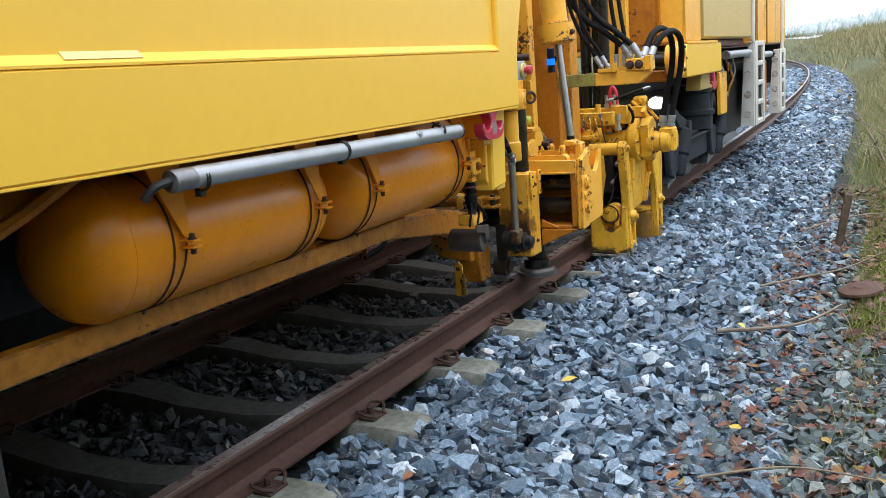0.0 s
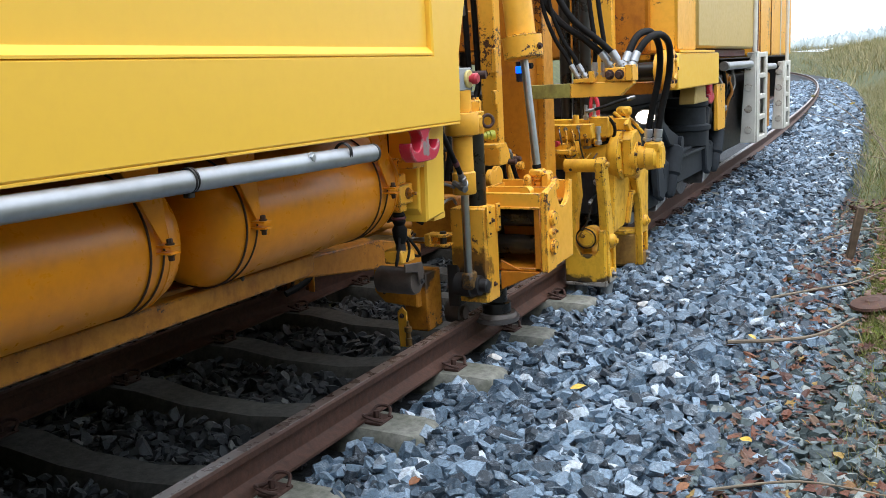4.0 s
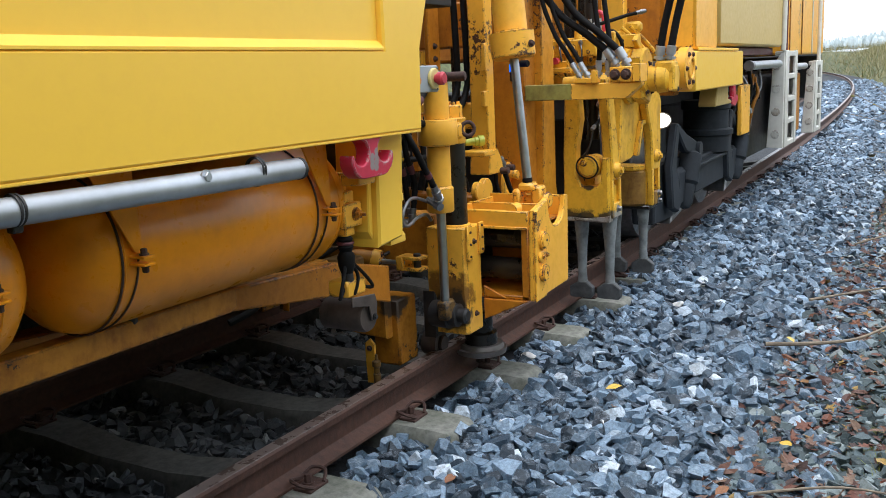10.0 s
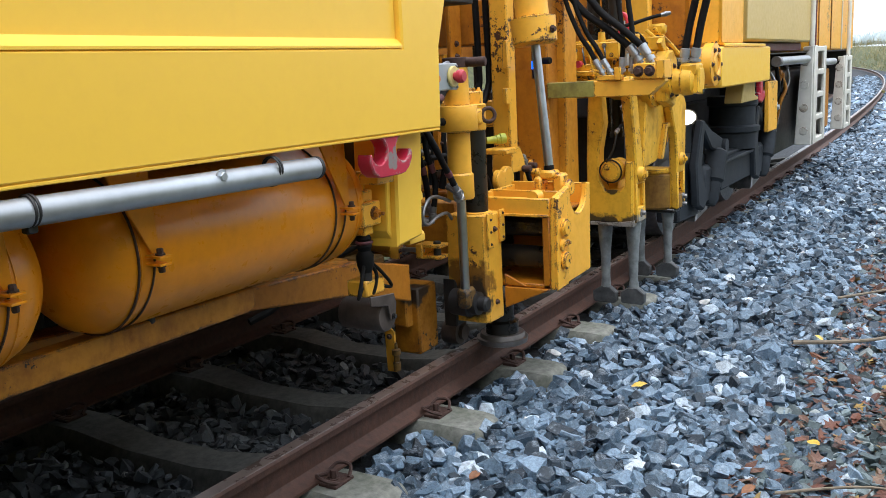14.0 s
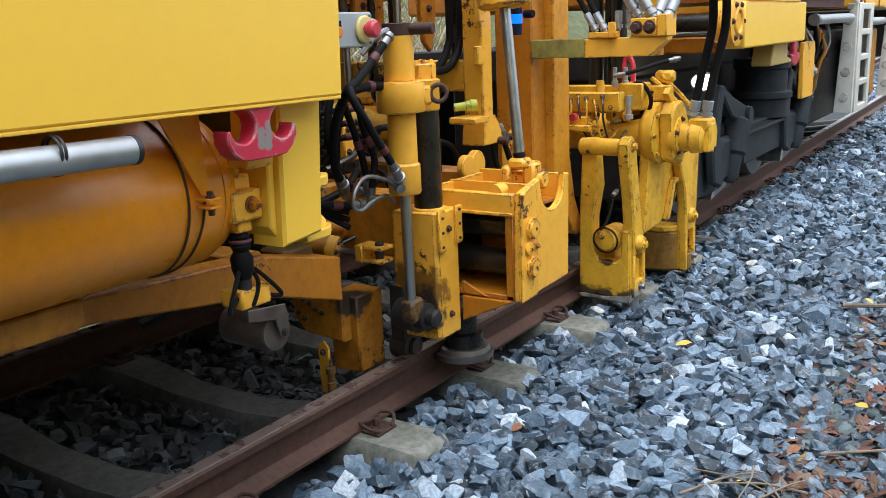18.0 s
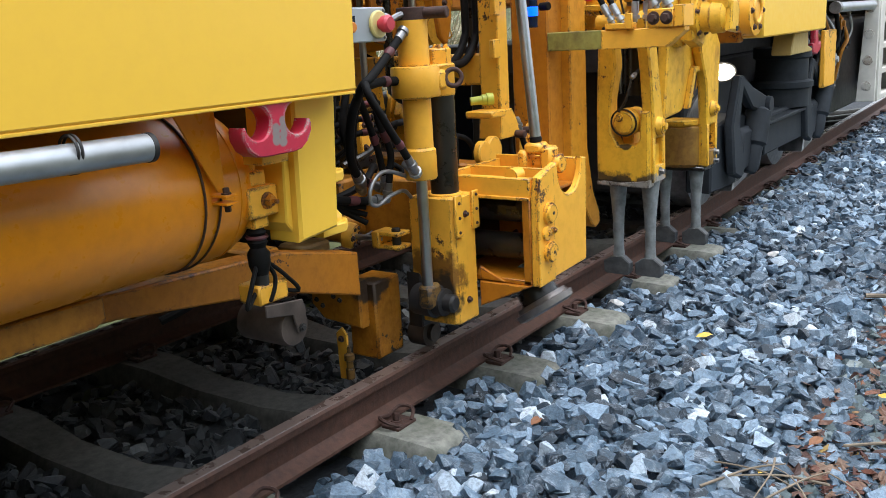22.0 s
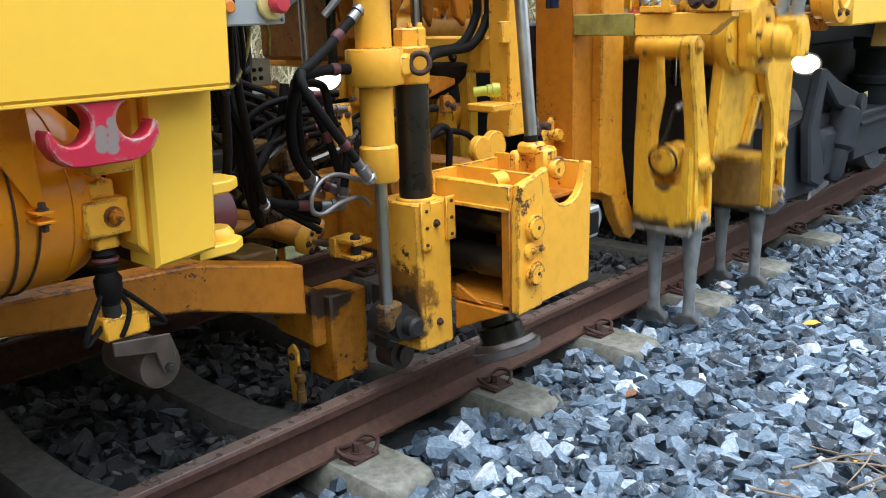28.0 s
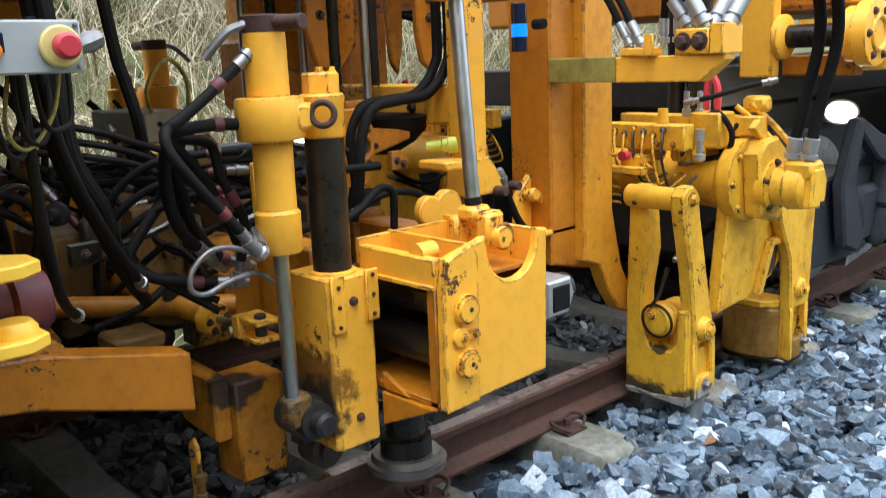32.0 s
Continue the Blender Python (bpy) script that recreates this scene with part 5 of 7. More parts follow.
def long_ferrule(a, b, r, parent):
    """Crimped hose end with a hexagon nut, from its seat a towards b."""
    part("ferrule", lathe(a, b, [(0, r * 0.8), (0.12, r * 0.8), (0.13, r * 1.55), (0.32, r * 1.55), (0.33, r * 1.0), (0.42, r * 1.0), (0.43, r * 1.35), (0.97, r * 1.35), (1, r * 1.05)], 10), GALV, parent)


for x, dx in ((0.49, -0.10), (0.548, -0.09)):
    h = hose_part("hydraulic_hose", [(x + dx * 0.55, 4.21, 1.535), (x + dx * 1.6, 4.18, 1.63), (x + dx * 3.2, 4.16, 1.76), (x + dx * 4.4, 4.15, 1.98), (x + dx * 4.8, 4.15, 2.4)], 0.020, machine, BLACK, (False, False), "black hydraulic hose")
    long_ferrule((x, 4.22, 1.452), (x + dx * 0.62, 4.209, 1.548), 0.019, h)
for k, x in enumerate((0.30, 0.345)):
    h = hose_part("hydraulic_hose", [(x - 0.045, 4.165, 1.475), (x - 0.08, 4.16, 1.54), (x - 0.15, 4.15, 1.66), (x - 0.22, 4.14, 1.9), (x - 0.24, 4.14, 2.4)], 0.013, machine, BLACK, (False, False))
    long_ferrule((x, 4.17, 1.398), (x - 0.05, 4.165, 1.482), 0.0125, h)
for k, x in enumerate((0.375, 0.43)):
    h = hose_part("hydraulic_hose", [(x, 4.24, 1.48), (x + 0.005, 4.24, 1.60), (x - 0.03, 4.25, 1.85), (x - 0.08, 4.25, 2.4)], 0.014, machine, BLACK, (False, False))
    long_ferrule((x, 4.24, 1.40), (x, 4.24, 1.49), 0.013, h)

# ---------------------------------------------------------------- tamping unit, built lowered
tamp = thing("tamping_unit", "yellow tamping unit with steel tines, worn and stained", "tamping unit")
FORK = [(0.07, 0.085), (0.07, 0.45), (0.088, 0.90), (0.16, 0.90), (0.178, 0.66), (0.15, 0.50), (0.145, 0.34), (0.185, 0.27), (0.275, 0.27), (0.30, 0.30), (0.305, 0.44), (0.35, 0.44), (0.35, 0.08)]
head = part("front_fork", prism(FORK, "y", 4.46, 4.55, 0.009), FORK_YELLOW, tamp, "yellow tool fork, stained with grease")
part("fork_base", box(0.075, 0.345, 4.548, 4.63, 0.08, 0.27, 0.008), FORK_YELLOW, head)
part("scraped_base", prism([(0.072, 0.064), (0.348, 0.058), (0.353, 0.082), (0.353, 0.100), (0.29, 0.092), (0.2, 0.080), (0.12, 0.088), (0.068, 0.084)], "y", 4.457, 4.636, 0.005), SCRAPED, head, "base scraped to bare grey metal")
ARM = [(4.395, 0.885), (4.42, 0.915), (4.465, 0.92), (4.50, 0.89), (4.515, 0.80), (4.60, 0.45), (4.635, 0.33), (4.637, 0.30), (4.49, 0.30), (4.49, 0.36), (4.455, 0.60), (4.405, 0.80)]
part("outer_arm", prism(ARM, "x", 0.305, 0.366, 0.009), FORK_YELLOW, head)
part("arm_web", box(0.305, 0.328, 4.49, 4.643, 0.08, 0.305, 0.004), FORK_YELLOW, head)
part("arm_flange", box(0.326, 0.366, 4.488, 4.514, 0.08, 0.31, 0.006), FORK_YELLOW, head)
part("arm_flange", prism([(4.622, 0.08), (4.648, 0.08), (4.64, 0.31), (4.60, 0.31)], "x", 0.326, 0.366, 0.006), FORK_YELLOW, head)
part("arm_foot", box(0.326, 0.368, 4.51, 4.626, 0.08, 0.165, 0.006), FORK_YELLOW, head)
part("foot_bolt", bolt((0.368, 4.565, 0.13), (1, 0, 0), 0.016, 0.02), STEEL, head)
part("pivot_tube", cyl((0.09, 4.455, 0.865), (0.31, 4.45, 0.865), 0.043, 24), TAMP_YELLOW, head)
part("pivot_nut", bolt((0.366, 4.45, 0.872), (1, 0, 0), 0.02, 0.018), TAMP_YELLOW, head)
part("grease_nipple", bolt((0.14, 4.42, 0.845), (0, -1, 0), 0.008, 0.008), DARK, head)
part("arm_boss", lathe((0.366, 4.545, 0.36), (0.395, 4.545, 0.36), [(0, 0.048), (0.4, 0.044), (1, 0.038)], 28), TAMP_YELLOW, head)
part("boss_nut", bolt((0.395, 4.545, 0.36), (1, 0, 0), 0.02, 0.012), TAMP_YELLOW, head)
part("bearing", lathe((0.225, 4.44, 0.385), (0.225, 4.60, 0.385), [(0, 0.05), (0.1, 0.062), (0.2, 0.068), (0.3, 0.062), (0.4, 0.07), (0.5, 0.064), (1, 0.066)], 28), TAMP_YELLOW, head, "round ribbed bearing in the fork")
part("bearing_nut", bolt((0.205, 4.44, 0.41), (0, -1, 0), 0.014, 0.014), TAMP_YELLOW, head)
part("bearing_seal", ring((0.222, 4.452, 0.385), (0, 1, 0.1), 0.066, 0.005, 28, 8), GREASE, head)
part("grease_pipe", hose([(0.20, 4.44, 0.44), (0.24, 4.44, 0.50), (0.26, 4.46, 0.60)], 0.007, 8), GREASE, head)
part("fork_stem", prism([(4.55, 0.20), (4.64, 0.20), (4.70, 0.34), (4.66, 0.42), (4.55, 0.40)], "x", 0.17, 0.23, 0.006), TAMP_YELLOW, head)

drum = part("shaft_housing", lathe((-0.30, 4.88, 0.89), (0.365, 4.88, 0.89), [(0, 0.10), (0.55, 0.10), (0.60, 0.115), (0.74, 0.12), (0.86, 0.128), (0.90, 0.16), (0.92, 0.165), (0.99, 0.165), (1, 0.15)], 40), TAMP_YELLOW, tamp, "yellow eccentric shaft housing")
for k in range(8):
    a = k * math.pi / 4
    part("housing_bolt", bolt((0.365, 4.88 + 0.145 * math.cos(a), 0.89 + 0.145 * math.sin(a)), (1, 0, 0), 0.011, 0.01), TAMP_YELLOW, drum)
part("housing_lug", box(0.10, 0.17, 4.74, 4.82, 0.95, 1.05, 0.02), TAMP_YELLOW, drum)
part("housing_lug", box(-0.04, 0.02, 4.72, 4.80, 0.96, 1.06, 0.02), TAMP_YELLOW, drum)
mot = part("drive_motor", lathe((0.41, 4.90, 0.87), (0.585, 4.91, 0.87), [(0, 0.105), (0.25, 0.105), (0.28, 0.075), (0.55, 0.075), (0.58, 0.085), (0.9, 0.08), (1, 0.06)], 28), TAMP_YELLOW, tamp, "yellow hydraulic drive motor")
part("port_block", box(0.50, 0.615, 4.86, 4.97, 0.90, 0.975, 0.014), TAMP_YELLOW, mot)
part("end_cover", prism([(4.86, 0.80), (4.97, 0.79), (4.99, 0.90), (4.96, 0.95), (4.87, 0.95)], "x", 0.575, 0.62, 0.01), TAMP_YELLOW, mot)
part("blue_tag", box(0.618, 0.624, 4.93, 4.96, 0.795, 0.82, 0.002), BLUE_DARK, mot)
for k in range(5):
    a = 0.3 + k * math.pi / 2.5
    part("motor_bolt", bolt((0.455, 4.90 + 0.092 * math.cos(a), 0.87 + 0.092 * math.sin(a)), (1, 0, 0), 0.011, 0.012), CLIP, mot)

WEB = [(4.72, 0.37), (4.80, 0.92), (5.08, 0.98), (5.30, 0.84), (5.34, 0.52), (5.22, 0.50), (5.14, 0.44), (4.95, 0.385)]
rear = part("rear_web", prism(WEB, "x", 0.27, 0.33, 0.009), TAMP_YELLOW, tamp, "broad yellow cast web of the rear arm")
part("motor_bracket", prism([(4.82, 0.76), (4.79, 1.0), (4.84, 1.05), (4.94, 1.06), (5.02, 1.0), (5.03, 0.80), (4.96, 0.72)], "x", 0.365, 0.445, 0.012), TAMP_YELLOW, rear)
REAR = [(5.06, 0.98), (5.20, 0.95), (5.42, 0.72), (5.40, 0.38), (5.395, 0.28), (5.225, 0.28), (5.22, 0.36), (5.20, 0.52), (5.10, 0.70)]
part("rear_arm", prism(REAR, "x", 0.33, 0.385, 0.009), TAMP_YELLOW, rear)
part("web_pocket", prism([(5.02, 0.42), (5.16, 0.47), (5.19, 0.58), (5.10, 0.58)], "x", 0.331, 0.335, 0.001), CLIP, rear)
part("pocket_rib", prism([(4.98, 0.40), (5.02, 0.40), (5.12, 0.61), (5.08, 0.61)], "x", 0.33, 0.36, 0.003, prism([(5.08, 0.585), (5.21, 0.585), (5.21, 0.615), (5.08, 0.615)], "x", 0.33, 0.36, 0.003)), TAMP_YELLOW, rear)
part("rear_housing", prism([(0.05, 5.26), (0.075, 5.205), (0.13, 5.175), (0.20, 5.165), (0.27, 5.175), (0.32, 5.20), (0.345, 5.25), (0.345, 5.385), (0.05, 5.385)], "z", 0.045, 0.285, 0.016), HOUSING, rear, "rust-brown stained tool housing")
part("housing_lip", prism([(0.14, 5.17), (0.27, 5.165), (0.33, 5.22), (0.32, 5.32), (0.14, 5.32)], "z", 0.28, 0.315, 0.008), TAMP_YELLOW, rear)
part("arm_web", box(0.325, 0.35, 5.23, 5.388, 0.05, 0.285, 0.004), TAMP_YELLOW, rear)
part("arm_flange", box(0.345, 0.387, 5.225, 5.252, 0.05, 0.29, 0.006), TAMP_YELLOW, rear)
part("arm_flange", box(0.345, 0.387, 5.362, 5.39, 0.05, 0.29, 0.006), TAMP_YELLOW, rear)
part("arm_foot", box(0.345, 0.389, 5.248, 5.366, 0.05, 0.14, 0.006), HOUSING, rear)
part("foot_bolt", bolt((0.389, 5.34, 0.12), (1, 0, 0), 0.016, 0.02), STEEL, rear)
part("foot_bolt", bolt((0.389, 5.34, 0.07), (1, 0, 0), 0.014, 0.02), STEEL, rear)
part("arm_boss", lathe((0.385, 5.29, 0.37), (0.412, 5.29, 0.37), [(0, 0.045), (0.5, 0.042), (1, 0.036)], 28), TAMP_YELLOW, rear)
part("boss_nut", bolt((0.412, 5.29, 0.37), (1, 0, 0), 0.018, 0.012), TAMP_YELLOW, rear)
part("tool_holder", box(0.07, 0.37, 5.21, 5.38, 0.022, 0.05, 0.008), GREASE, rear)


def tine(x, y, z):
    bm = lathe((x, y, z + 0.03), (x, y, z - 0.40), [(0, 0.047), (0.12, 0.043), (0.45, 0.030), (0.8, 0.026), (1, 0.032)], 16)
    foot = prism([(x - 0.072, z - 0.458), (x - 0.062, z - 0.468), (x + 0.060, z - 0.470), (x + 0.071, z - 0.456), (x + 0.073, z - 0.405), (x + 0.052, z - 0.388), (x + 0.03, z - 0.370), (x - 0.028, z - 0.372), (x - 0.055, z - 0.390), (x - 0.074, z - 0.403)], "y", y - 0.032, y + 0.018, 0.005)
    rod = part("tine", bm, TINE, tamp, "grey steel tine with a flat foot")
    part("tine_foot", foot, TINE_FOOT, rod, "dark muddy foot plate")
    return rod


for x, y in ((0.15, 4.545), (0.318, 4.56), (0.115, 5.29), (0.298, 5.30)):
    tine(x, y, 0.05)

# upper frame of the tamping unit
part("unit_beam", box(-0.25, 0.22, 4.62, 4.70, 1.02, 1.12, 0.006), TAMP_YELLOW, tamp)
part("unit_block", box(0.16, 0.30, 4.74, 4.86, 1.02, 1.16, 0.008), TAMP_YELLOW, tamp)
part("unit_lever", prism([(4.80, 1.10), (4.85, 1.13), (5.05, 0.98), (5.02, 0.95)], "x", 0.38, 0.41, 0.004), TAMP_YELLOW, tamp)
for k in range(4):
    part("pressure_pipe", hose([(0.02 + 0.03 * k, 4.60, 0.99 - 0.015 * k), (-0.06, 4.56, 1.0), (-0.12 - 0.02 * k, 4.55, 0.93 - 0.03 * k), (-0.02, 4.55, 0.90 - 0.03 * k)], 0.006, 8), TAMP_YELLOW, tamp)
part("pipe_plate", box(-0.10, 0.10, 4.52, 4.56, 0.93, 0.96, 0.004), TAMP_YELLOW, tamp)
part("red_tap", lathe((0.0, 4.60, 1.0), (0.0, 4.53, 1.0), [(0, 0.010), (0.4, 0.010), (0.5, 0.019), (1, 0.020)], 16), RED, tamp)
part("lever_frame", hose([(0.30, 4.86, 1.18), (0.38, 4.90, 1.10), (0.44, 4.93, 1.02)], 0.012, 8, 4, hose([(0.34, 4.90, 1.19), (0.42, 4.94, 1.10), (0.47, 4.97, 1.03)], 0.012, 8)), TAMP_YELLOW, tamp)
part("lever_head", box(0.30, 0.40, 4.90, 4.97, 1.15, 1.215, 0.015), TAMP_YELLOW, tamp)
part("top_beam", box(-0.25, 0.40, 4.86, 4.93, 1.06, 1.14, 0.006), TAMP_YELLOW, tamp)
for x in (0.13, 0.19):
    part("port_screw", lathe((x, 4.78, 1.14), (x, 4.78, 1.24), [(0, 0.018), (0.3, 0.018), (0.32, 0.012), (1, 0.012)], 10), GALV, tamp)
for pts in ([(0.20, 4.76, 1.13), (0.28, 4.76, 1.16), (0.33, 4.78, 1.08), (0.30, 4.79, 1.0), (0.20, 4.78, 0.97), (0.14, 4.76, 0.96)], [(0.36, 4.93, 1.13), (0.30, 4.86, 1.10), (0.27, 4.82, 1.02), (0.28, 4.80, 0.96)], [(0.16, 4.76, 1.20), (0.24, 4.80, 1.22), (0.32, 4.88, 1.25), (0.40, 4.94, 1.27)]):
    hose_part("small_hose", pts, 0.011, tamp)
for dx, dy in ((0.0, 0.0), (0.065, 0.02)):
    h = hose_part("motor_hose", [(0.525 + dx, 4.90, 1.05), (0.55 + dx, 4.91, 1.20), (0.60 + dx, 4.90, 1.42), (0.625 + dx, 4.80, 1.60), (0.615 + dx, 4.62, 1.685 - dy), (0.59 + dx, 4.42, 1.66 - dy), (0.565 + dx * 0.7, 4.30 + dy, 1.555)], 0.022, tamp, BLACK, (False, False), "thick black motor hose")
    long_ferrule((0.515 + dx, 4.90, 0.972), (0.528 + dx, 4.90, 1.062), 0.021, h)
    long_ferrule((0.545 + dx * 0.7, 4.24 + dy, 1.462), (0.567 + dx * 0.7, 4.305 + dy, 1.562), 0.019, h)
for k in range(7):
    x = -0.14 + 0.045 * k
    part("grease_line", hose([(x, 4.615, 1.10 - 0.01 * (k % 3)), (x + 0.02, 4.58, 1.06), (x + 0.03 + 0.01 * (k % 2), 4.565, 0.98), (x + 0.06, 4.60, 0.93 - 0.012 * k), (x + 0.10, 4.70, 0.92)], 0.0055, 6, 5), TAMP_YELLOW if k % 3 else GREASE, tamp)
    part("line_nut", bolt((x, 4.62, 1.10 - 0.01 * (k % 3)), (0, -1, 0), 0.010, 0.014), TAMP_YELLOW if k % 2 else FITTING, tamp)
for k in range(6):
    part("beam_bolt", bolt((-0.2 + 0.075 * k, 4.62, 1.045), (0, -1, 0), 0.009, 0.009), TAMP_YELLOW, tamp)
part("valve_body", box(-0.03, 0.07, 4.56, 4.64, 0.94, 1.0, 0.006), TAMP_YELLOW, tamp)
part("valve_stem", lathe((0.10, 4.66, 1.02), (0.10, 4.66, 1.18), [(0, 0.028), (0.2, 0.028), (0.22, 0.016), (0.6, 0.016), (0.62, 0.024), (1, 0.02)], 14), TAMP_YELLOW, tamp)
part("valve_stem", lathe((0.24, 4.70, 0.98), (0.24, 4.70, 1.10), [(0, 0.024), (0.2, 0.024), (0.22, 0.014), (0.6, 0.014), (0.62, 0.02), (1, 0.018)], 14), GALV, tamp)
part("lube_block", prism([(4.70, 0.99), (4.80, 0.99), (4.82, 1.08), (4.72, 1.08)], "x", -0.10, -0.02, 0.008), TAMP_YELLOW, tamp)
for x in (0.03, 0.12, 0.21):
    part("lug_ear", lathe((x, 4.72, 1.0), (x + 0.03, 4.72, 1.0), [(0, 0.034), (0.9, 0.034), (1, 0.03)], 18), TAMP_YELLOW, tamp)
    part("ear_pin", cyl((x - 0.006, 4.72, 1.0), (x + 0.038, 4.72, 1.0), 0.013, 12), CLIP, tamp)
hose_part("arm_hose", [(0.25, 4.60, 0.74), (0.22, 4.72, 0.70), (0.24, 4.86, 0.72), (0.28, 4.98, 0.80), (0.30, 5.05, 0.9)], 0.013, tamp)
hose_part("arm_hose", [(0.20, 4.62, 0.60), (0.20, 4.74, 0.64), (0.22, 4.88, 0.70), (0.26, 5.0, 0.76)], 0.010, tamp)
part("red_handle", hose([(0.10, 4.98, 1.12), (0.10, 4.98, 1.24), (0.12, 4.98, 1.29), (0.15, 4.98, 1.24), (0.15, 4.98, 1.12)], 0.014, 8), RED, tamp)
for x in (-0.12, -0.02, 0.06):
    part("guide_column", cyl((x, 5.0 + 0.1 * (x < 0), 1.0), (x, 5.0 + 0.1 * (x < 0), 2.3), 0.042, 20), GREASE, machine, "oily black guide column")

# ---------------------------------------------------------------- front part of the machine, with its bogie
fr = part("front_skirt", box(0.40, 0.53, 5.74, 7.32, 1.262, 1.535, 0.01), SKIRT_YELLOW, machine, "yellow front skirt beam")
part("skirt_lip", box(0.525, 0.536, 5.80, 7.10, 1.536, 1.556, 0.003), SKIRT_YELLOW, fr)
fl = part("bearing_flange", lathe((0.40, 5.62, 1.42), (0.525, 5.62, 1.42), [(0, 0.09), (0.02, 0.118), (0.45, 0.118), (0.47, 0.14), (0.98, 0.14), (1, 0.132)], 36), YELLOW, fr, "yellow round bearing flange with bolts")
part("flange_ring", ring((0.526, 5.62, 1.42), (1, 0, 0), 0.07, 0.012, 28, 8), YELLOW, fl)
for k in range(6):
    a = k * math.pi / 3
    part("flange_bolt", bolt((0.525, 5.62 + 0.105 * math.cos(a), 1.42 + 0.105 * math.sin(a)), (1, 0, 0), 0.012, 0.010), CLIP, fl)
part("cross_shaft", cyl((0.08, 5.62, 1.42), (0.41, 5.62, 1.42), 0.052, 22), GREASE, fr, "greasy black shaft into the flange")
part("shaft_beam", box(0.06, 0.40, 5.70, 5.80, 1.24, 1.335, 0.008), ORANGE, fr)
part("shaft_plate", box(-0.06, 0.10, 5.52, 5.60, 1.24, 2.2, 0.008), YELLOW, fr, "yellow upright bearing plate")
part("plate_boss", lathe((0.10, 5.60, 1.42), (0.135, 5.60, 1.42), [(0, 0.10), (0.7, 0.10), (1, 0.085)], 24), YELLOW, fr)
part("cab_wall", box(-1.9, 0.30, 5.75, 6.5, 1.54, 3.6, 0.02), ORANGE, machine, "orange-yellow cab wall")
part("cab_corner", box(0.25, 0.50, 5.84, 6.5, 1.545, 3.6, 0.02), YELLOW, machine)
part("engine_cover", box(-1.9, 0.52, 6.5, 9.3, 1.575, 3.6, 0.02), CREAM, machine, "pale yellow engine cover")
part("far_cabin", box(-1.9, 0.45, 9.9, 13.2, 1.5, 3.4, 0.02), YELLOW, machine)
part("buffer_beam", box(-1.9, 0.42, 13.2, 13.35, 0.9, 1.5, 0.02), DARK, machine)
part("front_post", box(0.39, 0.43, 7.80, 8.18, 0.80, 1.24, 0.008), YELLOW, machine, "yellow front hanger post")
part("front_hook", prism([(7.551, 1.255), (7.643, 1.255), (7.666, 1.145), (7.735, 1.167), (7.758, 1.112), (7.643, 1.068), (7.505, 1.090), (7.482, 1.156), (7.551, 1.156)], "x", 0.37, 0.41, 0.008), PINK, machine, "small pink-red hook")
part("skirt_block", prism([(6.90, 1.255), (7.28, 1.255), (7.30, 1.15), (7.42, 1.13), (7.42, 1.105), (6.84, 1.105), (6.84, 1.13)], "x", 0.28, 0.42, 0.008), CREAM, machine)
part("front_chassis", box(-1.7, -0.12, 5.4, 13.0, 1.1, 1.3, 0.01), DARK, machine)


def ladder(y0, y1, z0, z1, x0):
    l = part("step_ladder", prism([(x0, z0), (0.55, z0), (0.55, z1), (0.53, z1), (x0 + 0.045, z1 - 0.15)], "y", y0, y0 + 0.03, 0.006), WHITE, machine, "white steel step ladder with dimpled side plates")
    part("side_plate", prism([(x0, z0), (0.55, z0), (0.55, z1), (0.53, z1), (x0 + 0.045, z1 - 0.15)], "y", y1 - 0.03, y1, 0.006), WHITE, l)
    part("face_strip", box(0.535, 0.565, y0 + 0.032, y0 + 0.22, z0, z1, 0.006), WHITE, l)
    part("face_strip", box(0.535, 0.565, y1 - 0.16, y1 - 0.032, z0, z1, 0.006), WHITE, l)
    part("ladder_back", box(x0 + 0.04, x0 + 0.055, y0 + 0.032, y1 - 0.032, z0 + 0.02, z1 - 0.18, 0.003), DARK, l)
    for k in range(5):
        z = z0 + (z1 - z0 - 0.06) * k / 4
        part("rung", box(x0 + 0.06, 0.562, y0 + 0.032, y1 - 0.032, z, z + 0.055, 0.008), WHITE, l)
    for k in range(4):
        z = z0 + 0.14 + (z1 - z0 - 0.2) * k / 3.4
        part("dimple", lathe((x0 + 0.085, y0 + 0.002, z), (x0 + 0.085, y0 - 0.008, z), [(0, 0.046), (0.6, 0.040), (0.7, 0.028), (1, 0.028)], 18), STEP_DIMPLE, l)
    return l


ladder(9.30, 10.12, 0.55, 1.54, 0.39)
ladder(11.62, 12.28, 0.53, 1.42, 0.41)
part("grab_rail", hose([(0.535, 9.30, 1.54), (0.54, 9.30, 2.2), (0.54, 9.30, 3.2)], 0.026, 10), WHITE, machine, "white upright grab rail")
part("grab_rail", hose([(0.52, 12.2, 1.42), (0.52, 12.2, 2.2), (0.52, 12.2, 3.0)], 0.024, 10), WHITE, machine)
part("drain_post", cyl((0.47, 9.85, 1.52), (0.47, 9.85, 3.2), 0.024, 12), MAROON, machine, "dark brown upright pipe")
part("exhaust_pipe", cyl((0.46, 7.95, 1.407), (0.50, 9.25, 1.41), 0.04, 18), GALV, machine, "silver exhaust pipe")
part("pipe_cuff", cyl((0.46, 7.93, 1.407), (0.461, 8.0, 1.407), 0.047, 18), STEEL, machine)
part("exhaust_pipe", cyl((0.42, 10.2, 1.36), (0.44, 11.55, 1.36), 0.04, 16), GALV, machine)
part("battery_box", box(0.24, 0.40, 10.45, 11.5, 0.58, 1.28, 0.012), LINK_ORANGE, machine, "rust-brown side box between the ladders")
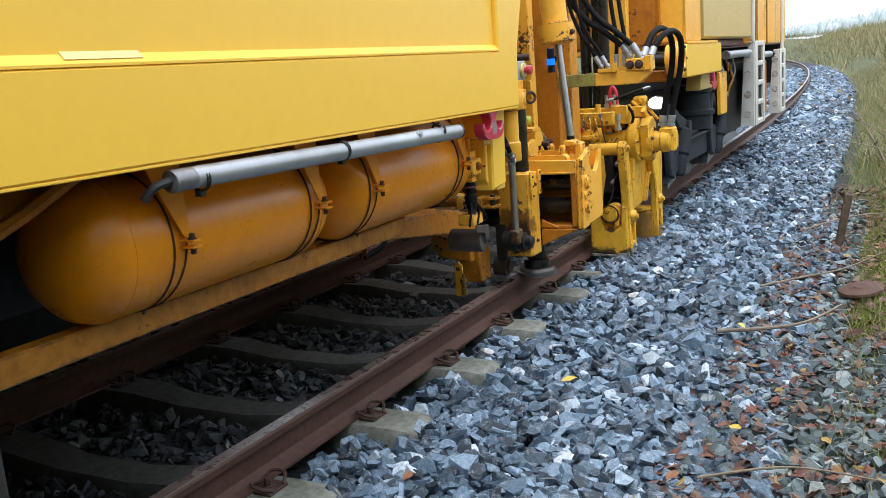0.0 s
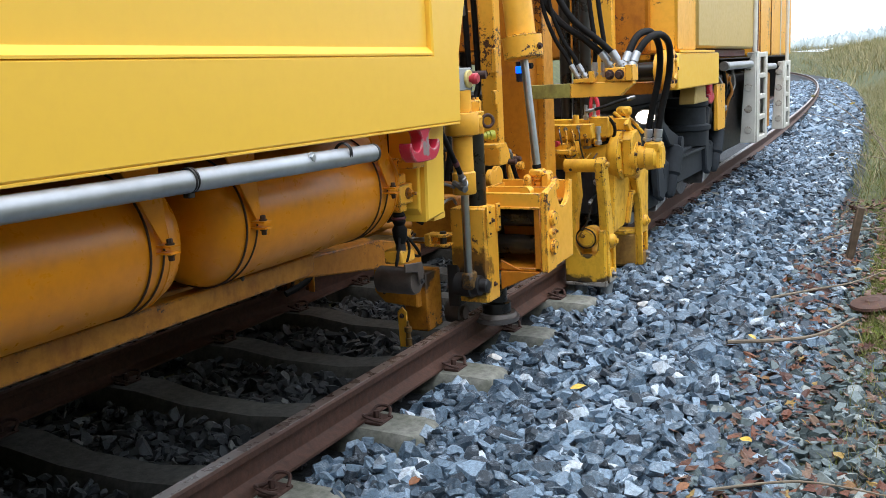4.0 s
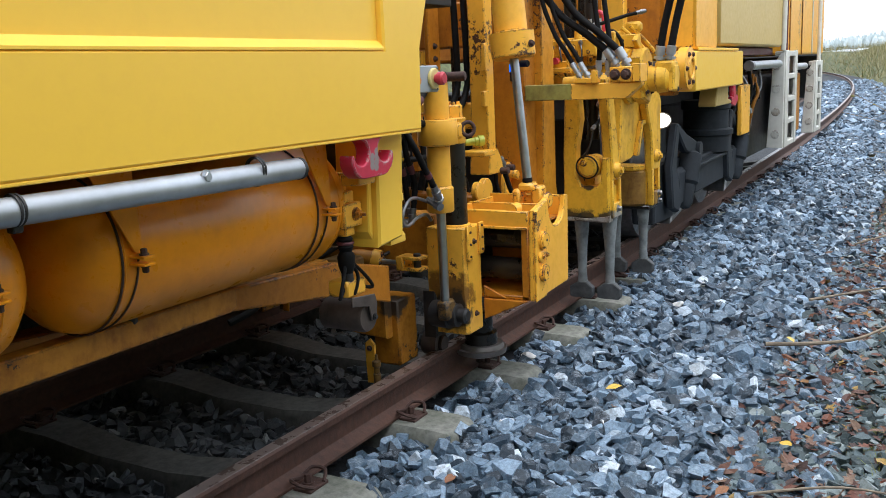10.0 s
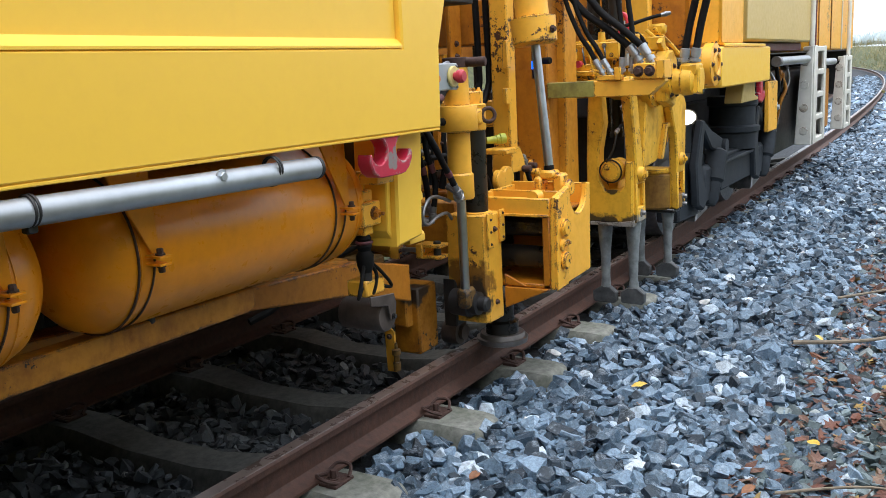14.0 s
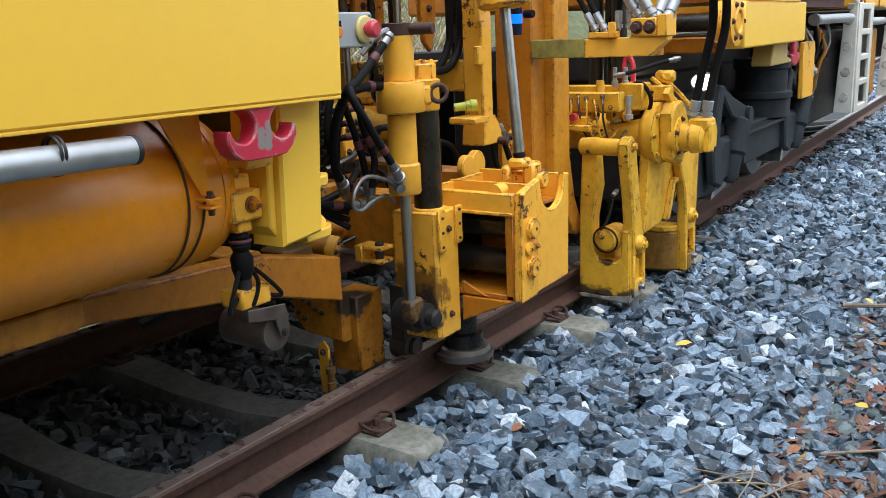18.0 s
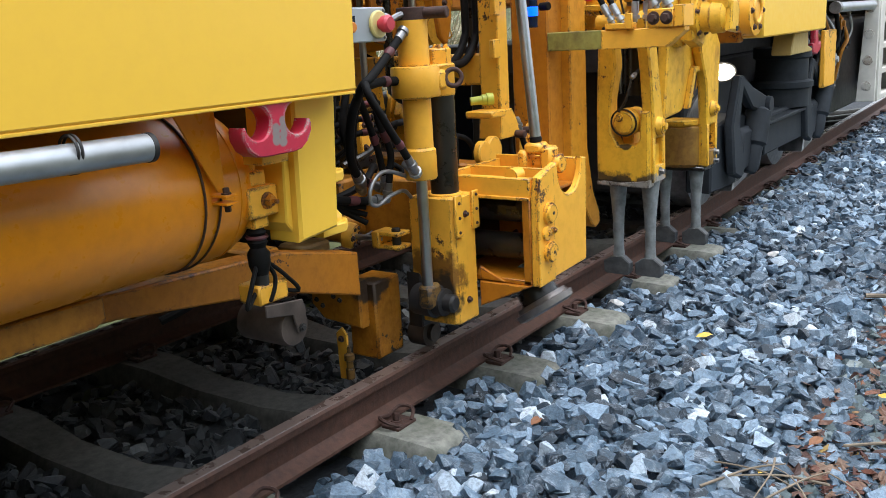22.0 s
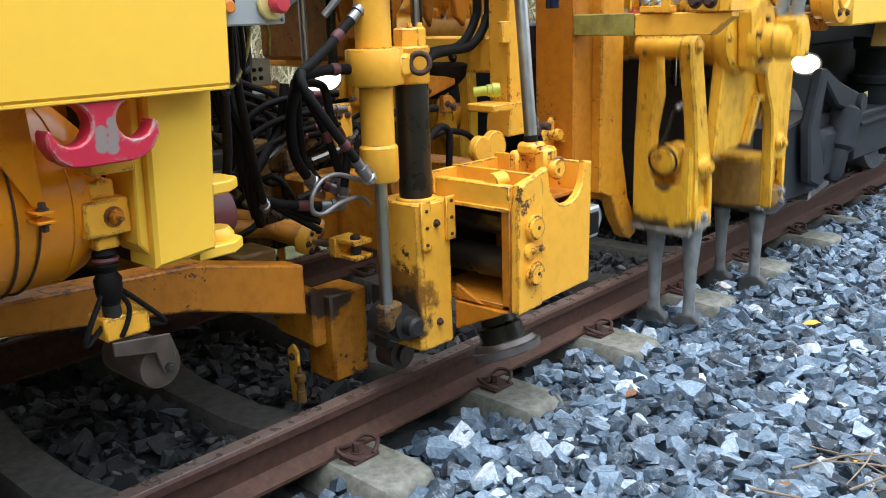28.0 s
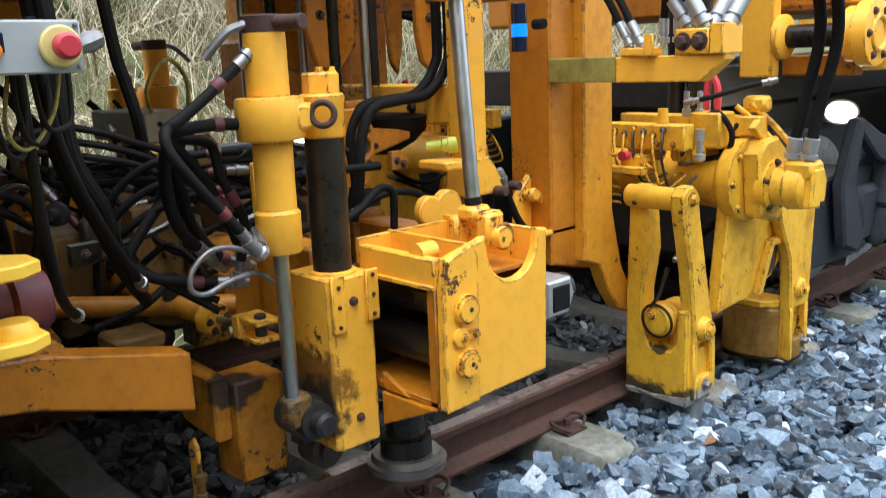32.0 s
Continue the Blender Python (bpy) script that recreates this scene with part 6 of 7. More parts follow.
part("cover_sill", box(-0.1, 0.44, 7.35, 9.25, 1.50, 1.57, 0.006), MAROON, machine)
for k in range(3):
    part("rail_slat", box(0.451, 0.462, 10.2 + 0.9 * k, 10.24 + 0.9 * k, 1.5, 3.3, 0.003), WHITE if k == 2 else LINK_ORANGE, machine)
for k in range(7):
    y = 8.05 + 0.17 * k
    hose_part("brake_pipe", [(0.34 - 0.03 * (k % 3), y, 1.36), (0.36, y + 0.04, 1.2 - 0.05 * (k % 2)), (0.30 + 0.03 * (k % 2), y - 0.03, 1.02), (0.26, y + 0.03, 0.80 - 0.04 * (k % 3))], 0.012 + 0.006 * (k % 2), machine, (BLACK, LINK_ORANGE, GALV, BLACK)[k % 4], (k % 2 == 0, True))
for y, z, mat in ((8.42, 1.16, LINK_ORANGE), (8.75, 1.27, ORANGE), (8.98, 1.10, BOGIE), (8.55, 0.98, GALV)):
    part("valve_unit", lathe((0.30, y, z), (0.38, y, z), [(0, 0.035), (0.2, 0.055), (0.7, 0.055), (0.75, 0.03), (1, 0.025)], 14), mat, machine)

bog = part("bogie_frame", prism([(5.55, 0.36), (6.1, 0.34), (6.5, 0.44), (7.75, 0.44), (8.3, 0.40), (8.3, 0.62), (7.9, 0.70), (6.6, 0.72), (6.0, 0.80), (5.55, 0.75)], "x", 0.14, 0.30, 0.012), BOGIE, machine, "blue-grey painted bogie frame")
part("spring_pot", lathe((0.20, 7.45, 0.70), (0.20, 7.45, 1.14), [(0, 0.20), (0.30, 0.20), (0.33, 0.23), (0.42, 0.23), (0.45, 0.19), (0.8, 0.19), (0.83, 0.21), (1, 0.21)], 28), BOGIE, bog)
part("side_plate", box(0.30, 0.335, 6.55, 7.55, 0.45, 0.66, 0.008), BOGIE, bog)
part("plate_flange", box(0.30, 0.37, 6.55, 7.75, 0.66, 0.685, 0.004), BOGIE, bog)
part("frame_box", box(-0.06, 0.05, 5.75, 6.75, 0.72, 0.97, 0.02), BOGIE, bog)
part("small_label", box(0.1805, 0.183, 7.12, 7.19, 0.73, 0.80, 0.001), RING, bog)
for d in (0.0, 1.80):
    w = part("bogie_wheel", lathe((-0.07, 6.1 + d, 0.55), (0.07, 6.1 + d, 0.55), [(0, 0.385), (0.2, 0.385), (0.25, 0.38), (0.95, 0.375), (1, 0.32)], 40), STEEL, bog)
    part("axle_box", box(0.10, 0.36, 5.97 + d, 6.25 + d, 0.42, 0.70, 0.03), BOGIE, bog)
    part("brake_hanger", prism([(5.84 + d, 1.04), (5.90 + d, 1.04), (6.12 + d, 0.95), (6.42 + d, 0.87), (6.48 + d, 0.80), (6.42 + d, 0.75), (6.10 + d, 0.82), (5.90 + d, 0.96), (5.84 + d, 0.75), (5.98 + d, 0.46), (5.90 + d, 0.40), (5.76 + d, 0.45), (5.70 + d, 0.75)], "x", 0.32, 0.38, 0.012), BOGIE, bog)
    part("hanger_pin", cyl((0.30, 6.42 + d, 0.81), (0.41, 6.42 + d, 0.81), 0.055, 20), BOGIE, bog)
    part("damper", lathe((0.36, 6.30 + d, 0.80), (0.36, 6.13 + d, 0.40), [(0, 0.05), (0.06, 0.085), (0.55, 0.08), (0.6, 0.06), (0.9, 0.055), (1, 0.035)], 20), BOGIE, bog)
    part("brake_block", prism([(5.98 + d, 0.30), (6.28 + d, 0.34), (6.30 + d, 0.46), (6.05 + d, 0.46)], "x", 0.10, 0.30, 0.01), STEEL, bog)
for k in range(9):
    y = 7.75 + 0.16 * k
    hose_part("brake_hose", [(0.05 + 0.04 * (k % 4), y, 1.30), (0.2 + 0.03 * (k % 3), y + 0.05, 1.05), (0.12 + 0.05 * (k % 4), y - 0.06, 0.82), (0.0, y + 0.1, 0.62 + 0.04 * (k % 3))], 0.016 + 0.004 * (k % 3), machine, (BLACK, LINK_ORANGE, STEEL, MAROON)[k % 4], (k % 2 == 0, True))
for k in range(5):
    part("gear_box", box(-0.1, 0.03 + 0.03 * (k % 2), 8.3 + 0.42 * k, 8.58 + 0.42 * k, 0.72 + 0.07 * (k % 3), 1.18, 0.015), (DARK, BOGIE)[k % 2], machine)
# plain dark boxes added to fill the shade behind bogie and ladders
part("shade_backing", box(-1.5, -0.12, 5.7, 8.3, 0.3, 1.1, 0.02), DARK, machine)
part("shade_backing", box(-1.5, 0.16, 8.3, 13.0, 0.42, 1.3, 0.02), DARK, machine)


def flat_lathe(p0, p1, profile, squash):
    """A turned body pressed flatter in height, for oval lamps."""
    bm = lathe(p0, p1, profile, 28)
    for v in bm.verts:
        v.co.z = p0[2] + (v.co.z - p0[2]) * squash
    return bm


hl = part("headlamp_lens", flat_lathe((0.205, 6.03, 1.050), (0.195, 6.06, 1.050), [(0, 0.02), (0.2, 0.068), (1, 0.074)], 0.70), LAMP_GLOW, machine, "lit oval headlamp")
part("headlamp_shell", flat_lathe((0.195, 6.062, 1.050), (0.155, 6.19, 1.050), [(0, 0.084), (0.3, 0.08), (1, 0.04)], 0.76), DARK, hl)
wl2 = part("work_lamp_lens", flat_lathe((-1.78, 4.23, 1.061), (-1.80, 4.255, 1.061), [(0, 0.03), (0.3, 0.105), (1, 0.112)], 0.70), LAMP_GLOW, machine, "lit work lamp on the far side")
part("work_lamp_shell", flat_lathe((-1.801, 4.256, 1.061), (-1.86, 4.33, 1.061), [(0, 0.122), (1, 0.06)], 0.8), DARK, wl2)
sl = part("shutter_lamp", prism([(3.69, 0.545), (3.80, 0.545), (3.83, 0.61), (3.81, 0.665), (3.69, 0.665)], "x", 0.21, 0.34, 0.008), GALV, lift, "finned silver lamp with a dark glass")
part("lamp_glass", box(0.25, 0.344, 3.715, 3.80, 0.56, 0.645, 0.004), BLACK, sl)
for k in range(5):
    part("cooling_fin", box(0.205, 0.335, 3.683, 3.692, 0.55 + 0.023 * k, 0.559 + 0.023 * k, 0.001), FITTING, sl)
part("lamp_hood", cyl((0.27, 3.80, 0.61), (0.27, 3.86, 0.61), 0.05, 20), DARK, sl)

# tangle of hoses and shafts between the two rails
hr = random.Random(11)
for k in range(34):
    x0, y0, z0 = hr.uniform(-1.1, -0.4), hr.uniform(2.15, 3.0), hr.uniform(0.75, 1.3)
    pts = [(x0, y0, z0)]
    for j in range(4):
        x0 += hr.uniform(-0.12, 0.2)
        y0 += hr.uniform(-0.1, 0.32)
        z0 = min(1.7 if k % 4 == 0 and y0 < 2.7 else 1.06, max(0.62, z0 + hr.uniform(-0.32, 0.28)))
        pts.append((min(x0, -0.14), min(y0, 3.75), z0))
    r = hr.choice((0.008, 0.010, 0.012, 0.014))
    h = hose_part("hydraulic_hose", pts, r, machine, BLACK, (k % 3 == 0, k % 4 == 0))
    if k % 2:
        q = spline(pts, 6)
        part("hose_band", lathe(q[2], q[3], [(0, r * 1.12), (1, r * 1.12)], 10), MAROON, h)
def collared(pts, r, ends, at, label=""):
    """A black hose with a maroon crimp collar a little way from its fitting."""
    h = hose_part("cylinder_hose", pts, r, machine, BLACK, ends, label, FITTING)
    q = spline(pts, 6)
    part("hose_collar", lathe(q[at], q[at + 2], [(0, r * 1.05), (0.2, r * 1.18), (0.8, r * 1.18), (1, r * 1.05)], 14), MAROON, h, "maroon crimp collar")
    return h


collared([(0.15, 2.795, 1.42), (0.15, 2.74, 1.377), (0.15, 2.669, 1.323), (0.15, 2.60, 1.277), (0.14, 2.565, 1.25), (0.08, 2.60, 1.19), (0.0, 2.66, 1.08), (-0.06, 2.72, 0.95), (-0.1, 2.80, 0.86)], 0.0145, (True, True), 8, "black hose from the cylinder head")
collared([(0.13, 2.765, 1.253), (0.12, 2.70, 1.256), (0.12, 2.64, 1.252), (0.11, 2.595, 1.235), (0.06, 2.59, 1.14), (0.0, 2.64, 1.0), (-0.05, 2.74, 0.9)], 0.016, (False, True), 4)
collared([(0.20, 2.727, 0.966), (0.20, 2.68, 1.029), (0.20, 2.628, 1.09), (0.20, 2.578, 1.155), (0.19, 2.548, 1.205), (0.175, 2.545, 1.238), (0.155, 2.562, 1.258)], 0.0135, (True, False), 7, "black hose to the lifting cylinder")
part("elbow_fitting", lathe((0.185, 2.765, 0.935), (0.20, 2.73, 0.962), [(0, 0.024), (0.4, 0.024), (0.45, 0.019), (1, 0.018)], 8), GALV, machine, "galvanised elbow fitting")
collared([(0.10, 2.592, 1.232), (0.08, 2.63, 1.225), (0.05, 2.725, 1.201), (0.05, 2.746, 1.115), (0.05, 2.799, 1.007), (0.05, 2.79, 0.93), (0.04, 2.78, 0.85)], 0.013, (False, True), 20)
collared([(0.09, 2.592, 1.226), (0.06, 2.65, 1.18), (0.03, 2.72, 1.10), (0.02, 2.77, 1.0), (0.0, 2.82, 0.88)], 0.013, (False, True), 14)
for k in range(3):
    collared([(-0.02, 2.84, 1.17 - 0.05 * k), (-0.05, 2.74, 1.17 - 0.05 * k), (-0.10, 2.62, 1.15 - 0.06 * k), (-0.16, 2.54, 1.06 - 0.05 * k), (-0.2, 2.56, 0.92), (-0.15, 2.64, 0.84), (-0.05, 2.76, 0.80 - 0.03 * k)], 0.011, (k == 1, False), 3)
collared([(-0.1, 2.698, 1.209), (-0.1, 2.667, 1.082), (-0.1, 2.594, 0.991), (-0.1, 2.545, 0.915), (-0.08, 2.60, 0.86), (-0.05, 2.72, 0.83), (-0.02, 2.80, 0.82)], 0.015, (False, True), 28)
collared([(-0.05, 2.70, 1.22), (-0.05, 2.67, 1.085), (-0.05, 2.721, 0.962), (-0.05, 2.778, 0.89), (-0.04, 2.84, 0.86)], 0.014, (False, True), 18)
# a lashed bundle of hoses hanging behind the control box
for k in range(5):
    dx, dy = 0.020 * (k % 3), 0.014 * (k // 2)
    part("bundle_hose", hose([(0.06 + dx, 2.31 + dy, 1.75), (0.07 + dx, 2.325 + dy, 1.45), (0.08 + dx, 2.325 + dy, 1.31), (0.06 + dx, 2.35 + dy, 1.19), (0.03 + dx, 2.41 + dy, 1.08), (-0.04, 2.48 + dy, 0.98 - 0.02 * k), (-0.16, 2.58 + dy, 0.90 - 0.03 * k)], 0.017, 9), BLACK, machine, "black hose in a lashed bundle")
part("bundle_hose", hose([(-0.3, 2.62, 1.75), (-0.3, 2.656, 1.449), (-0.3, 2.675, 1.363), (-0.3, 2.70, 1.25), (-0.36, 2.74, 1.1)], 0.017, 9), BLACK, machine)
for k in range(3):
    part("bundle_hose", hose([(-0.22 - 0.05 * k, 2.20, 1.18 + 0.03 * k), (-0.2 - 0.05 * k, 2.41, 1.256 - 0.03 * k), (-0.2, 2.53, 1.245 - 0.035 * k), (-0.2, 2.65, 1.20 - 0.03 * k), (-0.22, 2.75, 1.16 - 0.04 * k), (-0.28, 2.9, 1.05 - 0.03 * k)], 0.010, 9), BLACK, machine)
# big hoses looping up past the cross member
for k in range(2):
    part("loop_hose", hose([(-0.22 - 0.06 * k, 3.36 + 0.03 * k, 0.88), (-0.2 - 0.06 * k, 3.376 + 0.03 * k, 1.0), (-0.2 - 0.06 * k, 3.395, 1.141), (-0.2 - 0.06 * k, 3.45, 1.238), (-0.2 - 0.06 * k, 3.56, 1.258), (-0.2 - 0.06 * k, 3.69, 1.272), (-0.2 - 0.06 * k, 3.78, 1.36), (-0.2 - 0.06 * k, 3.80, 1.5), (-0.22 - 0.06 * k, 3.80, 2.2)], 0.018, 12), BLACK, machine, "thick black hose looping upwards")
part("rubber_bellows", lathe((-0.42, 3.66, 1.06), (-0.42, 3.66, 1.20), [(0, 0.05), (0.3, 0.12), (0.6, 0.16), (0.95, 0.17), (1, 0.15)], 24), BLACK, machine, "black rubber dome")
hose_part("hydraulic_hose", [(-0.1, 3.20, 0.90), (-0.1, 3.30, 0.94), (-0.1, 3.36, 0.985), (-0.1, 3.403, 0.995), (-0.1, 3.436, 0.964), (-0.1, 3.43, 0.84)], 0.013, machine, BLACK, (False, False))
hose_part("hydraulic_hose", [(-0.15, 3.30, 0.92), (-0.15, 3.40, 0.955), (-0.15, 3.49, 0.965), (-0.15, 3.60, 0.937), (-0.15, 3.655, 0.87), (-0.15, 3.657, 0.77)], 0.012, machine, BLACK, (False, True))
part("flange_plate", prism([(3.36, 0.98), (3.46, 0.98), (3.50, 1.08), (3.66, 1.12), (3.66, 1.15), (3.50, 1.17), (3.46, 1.24), (3.36, 1.24)], "x", -0.30, -0.26, 0.006), ORANGE, machine, "orange flange plate with a dark bore")
part("flange_ring", ring((-0.258, 3.44, 1.11), (1, 0, 0), 0.042, 0.010, 24, 8), ORANGE, machine)
part("flange_bore", cyl((-0.262, 3.44, 1.11), (-0.252, 3.44, 1.11), 0.028, 20), DARK, machine)
for k in range(6):
    part("flange_bolt", bolt((-0.26, 3.44 + 0.062 * math.cos(k * 1.047), 1.11 + 0.062 * math.sin(k * 1.047)), (1, 0, 0), 0.007, 0.008), CLIP, machine)
part("cross_strut", box(-0.36, -0.30, 3.42, 3.74, 1.235, 1.262, 0.004), ORANGE, machine)
# lug with pins beside the frame column
lug = part("column_lug", prism([(4.02, 0.74), (4.22, 0.74), (4.21, 0.82), (4.10, 0.84), (4.165, 0.97), (4.14, 0.985), (4.05, 0.91), (4.02, 0.87)], "x", -0.13, -0.10, 0.005), YELLOW, machine, "chipped yellow lug plate with pins")
part("lug_shelf", box(-0.13, 0.0, 4.03, 4.24, 0.735, 0.755, 0.004), YELLOW, lug)
for y, z in ((4.07, 0.885), (4.115, 0.87)):
    part("lug_pin", lathe((-0.10, y, z), (-0.045, y, z), [(0, 0.02), (0.6, 0.02), (0.62, 0.027), (1, 0.022)], 16), YELLOW, lug)
hose_part("hydraulic_hose", [(-0.06, 3.90, 0.97), (-0.05, 3.93, 0.88), (-0.04, 3.97, 0.80), (-0.02, 4.04, 0.72)], 0.014, machine, BLACK, (True, True))
hose_part("hydraulic_hose", [(-0.08, 3.86, 0.93), (-0.08, 3.87, 0.84), (-0.06, 3.92, 0.74), (-0.04, 3.98, 0.68)], 0.012, machine, BLACK, (False, True))
hose_part("grey_cable", [(0.12, 2.80, 0.915), (0.10, 2.72, 0.945), (0.10, 2.66, 0.94), (0.10, 2.615, 0.90), (0.10, 2.61, 0.855), (0.10, 2.65, 0.838), (0.10, 2.72, 0.858), (0.10, 2.80, 0.862), (0.10, 2.84, 0.83)], 0.0075, machine, FITTING, (False, False), "grey looped cable")
hose_part("control_cable", [(0.42, 2.15, 1.395), (0.40, 2.14, 1.30), (0.38, 2.18, 1.26), (0.36, 2.24, 1.32), (0.36, 2.26, 1.395)], 0.004, machine, OLIVE, (False, False))
for pts in ([(0.30, 2.24, 1.50), (0.26, 2.28, 1.25), (0.10, 2.42, 1.02), (-0.05, 2.55, 0.86)], [(0.32, 2.20, 1.4), (0.28, 2.22, 1.1), (0.1, 2.3, 0.9), (-0.1, 2.4, 0.8)]):
    hose_part("hydraulic_hose", pts, 0.012, machine, BLACK, (False, True))
# inner blocks in dark paints that imitate the shade inside the bay
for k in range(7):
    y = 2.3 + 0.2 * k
    part("inner_block", box(-0.95 + 0.09 * (k % 3), -0.62 + 0.11 * (k % 4), y, y + 0.15, 0.62, 0.86 + 0.07 * (k % 3), 0.012), GRIMY_SHADED if k % 3 else LINK_ORANGE, machine)
for k in range(4):
    part("inner_cylinder", cyl((-0.9 + 0.12 * k, 2.2, 0.72 + 0.06 * (k % 2)), (-0.6 + 0.13 * k, 2.9, 0.70), 0.03, 18), LINK_ORANGE if k % 2 else GREASE, machine)
fit = random.Random(23)
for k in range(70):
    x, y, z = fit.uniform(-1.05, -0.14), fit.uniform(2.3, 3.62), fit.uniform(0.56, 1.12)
    # mostly dark paints, so the fittings look shaded
    mat = fit.choice((LINK_ORANGE, GRIMY_SHADED, GRIMY_SHADED, GRIMY_SHADED, DARK, GREASE))
    a, b, c = fit.uniform(0.02, 0.07), fit.uniform(0.02, 0.07), fit.uniform(0.015, 0.06)
    kind = k % 4
    if kind == 0:
        f = part("inner_bracket", prism([(y - b, z - c), (y + b, z - c), (y + b, z + c * 0.3), (y + b * 0.2, z + c), (y - b, z + c)], "x", x - 0.012, x + 0.012, 0.003), mat, machine)
        part("bracket_bolt", bolt((x + 0.012, y - b * 0.4, z), (1, 0, 0), 0.009, 0.009), CLIP, f)
        part("bracket_bolt", bolt((x + 0.012, y + b * 0.4, z - c * 0.4), (1, 0, 0), 0.009, 0.009), CLIP, f)
    elif kind == 1:
        part("inner_valve", lathe((x, y, z), (x + a * 1.6, y - b, z + 0.01), [(0, 0.022), (0.3, 0.022), (0.32, 0.034), (0.6, 0.034), (0.62, 0.018), (1, 0.016)], 12), mat, machine)
    elif kind == 2:
        part("inner_cover", box(x - a, x + a, y - b, y + b, z - c, z + c, 0.01), mat, machine)
    else:
        x = min(x, -0.34)
        part("inner_pipe", hose([(x, y, z), (x + 0.06, y - 0.08, z + 0.03), (x + 0.10, y - 0.20, z - 0.02), (x + 0.06, y - 0.32, z - 0.06)], fit.choice((0.008, 0.011, 0.015)), 8, 5), fit.choice((GREASE, LINK_ORANGE, BLACK)), machine)
# front girder in the darker link paint to look shaded
part("cross_girder", box(-1.45, -0.1, 2.25, 2.36, 0.64, 0.74, 0.01), LINK_ORANGE, machine)
part("cross_girder", box(-1.45, 0.0, 3.52, 3.64, 0.60, 0.84, 0.01), ORANGE, machine)
for k in range(5):
    part("thin_rod", cyl((-0.8 + 0.1 * k, 3.35 + 0.06 * k, 1.2), (-0.8 + 0.1 * k, 3.35 + 0.06 * k, 1.95), 0.016 + 0.006 * (k % 2), 10), GREASE if k % 2 else CHROME, machine)
part("perforated_bracket", box(-0.32, -0.29, 3.045, 3.135, 0.93, 1.10, 0.006), YELLOW, machine)
for k in range(4):
    part("bracket_bolt", bolt((-0.29, 3.07 + 0.04 * (k % 2), 0.97 + 0.09 * (k // 2)), (1, 0, 0), 0.009, 0.01), CLIP, machine)


# ---------------------------------------------------------------- the other rail's units, turned about
clamp.matrix_basis = pose(0.14, 3.24, 0.445)
TURN_LIFT, TURN_TAMP = pose(-1.505, 6.25, 0, 0, 0, 180), pose(-1.505, 9.8, 0, 0, 0, 180)
lift_far, tamp_far = copy_thing(lift, TURN_LIFT), copy_thing(tamp, TURN_TAMP)

# ---------------------------------------------------------------- verge: leaves, twigs, grass, stake
LEAF_V = np.array([(-1.0, 0, 0.0), (-0.45, 0.42, 0.12), (0.15, 0.5, 0.16), (0.65, 0.3, 0.1), (1.0, 0, -0.05), (0.6, -0.32, 0.14), (0.1, -0.5, 0.1), (-0.5, -0.4, 0.15), (0, 0, 0.0)])
LEAF_F = np.array([(8, i, (i + 1) % 8) for i in range(8)])
LEAF_W = LEAF_V * np.array([1, 0.8, -1.6]) + np.array([0, 0, 0.1])
LOBED = np.array([(-1.0, 0, 0), (-0.5, 0.3, 0.1), (-0.45, 0.75, 0.2), (-0.05, 0.35, 0.05), (0.2, 0.8, 0.15), (0.4, 0.3, 0.05), (1.0, 0.05, 0.15), (0.4, -0.3, 0.05), (0.2, -0.8, 0.2), (-0.05, -0.35, 0.05), (-0.45, -0.75, 0.1), (-0.5, -0.3, 0.1), (0, 0, 0)])
LOBED_F = np.array([(12, i, (i + 1) % 12) for i in range(12)])


def flat_turns(n, tilt=0.35):
    out = np.empty((n, 3, 3))
    for i in range(n):
        out[i] = np.array(Euler((rng.normal(0, tilt), rng.normal(0, tilt), rng.uniform(0, 6.28))).to_matrix())
    return out


def leaf_field(name, n, u0, u1, y0, y1, size, material, label):
    u = u0 + (u1 - u0) * rng.beta(2.2, 1.6, n)
    y = rng.uniform(y0, y1, n)
    return joined(name, [(LEAF_V, LEAF_F), (LEAF_W, LEAF_F), (LOBED, LOBED_F), (LOBED * np.array([1, 1, -1.8]) + np.array([0, 0, 0.2]), LOBED_F)], on_bed(u, y, rng.uniform(0.03, 0.074, n) - 0.012 * (u > 1.75)), rng.uniform(0.6, 1.3, n) * size, material, None, label, "stuff", "leaves", flat_turns(n))


leaf_field("fallen_leaves", 1700, 1.15, 2.1, 1.6, 11.0, 0.032, LEAF, "brown and rust-coloured fallen leaves among the stones")
leaf_field("fallen_leaves", 380, 1.18, 1.80, 1.8, 8.0, 0.042, LEAF, "dense brown leaf litter at the foot of the ballast")
leaf_field("fallen_leaves", 300, 1.22, 1.75, 1.9, 3.7, 0.038, LEAF, "damp brown leaf litter round the twigs")
leaf_field("fallen_leaves", 420, 1.75, 2.5, 1.8, 5.6, 0.04, LEAF, "brown leaves on the soiled edge stones")
leaf_field("fallen_leaves", 70, 0.6, 1.35, 1.8, 9.0, 0.024, LEAF, "a few fallen leaves on the ballast")


def leaf(p, size, material, label, rz, lobed=False):
    bm = bmesh.new()
    shape, tris = (LOBED, LOBED_F) if lobed else (LEAF_V, LEAF_F)
    vs = [bm.verts.new(Vector(v) * size) for v in shape]
    for f in tris:
        bm.faces.new([vs[i] for i in f])
    ob = part("leaf", bm, material, None, label, "", "leaf", "single fallen leaves")
    ob.matrix_basis = pose(*p, 14, -9, rz)


leaf((0.792, 4.03, 0.03), 0.038, YLEAF, "bright yellow fallen leaf on the stones", 30)
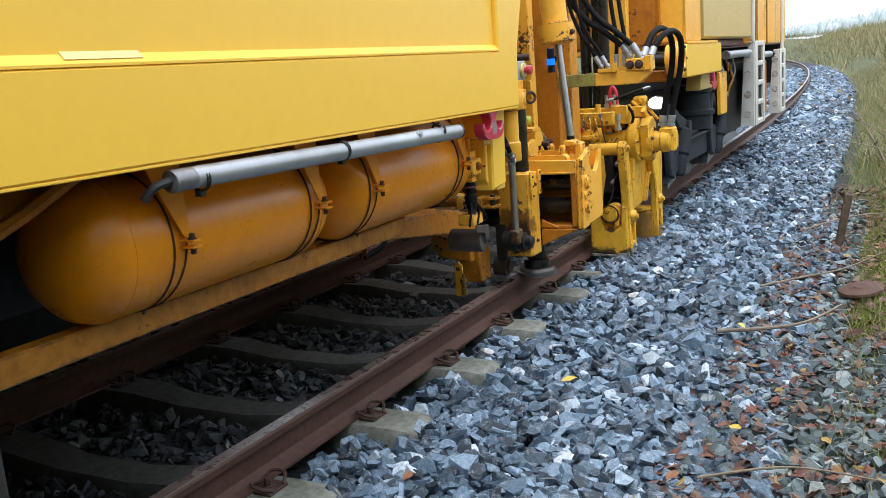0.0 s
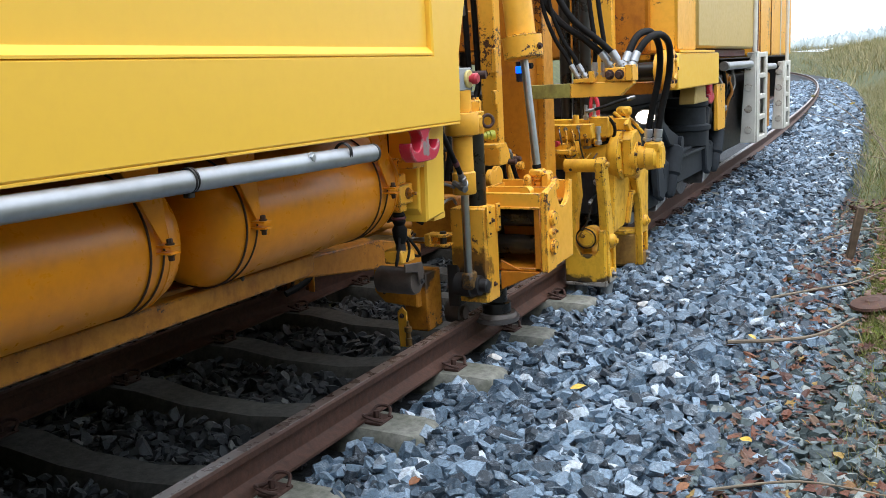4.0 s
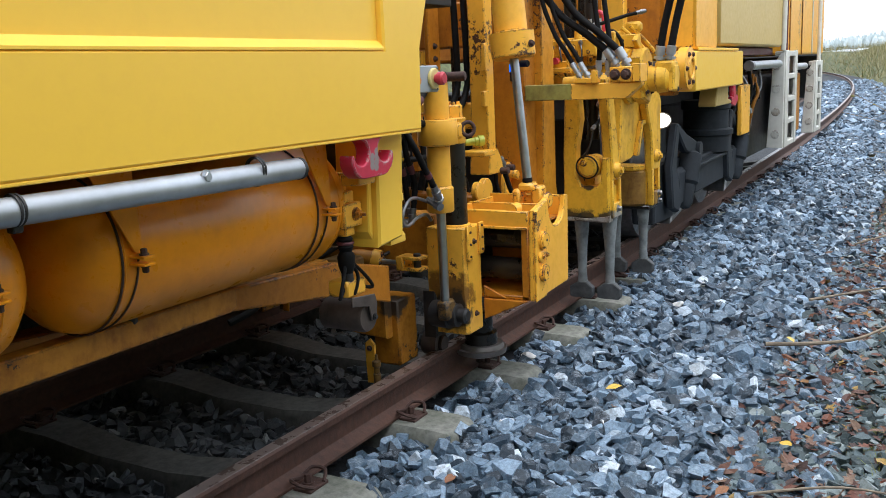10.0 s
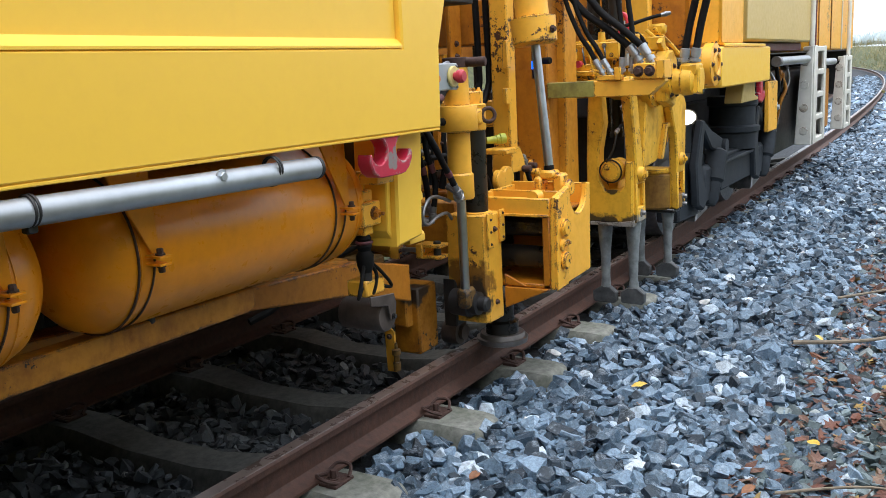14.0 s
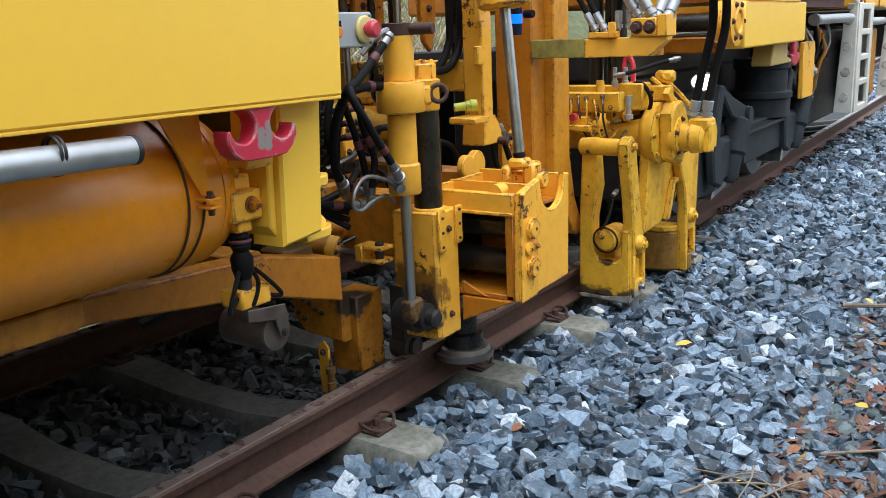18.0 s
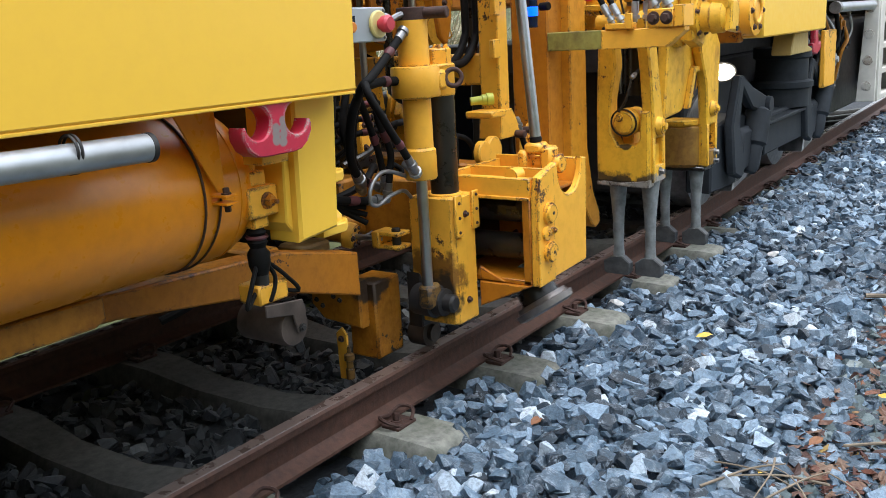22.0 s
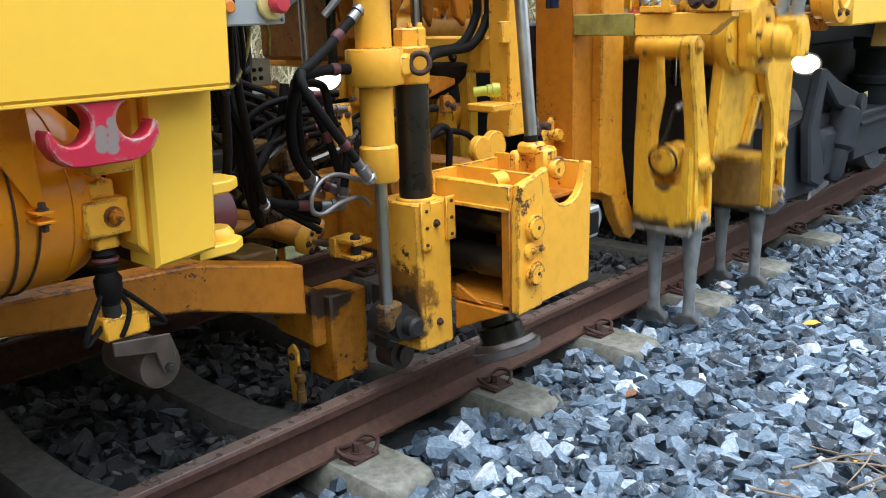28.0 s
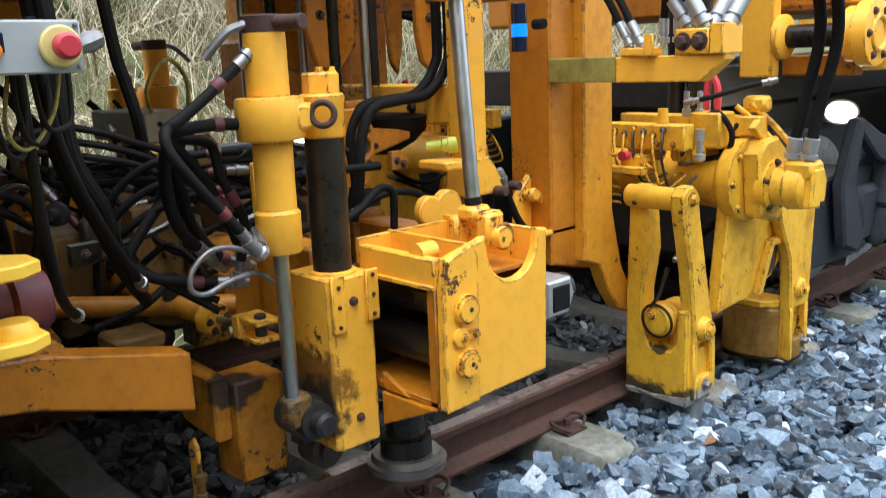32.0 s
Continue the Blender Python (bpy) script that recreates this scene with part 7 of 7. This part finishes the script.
leaf((0.545, 2.94, 0.015), 0.034, OLEAF, "orange-brown curled leaf on the stones", 80, False)
leaf((1.38, 5.15, 0.0), 0.036, YLEAF, "yellow-brown leaf by the verge", 130)
leaf((1.25, 5.35, 0.0), 0.04, OLEAF, "orange leaf on grey stones", 200)
leaf((1.33, 3.0, -0.02), 0.036, YLEAF, "yellow leaf among soiled stones", 250)
leaf((1.22, 2.7, -0.02), 0.045, OLEAF, "large pale brown leaf", 10)
leaf((1.55, 3.9, -0.06), 0.036, YLEAF, "yellowed leaf on the verge", 320)
leaf((1.42, 3.35, -0.04), 0.036, OLEAF, "rust-red leaf on the verge", 60)


def stone_thing(p, size, material, label, pick):
    bm = bmesh.new()
    v, f = SHAPES[pick]
    vs = [bm.verts.new(Vector(q) * size) for q in v]
    for t in f:
        bm.faces.new([vs[i] for i in t])
    ob = part("pale_stone", bm, material, None, label, "", "stone", "pale stones in the ballast")
    ob.matrix_basis = pose(*p, 20 * pick, 33, 70 * pick)


PALE = simple("pale_quartz_stone", (0.66, 0.66, 0.66), 0.6, 0.0, 0.2, 40, 0.4)
for i, (p, r) in enumerate((((1.136, 3.67, -0.045), 0.05), ((0.69, 5.54, 0.03), 0.04), ((0.484, 3.49, 0.0), 0.028), ((0.87, 3.67, 0.0), 0.03), ((0.22, 4.38, 0.0), 0.045), ((0.70, 6.1, 0.02), 0.035), ((0.95, 7.2, 0.0), 0.04), ((0.62, 2.55, 0.0), 0.03), ((0.98, 2.9, 0.0), 0.028))):
    stone_thing(p, r, PALE, "whitish stone among the blue-grey ballast", i + 2)


def twig(pts, r, label="dry bent twig lying on the verge"):
    part("twig", hose(pts, r, 7, 5, None, 0.45), TWIG, None, label, "", "twig", "twigs on the verge")


twig([(1.28, 5.02, 0.0), (1.50, 5.05, 0.02), (1.70, 5.18, 0.03), (1.86, 5.45, 0.06)], 0.0125)
twig([(1.36, 6.02, 0.0), (1.6, 6.18, 0.03), (1.85, 6.42, 0.05), (2.2, 6.6, 0.2)], 0.0085)
twig([(1.25, 2.35, -0.02), (1.42, 2.6, 0.0), (1.6, 2.95, -0.02)], 0.0070)
twig([(1.15, 2.6, 0.0), (1.36, 2.62, 0.02), (1.6, 2.7, 0.0)], 0.0049)
twig([(1.40, 2.2, -0.03), (1.46, 2.5, 0.01), (1.43, 2.85, 0.0)], 0.0056)
twig([(1.5, 3.4, -0.06), (1.8, 3.5, -0.02), (2.1, 3.4, 0.02)], 0.0063)
twig([(1.45, 7.9, 0.0), (1.8, 8.1, 0.08), (2.3, 8.2, 0.1)], 0.0084)
for k in range(14):
    x, y, a = 1.30 + 0.031 * ((k * 5) % 11), 2.15 + 0.11 * ((k * 7) % 14), 0.5 + 0.61 * k
    dx, dy = 0.16 * math.cos(a), 0.16 * math.sin(a)
    twig([(x - dx, y - dy, 0.0), (x + 0.02, y, 0.03), (x + dx, y + dy * 0.9, 0.012)], 0.0035 + 0.0008 * (k % 3), "thin broken twig on the leaf litter")
st = part("wooden_stake", box(-0.028, 0.028, -0.022, 0.022, -0.25, 0.36, 0.006), STAKE, None, "weathered brown wooden stake, leaning", "", "stake")
st.matrix_basis = pose(1.71, 7.79, -0.05, 4, 9, 20)
lid = part("rusty_lid", lathe((0, 0, 0), (0, 0, 0.04), [(0, 0.11), (0.2, 0.135), (0.6, 0.13), (0.75, 0.09), (0.8, 0.05), (1, 0.04)], 32), RUST, None, "round rusty iron disc lying in the grass", "", "disc")
lid.matrix_basis = pose(1.93, 6.26, -0.07, 6, -8, 0)

BLADE = np.array([(-0.03, 0, 0), (0.03, 0, 0), (0.018, 0.10, 0.55), (-0.018, 0.10, 0.55), (0.0, 0.32, 1.0)])
BLADE_F = np.array([(0, 1, 2), (0, 2, 3), (3, 2, 4)])
BLADE2 = BLADE * np.array([0.7, 2.4, 0.8])


def upright(n, lean=0.3):
    out = np.empty((n, 3, 3))
    for i in range(n):
        out[i] = np.array(Euler((rng.normal(0, lean), rng.normal(0, lean), rng.uniform(0, 6.28))).to_matrix())
    return out


def blades(name, n, u0, u1, y0, y1, h0, h1, material, label, lean=0.3, power=1.0, broad=1.0):
    u = u0 + (u1 - u0) * rng.uniform(0, 1, n) ** power
    y = rng.uniform(y0, y1, n)
    z = np.array([lay(a) for a in u]) - 0.02
    h = rng.uniform(h0, h1, n)
    wide = h * rng.uniform(0.5, 1.1, n) * broad
    return joined(name, [(BLADE, BLADE_F), (BLADE2, BLADE_F)], np.stack([u + bends(y), y, z], 1), np.stack([wide, h, h], 1), material, None, label, "stuff", "grass", upright(n, lean))


blades("grass", 16000, 1.86, 2.7, 3.6, 8.5, 0.03, 0.12, MOSS, "bright green mossy turf by the iron disc", 0.6, 0.9)
blades("grass", 9000, 1.6, 6.0, 11, 45, 0.25, 0.6, GRASS, "uncut dry grass between the ballast and the bank", 0.5, 1.2, 0.4)
blades("grass", 9000, 1.90, 3.2, 3.2, 14, 0.05, 0.16, GRASS, "short green and yellowing grass on the verge", 0.35, 1.3)
blades("grass", 12000, 1.74, 2.4, 2.3, 9, 0.02, 0.06, TURF, "mossy low turf creeping over old stones", 0.6)
blades("grass", 20000, 1.84, 2.9, 4.7, 13, 0.035, 0.11, TURF, "short mossy green turf on the verge", 0.5, 0.9)
blades("grass", 12000, 1.5, 2.4, 8.5, 30, 0.04, 0.14, TURF, "rough green turf beside the track", 0.5)
blades("grass", 20000, 1.9, 5.5, 9, 40, 0.10, 0.32, GRASS, "straw-coloured rough grass beside the track", 0.55, 1.0, 0.5)
blades("grass", 22000, 2.6, 6.5, 8, 45, 0.12, 0.38, GRASS, "tall dry grass on the bank", 0.5, 1.0, 0.4)
blades("grass", 11000, 3.0, 12, 30, 110, 0.35, 0.9, GRASS, "far dry grass", 0.25)
blades("grass", 14000, 1.6, 30, 50, 230, 0.5, 1.1, GRASS, "distant dry grass on the slope beyond the curve", 0.4, 1.3)
blades("grass", 15000, 1.79, 2.35, 4.6, 11, 0.03, 0.10, TURF, "thick green turf at the edge of the stones", 0.55, 0.8)
blades("dead_reeds", 9000, -9.0, -3.3, -1, 12, 0.5, 1.6, REED, "bleached dead reeds on the far bank", 0.55, 1.0, 0.3)
blades("brambles", 5200, -8.0, -3.1, -1, 12, 0.10, 0.35, IVY, "dark green brambles under the reeds", 0.7)


def shrub(p, h, n, material, label):
    s = thing("shrub", label, "shrub", "shrubs on the bank")
    r = random.Random(int(h * 100 + n))
    bm = bmesh.new()
    tips = []
    for k in range(9):
        a = r.uniform(0, 6.28)
        q = Vector((0, 0, 0))
        pts = [q]
        d = Vector((0.35 * math.cos(a), 0.35 * math.sin(a), 1)).normalized()
        for j in range(4):
            d = (d + Vector((r.uniform(-.5, .5), r.uniform(-.5, .5), r.uniform(-.25, .2)))).normalized()
            q = q + d * h * 0.25
            pts.append(q)
        hose(pts, 0.009, 5, 3, bm, 0.25)
        tips += spline(pts, 3)[4:]
    part("branches", bm, TWIG, s)
    pos = np.array([tips[r.randrange(len(tips))] for _ in range(n)]) + rng.normal(0, 0.014 * h, (n, 3))
    joined("foliage", [(LEAF_V, LEAF_F)], pos, rng.uniform(0.010, 0.023, n) * h ** 0.5, material, s)
    s.matrix_basis = pose(*p)


shrub((2.30, 9.3, -0.05), 1.75, 60, SHRUB, "bare thin-branched shrub with a few dark leaves")
shrub((2.35, 9.6, 0.0), 1.5, 40, SHRUB, "bare thin-branched shrub with a few leaves")
shrub((2.7, 11.0, 0.1), 1.6, 70, SHRUB, "leafless autumn shrub on the bank")
shrub((3.6, 14.0, 0.4), 1.6, 260, SHRUB, "yellowing shrub on the grassy bank")
shrub((4.6, 22.0, 0.8), 1.8, 420, SHRUB, "bright yellow autumn shrub on the bank")
shrub((5.5, 26.0, 1.0), 1.5, 420, GRASS, "pale green shrub on the bank")

# row of slim conifers along the skyline
CONE = np.array([(math.cos(a) * r, math.sin(a) * r, z) for r, z in ((0.25, 0.0), (0.34, 0.25), (0.2, 0.7), (0.02, 1.0)) for a in np.arange(6) * math.pi / 3])
CONE_F = np.array([t for k in range(3) for i in range(6) for t in ((k * 6 + i, k * 6 + (i + 1) % 6, k * 6 + 6 + (i + 1) % 6), (k * 6 + i, k * 6 + 6 + (i + 1) % 6, k * 6 + 6 + i))])
CONES = []
for k in range(6):
    w = CONE.copy()
    w[:, :2] *= rng.uniform(0.7, 1.3, (24, 1))
    w[:, 2] += rng.uniform(-0.08, 0.08, 24)
    CONES.append((w, CONE_F))
n = 900
yy = rng.uniform(60, 190, n)
uu = 9 + (yy - 60) * 0.02 + rng.uniform(0, 22, n)
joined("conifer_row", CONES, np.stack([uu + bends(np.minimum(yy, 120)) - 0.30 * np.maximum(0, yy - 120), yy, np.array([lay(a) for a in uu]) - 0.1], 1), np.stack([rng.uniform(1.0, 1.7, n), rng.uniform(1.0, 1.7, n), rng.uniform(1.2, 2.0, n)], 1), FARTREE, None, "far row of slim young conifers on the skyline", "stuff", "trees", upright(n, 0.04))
n = 1500
yy = rng.uniform(-6, 16, n)
uu = rng.uniform(-13, -6.5, n)
joined("far_thicket", [(LEAF_V, LEAF_F)], np.stack([uu, yy, np.array([lay(a) for a in uu]) + rng.uniform(0, 2.6, n)], 1), rng.uniform(0.15, 0.4, n), IVY, None, "dark thicket behind the far bank", "stuff", "trees")


# ---------------------------------------------------------------- single stones of the ballast, on shared meshes
ROCKS = []
for k, (v, f) in enumerate(SHAPES[:24]):
    me = bpy.data.meshes.new("ballast_stone")
    me.from_pydata([tuple(q) for q in v * (0.030 + 0.0009 * k)], [], [tuple(map(int, t)) for t in f])
    me.materials.append(STONE)
    ROCKS.append(me)
placed = []
sr = random.Random(5)
while len(placed) < 300:
    x, y = sr.uniform(0.42, 1.25), sr.uniform(2.1, 3.75)
    if all((x - a) ** 2 + (y - b) ** 2 > 0.048 ** 2 for a, b in placed):
        placed.append((x, y))
        ob = new("ballast_stone", ROCKS[sr.randrange(24)])
        ob.parent = ballast
        ob.matrix_basis = pose(x, y, lay(x) + sr.uniform(0.055, 0.082), sr.uniform(-25, 25), sr.uniform(-25, 25), sr.uniform(0, 360))



# ---------------------------------------------------------------- what moves
def motions():
    walk(machine, [(t, pose(0, -s, bz)) for t, s, bz, sz in STEPS])
    for ob, turned in ((lift, pose(-0.04, 0.03, 0)), (lift_far, TURN_LIFT)):
        walk(ob, [(t, pose(0, -s, sz) @ turned) for t, s, bz, sz in STEPS])
    rows = sorted({t for t, *_ in STEPS} | {t for t, _ in TAMP_UP})
    st = np.array(STEPS)
    tu = np.array(TAMP_UP)
    for ob, turned in ((tamp, pose(0, 0, 0)), (tamp_far, TURN_TAMP)):
        walk(ob, [(t, pose(0, -float(np.interp(t, st[:, 0], st[:, 1])), float(np.interp(t, st[:, 0], st[:, 2])) + float(np.interp(t, tu[:, 0], tu[:, 1]))) @ turned) for t in rows])
    walk(clamp, [(t, pose(0.14 + 0.135 * o, 3.24 + 0.06 * o, 0.445 + 0.135 * o, 0, -40 * o, 0)) for t, o in CLAMP_OPEN])


motions()
